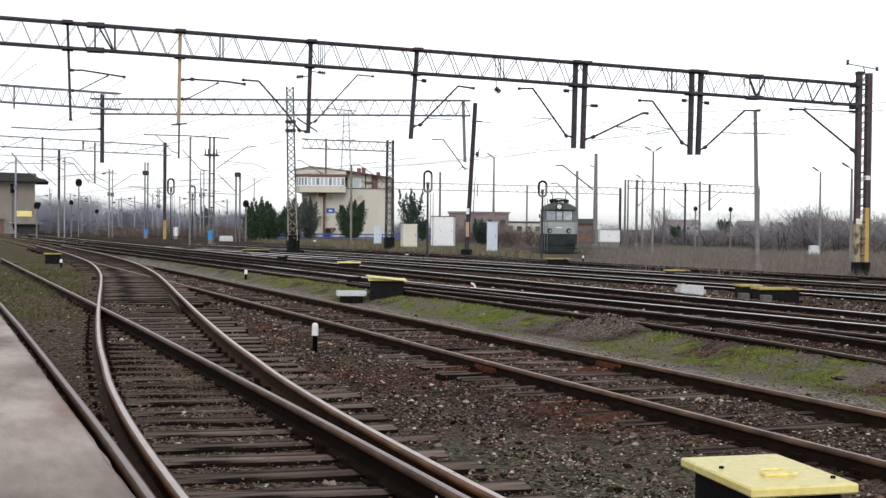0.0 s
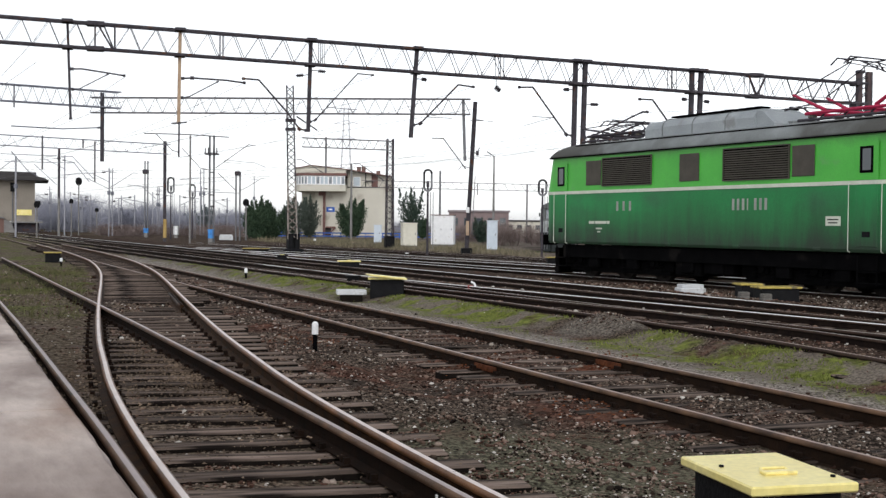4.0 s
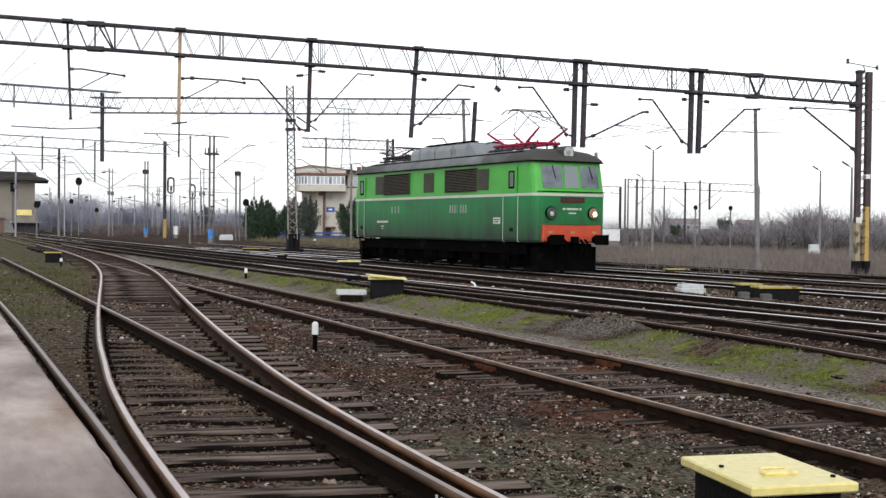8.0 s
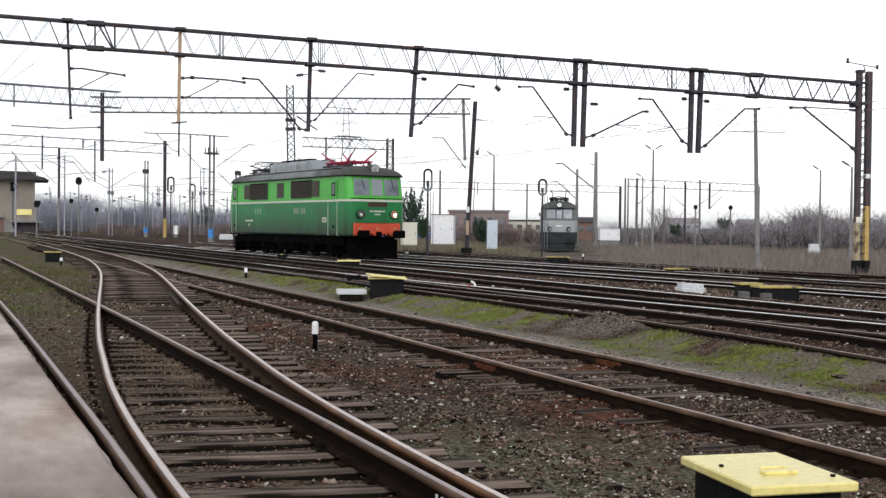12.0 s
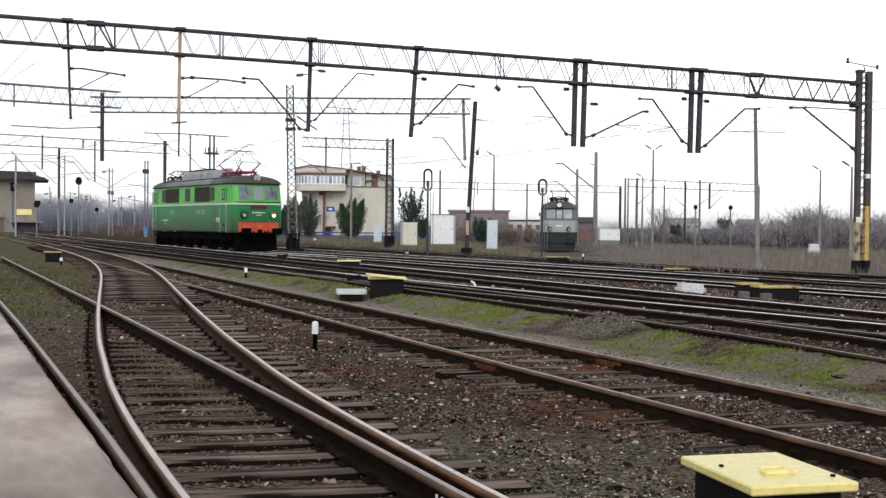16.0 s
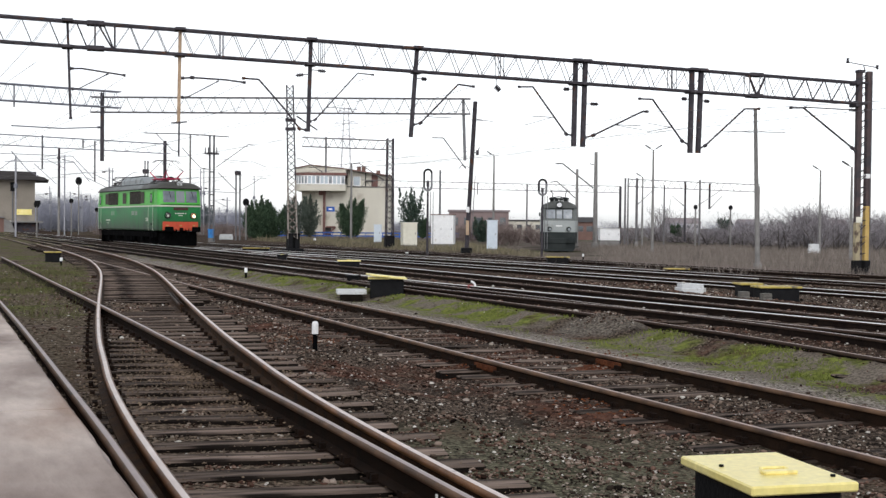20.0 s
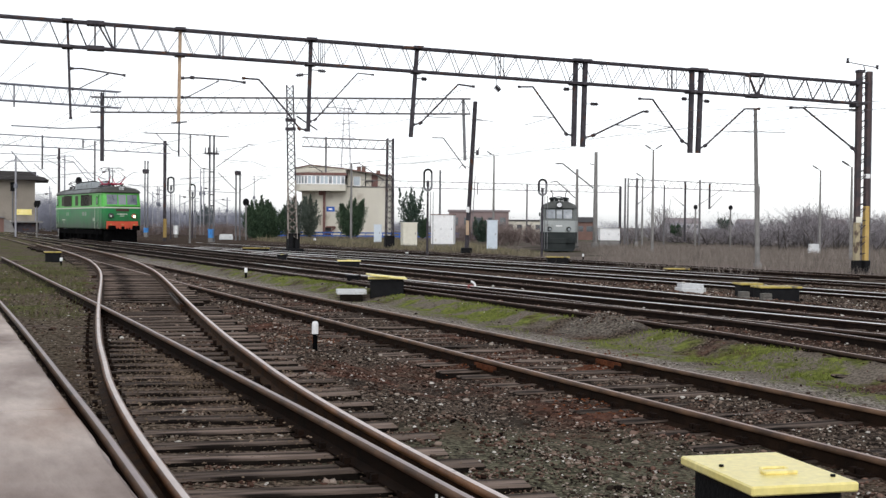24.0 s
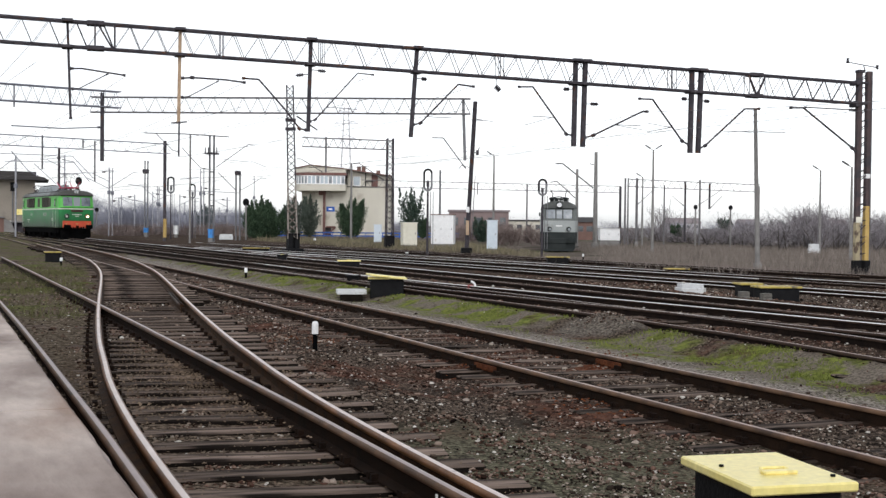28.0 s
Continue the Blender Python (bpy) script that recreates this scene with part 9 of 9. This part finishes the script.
POLE_ARMS = thing("pole_bracket", pose(0, 0, 0), "slanting steel bracket arms on the concrete poles", "line bracket")
part("bracket", pipe([(10.32, 109.70, 7.29), (11.00, 109.70, 7.30), (12.31, 109.70, 6.27), (13.84, 109.70, 5.08)], .07), M_STEEL_FAR, POLE_ARMS)
part("bracket", pipe([(9.34, 103.80, 5.35), (9.88, 103.80, 5.45), (10.63, 103.80, 4.82), (11.53, 103.80, 3.98)], .05), M_STEEL_FAR, POLE_ARMS)
part("insulator_arm", pipe([(13.50, 109.70, 7.32), (13.87, 109.70, 7.22)], .05), M_STEEL_FAR, POLE_ARMS)


def dry_field():
    rng = random.Random(77)
    blades = []
    while len(blades) < 60000:
        y = rng.uniform(46, 120)
        x = rng.uniform(-2, 60)
        off = .8813 * x + .4726 * y
        if off < 31.6 + 2.2 * noise.noise(Vector((x * .2, y * .2, 5))) or x > y * .42 + 3:
            continue
        if abs(x - 9.1) < 2.0 and y > 70:
            continue
        if x < 5.5 and y > 66 and rng.random() < .9:
            continue
        h = rng.uniform(.15, .55) * (1 if x > 8 else .5)
        z = ground_height(x, y) - .02
        p = Vector((x, y, z))
        blades.append((p, p + Vector((rng.uniform(-.22, .22), rng.uniform(-.22, .22), h)), rng.uniform(.005, .013)))
    strips("dry_grass", blades, M_DRYGRASS, "field of tall dry straw-coloured grass", "grass")


def green_grass():
    rng = random.Random(78)
    blades = []
    while len(blades) < 13000:
        v = rng.uniform(3, 34)
        off = rng.gauss(9.45, .38)
        p = along(23.2, off, v)
        if noise.noise(Vector((p.x * .9, p.y * .9, 2))) < .02 or math.hypot(p.x - 2.63, p.y - 18.9) < 1.25:
            continue
        p.z = ground_height(p.x, p.y) - .005
        h = rng.uniform(.015, .055)
        blades.append((p, p + Vector((rng.uniform(-.03, .03), rng.uniform(-.03, .03), h)), rng.uniform(.004, .009)))
    for _ in range(5200):
        v, off = rng.uniform(15, 42), rng.uniform(-1.6, .9)
        p = along(23.57, off, v)
        if noise.noise(Vector((p.x * .8, p.y * .8, 8))) < -.05:
            continue
        p.z = ground_height(p.x, p.y) - .005
        blades.append((p, p + Vector((rng.uniform(-.04, .04), rng.uniform(-.04, .04), rng.uniform(.04, .15))), rng.uniform(.005, .011)))
    weeds = []
    for _ in range(5200):
        v = rng.uniform(18, 42)
        off = rng.uniform(.9, .124 * v - .15)
        p = along(23.57, off, v)
        if noise.noise(Vector((p.x * .5, p.y * .5, 12))) < .12 - .35 * step(v, 20, 30) + rng.uniform(-.3, .45):
            continue
        p.z = ground_height(p.x, p.y) - .01
        weeds.append((p, p + Vector((rng.uniform(-.12, .12), rng.uniform(-.12, .12), rng.uniform(.03, .20))), rng.uniform(.004, .010)))
    # greener tufts by the platform end
    for cx, cy, sx, sy, n in ((-8.79, 24.71, 0.55, 0.9, 620), (-10.87, 33.92, 0.5, 1.2, 620), (-10.65, 29.24, 0.5, 0.9, 300)):
        for _ in range(n):
            p = Vector((rng.gauss(cx, sx * .7), rng.gauss(cy, sy * .5), 0))
            p.z = ground_height(p.x, p.y) - .01
            weeds.append((p, p + Vector((rng.uniform(-.06, .06), rng.uniform(-.06, .06), rng.uniform(.03, .12))), rng.uniform(.005, .012)))
    strips("weeds", weeds, M_WEED, "olive-brown weeds beside the platform end", "weeds")
    strips("grass", blades, M_GRASS, "low green grass between the tracks", "grass")


# contact and feeder wires, running with the tracks
def build_wires():
    spans = []
    way = along(LINE_A, 0, 1) 
    for u, z in ((-1.6, 6.7), (1.2, 7.9), (4.2, 6.66), (8.4, 6.6), (13.3, 7.1), (17.3, 6.85), (24.8, 6.15), (30.0, 6.45), (31.6, 6.55)):
        p = on_beam(u, z)
        spans += [(p, p + way * 62, .9), (p + way * 62, p + way * 124, .9)]
        q = p - Vector((0, 0, .85))
        spans += [(q, q + way * 130, 0)]
        if u == 24.8:
            spans += [(p - way * 55, p, .9), (q - way * 55, q, 0)]
    # slack wires between the hazy masts at the far end of the yard
    for x0, y0, x1, y1, z in ((-70, 168, -18, 150, 9.2), (-72, 175, -24, 160, 8.4), (-66, 150, -20, 138, 7.6), (-64, 140, -16, 128, 9.6), (-75, 190, -30, 176, 10.2), (-30, 120, 12, 112, 8.9), (-6, 128, 44, 124, 7.4), (6, 118, 52, 110, 9.4)):
        spans.append((Vector((x0, y0, z)), Vector((x1, y1, z - .5)), .5))
    wires("overhead_wires", spans, .010, "thin grey overhead wires above the tracks")


build_wires()
def verge_grass():
    rng = random.Random(80)
    blades = []
    while len(blades) < 12000:
        y, x = rng.uniform(72, 118), rng.uniform(-18, 7.2)
        off = .8813 * x + .4726 * y
        if off < 35.8 + 1.2 * noise.noise(Vector((x * .3, y * .3, 6))) or off > 52:
            continue
        p = Vector((x, y, ground_height(x, y) - .02))
        h = rng.uniform(.08, .34) * (1.1 + noise.noise(Vector((x * .4, y * .4, 15))))
        blades.append((p, p + Vector((rng.uniform(-.15, .15), rng.uniform(-.15, .15), h)), rng.uniform(.015, .035)))
    strips("verge_grass", blades, M_VERGE, "rough olive grass bank before the cabinets", "grass")


def litter():
    """Leaves, splinters and crumbs of dirt on the turnout's timbers."""
    rng = random.Random(91)
    verts, faces = [], []
    for k in range(6500):
        v = 4.5 + 20 * rng.random() ** 1.2
        mid = float(np.interp(v, [k[0] for k in BRANCH], [k[1] for k in BRANCH]))
        if k % 3 == 0:
            v = rng.gauss(11, 1.6)
            w = mid - .753 + abs(rng.gauss(.05, .16)) + .09
        elif k % 3 == 1:
            v = rng.gauss(11.5, 1.8)
            w = 2.563 - .09 - abs(rng.gauss(.05, .22))
        else:
            w = mid + rng.uniform(-.6, 1.2)
        p = along(23.57, w, v)
        heap = k % 3 != 2
        z = max(ground_height(p.x, p.y), -.016 if k % 4 else -.09) + (rng.uniform(.0, .022) if heap else .002)
        r = rng.uniform(.006, .020) if heap else rng.uniform(.003, .009)
        i = len(verts)
        a = rng.uniform(0, 6.28)
        for k in range(4):
            e = r * rng.uniform(.5, 1.2)
            verts.append((p.x + math.cos(a + k * 1.57) * e, p.y + math.sin(a + k * 1.57) * e, z + rng.uniform(0, .012)))
        verts.append((p.x, p.y, z + r * rng.uniform(.3, 1.1)))
        faces += [(i, i + 1, i + 4), (i + 1, i + 2, i + 4), (i + 2, i + 3, i + 4), (i + 3, i, i + 4)]
    me = bpy.data.meshes.new("litter")
    me.from_pydata(verts, [], faces)
    me.materials.append(leaf_material("leaf_and_dirt_crumbs", (.044, .031, .022), (.265, .195, .140)))
    tagged(new("litter", me), "brown leaf litter and dirt crumbs on timbers", "litter", kind="stuff")


def rust_flakes():
    """Orange scale shed round the rail joints."""
    rng = random.Random(17)
    verts, faces = [], []
    for cx, cy, n in ((.42, 13.9, 260), (1.95, 14.9, 200), (1.45, 10.6, 160), (-1.9, 16.4, 120)):
        for _ in range(n):
            x, y = rng.gauss(cx, .28), rng.gauss(cy, .42)
            z = max(ground_height(x, y), -.162) + .004
            r = rng.uniform(.008, .03)
            i, a = len(verts), rng.uniform(0, 6.28)
            for k in range(4):
                e = r * rng.uniform(.5, 1.2)
                verts.append((x + math.cos(a + k * 1.57) * e, y + math.sin(a + k * 1.57) * e, z + rng.uniform(0, .01)))
            verts.append((x, y, z + r * rng.uniform(.3, 1.0)))
            faces += [(i, i + 1, i + 4), (i + 1, i + 2, i + 4), (i + 2, i + 3, i + 4), (i + 3, i, i + 4)]
    me = bpy.data.meshes.new("rust_flakes")
    me.from_pydata(verts, [], faces)
    me.materials.append(leaf_material("orange_rust_scale", (.075, .026, .012), (.17, .062, .030)))
    tagged(new("rust_flakes", me), "orange rust flakes around the rail joints", "rust", kind="stuff")


rust_flakes()
verge_grass()
litter()
dry_field()
green_grass()


def stone_material():
    """Weathered ballast: each stone takes its own colour, redder in patches."""
    m = surf("ballast_stone", (.05, .04, .033), (.12, .098, .08), 1.2, .92, 0, .3, 90, spec=.05)
    n, l = m.node_tree.nodes, m.node_tree.links
    hs = next(k for k in n if k.bl_idname == "ShaderNodeHueSaturation")
    tc = next(k for k in n if k.bl_idname == "ShaderNodeTexCoord")
    g = n.new("ShaderNodeNewGeometry")

    def ramp(stops):
        r = n.new("ShaderNodeValToRGB")
        r.color_ramp.interpolation = "LINEAR"
        e = r.color_ramp.elements
        while len(e) < len(stops):
            e.new(.5)
        for k, (p, c) in zip(e, stops):
            k.position, k.color = p, (*c, 1)
        l.new(g.outputs["Random Per Island"], r.inputs["Fac"])
        return r.outputs["Color"]
    drab = ramp([(0, (.004, .0033, .0027)), (.40, (.047, .035, .027)), (.62, (.132, .100, .077)), (.80, (.235, .186, .148)), (.94, (.36, .315, .265)), (.98, (.62, .59, .54))])
    red = ramp([(0, (.005, .003, .0025)), (.40, (.054, .028, .020)), (.62, (.140, .074, .055)), (.80, (.225, .145, .112)), (.945, (.33, .26, .215)), (.985, (.60, .56, .52))])
    patch = n.new("ShaderNodeTexNoise")
    patch.inputs["Scale"].default_value, patch.inputs["Detail"].default_value = .55, 5
    l.new(tc.outputs["Object"], patch.inputs["Vector"])
    f = n.new("ShaderNodeMapRange")
    f.inputs["From Min"].default_value, f.inputs["From Max"].default_value = .38, .56
    l.new(patch.outputs["Fac"], f.inputs["Value"])
    mix = n.new("ShaderNodeMix")
    mix.data_type = "RGBA"
    l.new(f.outputs["Result"], mix.inputs["Factor"])
    l.new(drab, mix.inputs["A"])
    l.new(red, mix.inputs["B"])
    l.new(mix.outputs["Result"], hs.inputs["Color"])
    return m


def loose_stones():
    """Ballast stones lying on the ground near the platform, each a rough twelve-cornered lump."""
    rng = random.Random(21)
    g = (1 + 5 ** .5) / 2
    base = np.array([(-1, g, 0), (1, g, 0), (-1, -g, 0), (1, -g, 0), (0, -1, g), (0, 1, g), (0, -1, -g), (0, 1, -g), (g, 0, -1), (g, 0, 1), (-g, 0, -1), (-g, 0, 1)]) / 1.9
    tri = np.array([(0, 11, 5), (0, 5, 1), (0, 1, 7), (0, 7, 10), (0, 10, 11), (1, 5, 9), (5, 11, 4), (11, 10, 2), (10, 7, 6), (7, 1, 8), (3, 9, 4), (3, 4, 2), (3, 2, 6), (3, 6, 8), (3, 8, 9), (4, 9, 5), (2, 4, 11), (6, 2, 10), (8, 6, 7), (9, 8, 1)])
    spots = []
    while len(spots) < 96000:
        k = len(spots)
        y = 4.5 + 34 * rng.random() ** 2.0
        x = rng.uniform(-.42, .40) * y + rng.uniform(-.5, .5)
        heap = k % 160 == 0
        if heap:
            x, y = rng.gauss(2.63, .30), rng.gauss(18.9, .40)
        off = .92 * x + .392 * y
        wv = -.3999 * x + .9166 * y
        if wv > 9 and off < .124 * wv and rng.random() < .72:
            continue
        if off < 1.0 or (7.4 < off < 8.9 and rng.random() < .95) or (8.7 < off < 10.1 and not heap and rng.random() < .88):
            continue
        r = (rng.uniform(.0034, .0092) + (.013 * rng.random() if rng.random() < .09 else 0)) * (1 + .055 * y) * (.7 if heap else 1)
        z = ground_height(x, y) + r * (rng.uniform(-.8, 0) if 1.0 < off < 2.6 and wv < 14 else rng.uniform(-.2, .35))
        spots.append((x, y, z, r))
    spots = np.array(spots)
    dice = np.random.RandomState(5)
    n = len(spots)
    q = dice.normal(size=(n, 4))
    q /= np.linalg.norm(q, axis=1)[:, None]
    w, a, b, c = q.T
    turn = np.stack([1 - 2 * (b * b + c * c), 2 * (a * b - c * w), 2 * (a * c + b * w), 2 * (a * b + c * w), 1 - 2 * (a * a + c * c), 2 * (b * c - a * w), 2 * (a * c - b * w), 2 * (b * c + a * w), 1 - 2 * (a * a + b * b)], 1).reshape(n, 3, 3)
    lump = base[None] * dice.uniform(.62, 1.3, (n, 12, 1)) * dice.uniform(.65, 1.35, (n, 1, 3))
    pts = np.einsum("nij,nkj->nki", turn, lump) * spots[:, None, 3:4]
    pts[:, :, 2] *= .62
    pts += spots[:, None, :3]
    faces = (tri[None] + np.arange(n)[:, None, None] * 12).reshape(-1, 3)
    me = bpy.data.meshes.new("ballast")
    me.vertices.add(n * 12)
    me.vertices.foreach_set("co", pts.astype(np.float32).ravel())
    me.loops.add(len(faces) * 3)
    me.loops.foreach_set("vertex_index", faces.astype(np.int32).ravel())
    me.polygons.add(len(faces))
    me.polygons.foreach_set("loop_start", np.arange(0, len(faces) * 3, 3, dtype=np.int32))
    me.update(calc_edges=True)
    me.materials.append(stone_material())
    tagged(new("ballast", me), "loose grey-brown ballast stones with a few pale ones", "gravel", kind="stuff")


loose_stones()


# ---- movement ----
def line_offset(s):
    """The main line bends slightly to the left beyond the crossing."""
    return LINE_OFF + bend(s)


def loco_place(s):
    v = MID_V + s
    p, q = along(LINE_A, line_offset(s - 3.5), v - 3.5), along(LINE_A, line_offset(s + 3.5), v + 3.5)
    c = (p + q) / 2
    d = q - p
    return pose(c.x, c.y, MAIN_Z, 0, 0, math.degrees(math.atan2(d.y, d.x)) - 180.0)


# seconds and metres along the main line
RUN = [(0.0, -32.95), (1.0, -28.85), (3.0, -20.75), (6.0, -8.25), (8.0, -0.0), (10.0, 8.45), (12.0, 16.75), (15.0, 28.2), (17.0, 35.55), (20.0, 46.2), (24.0, 60.55), (26.0, 67.65), (28.0, 75.05)]


def motions():
    walk(LOCO, [(t, loco_place(s)) for t, s in RUN])
    ts = [i * 0.2 for i in range(141)]
    ss = [float(np.interp(t, [r[0] for r in RUN], [r[1] for r in RUN])) for t in ts]
    for ob, x in WHEELSETS:
        walk(ob, [(t, pose(x, 0, .612, 0, -math.degrees((s - ss[0]) / .612), 0)) for t, s in zip(ts, ss)])


motions()
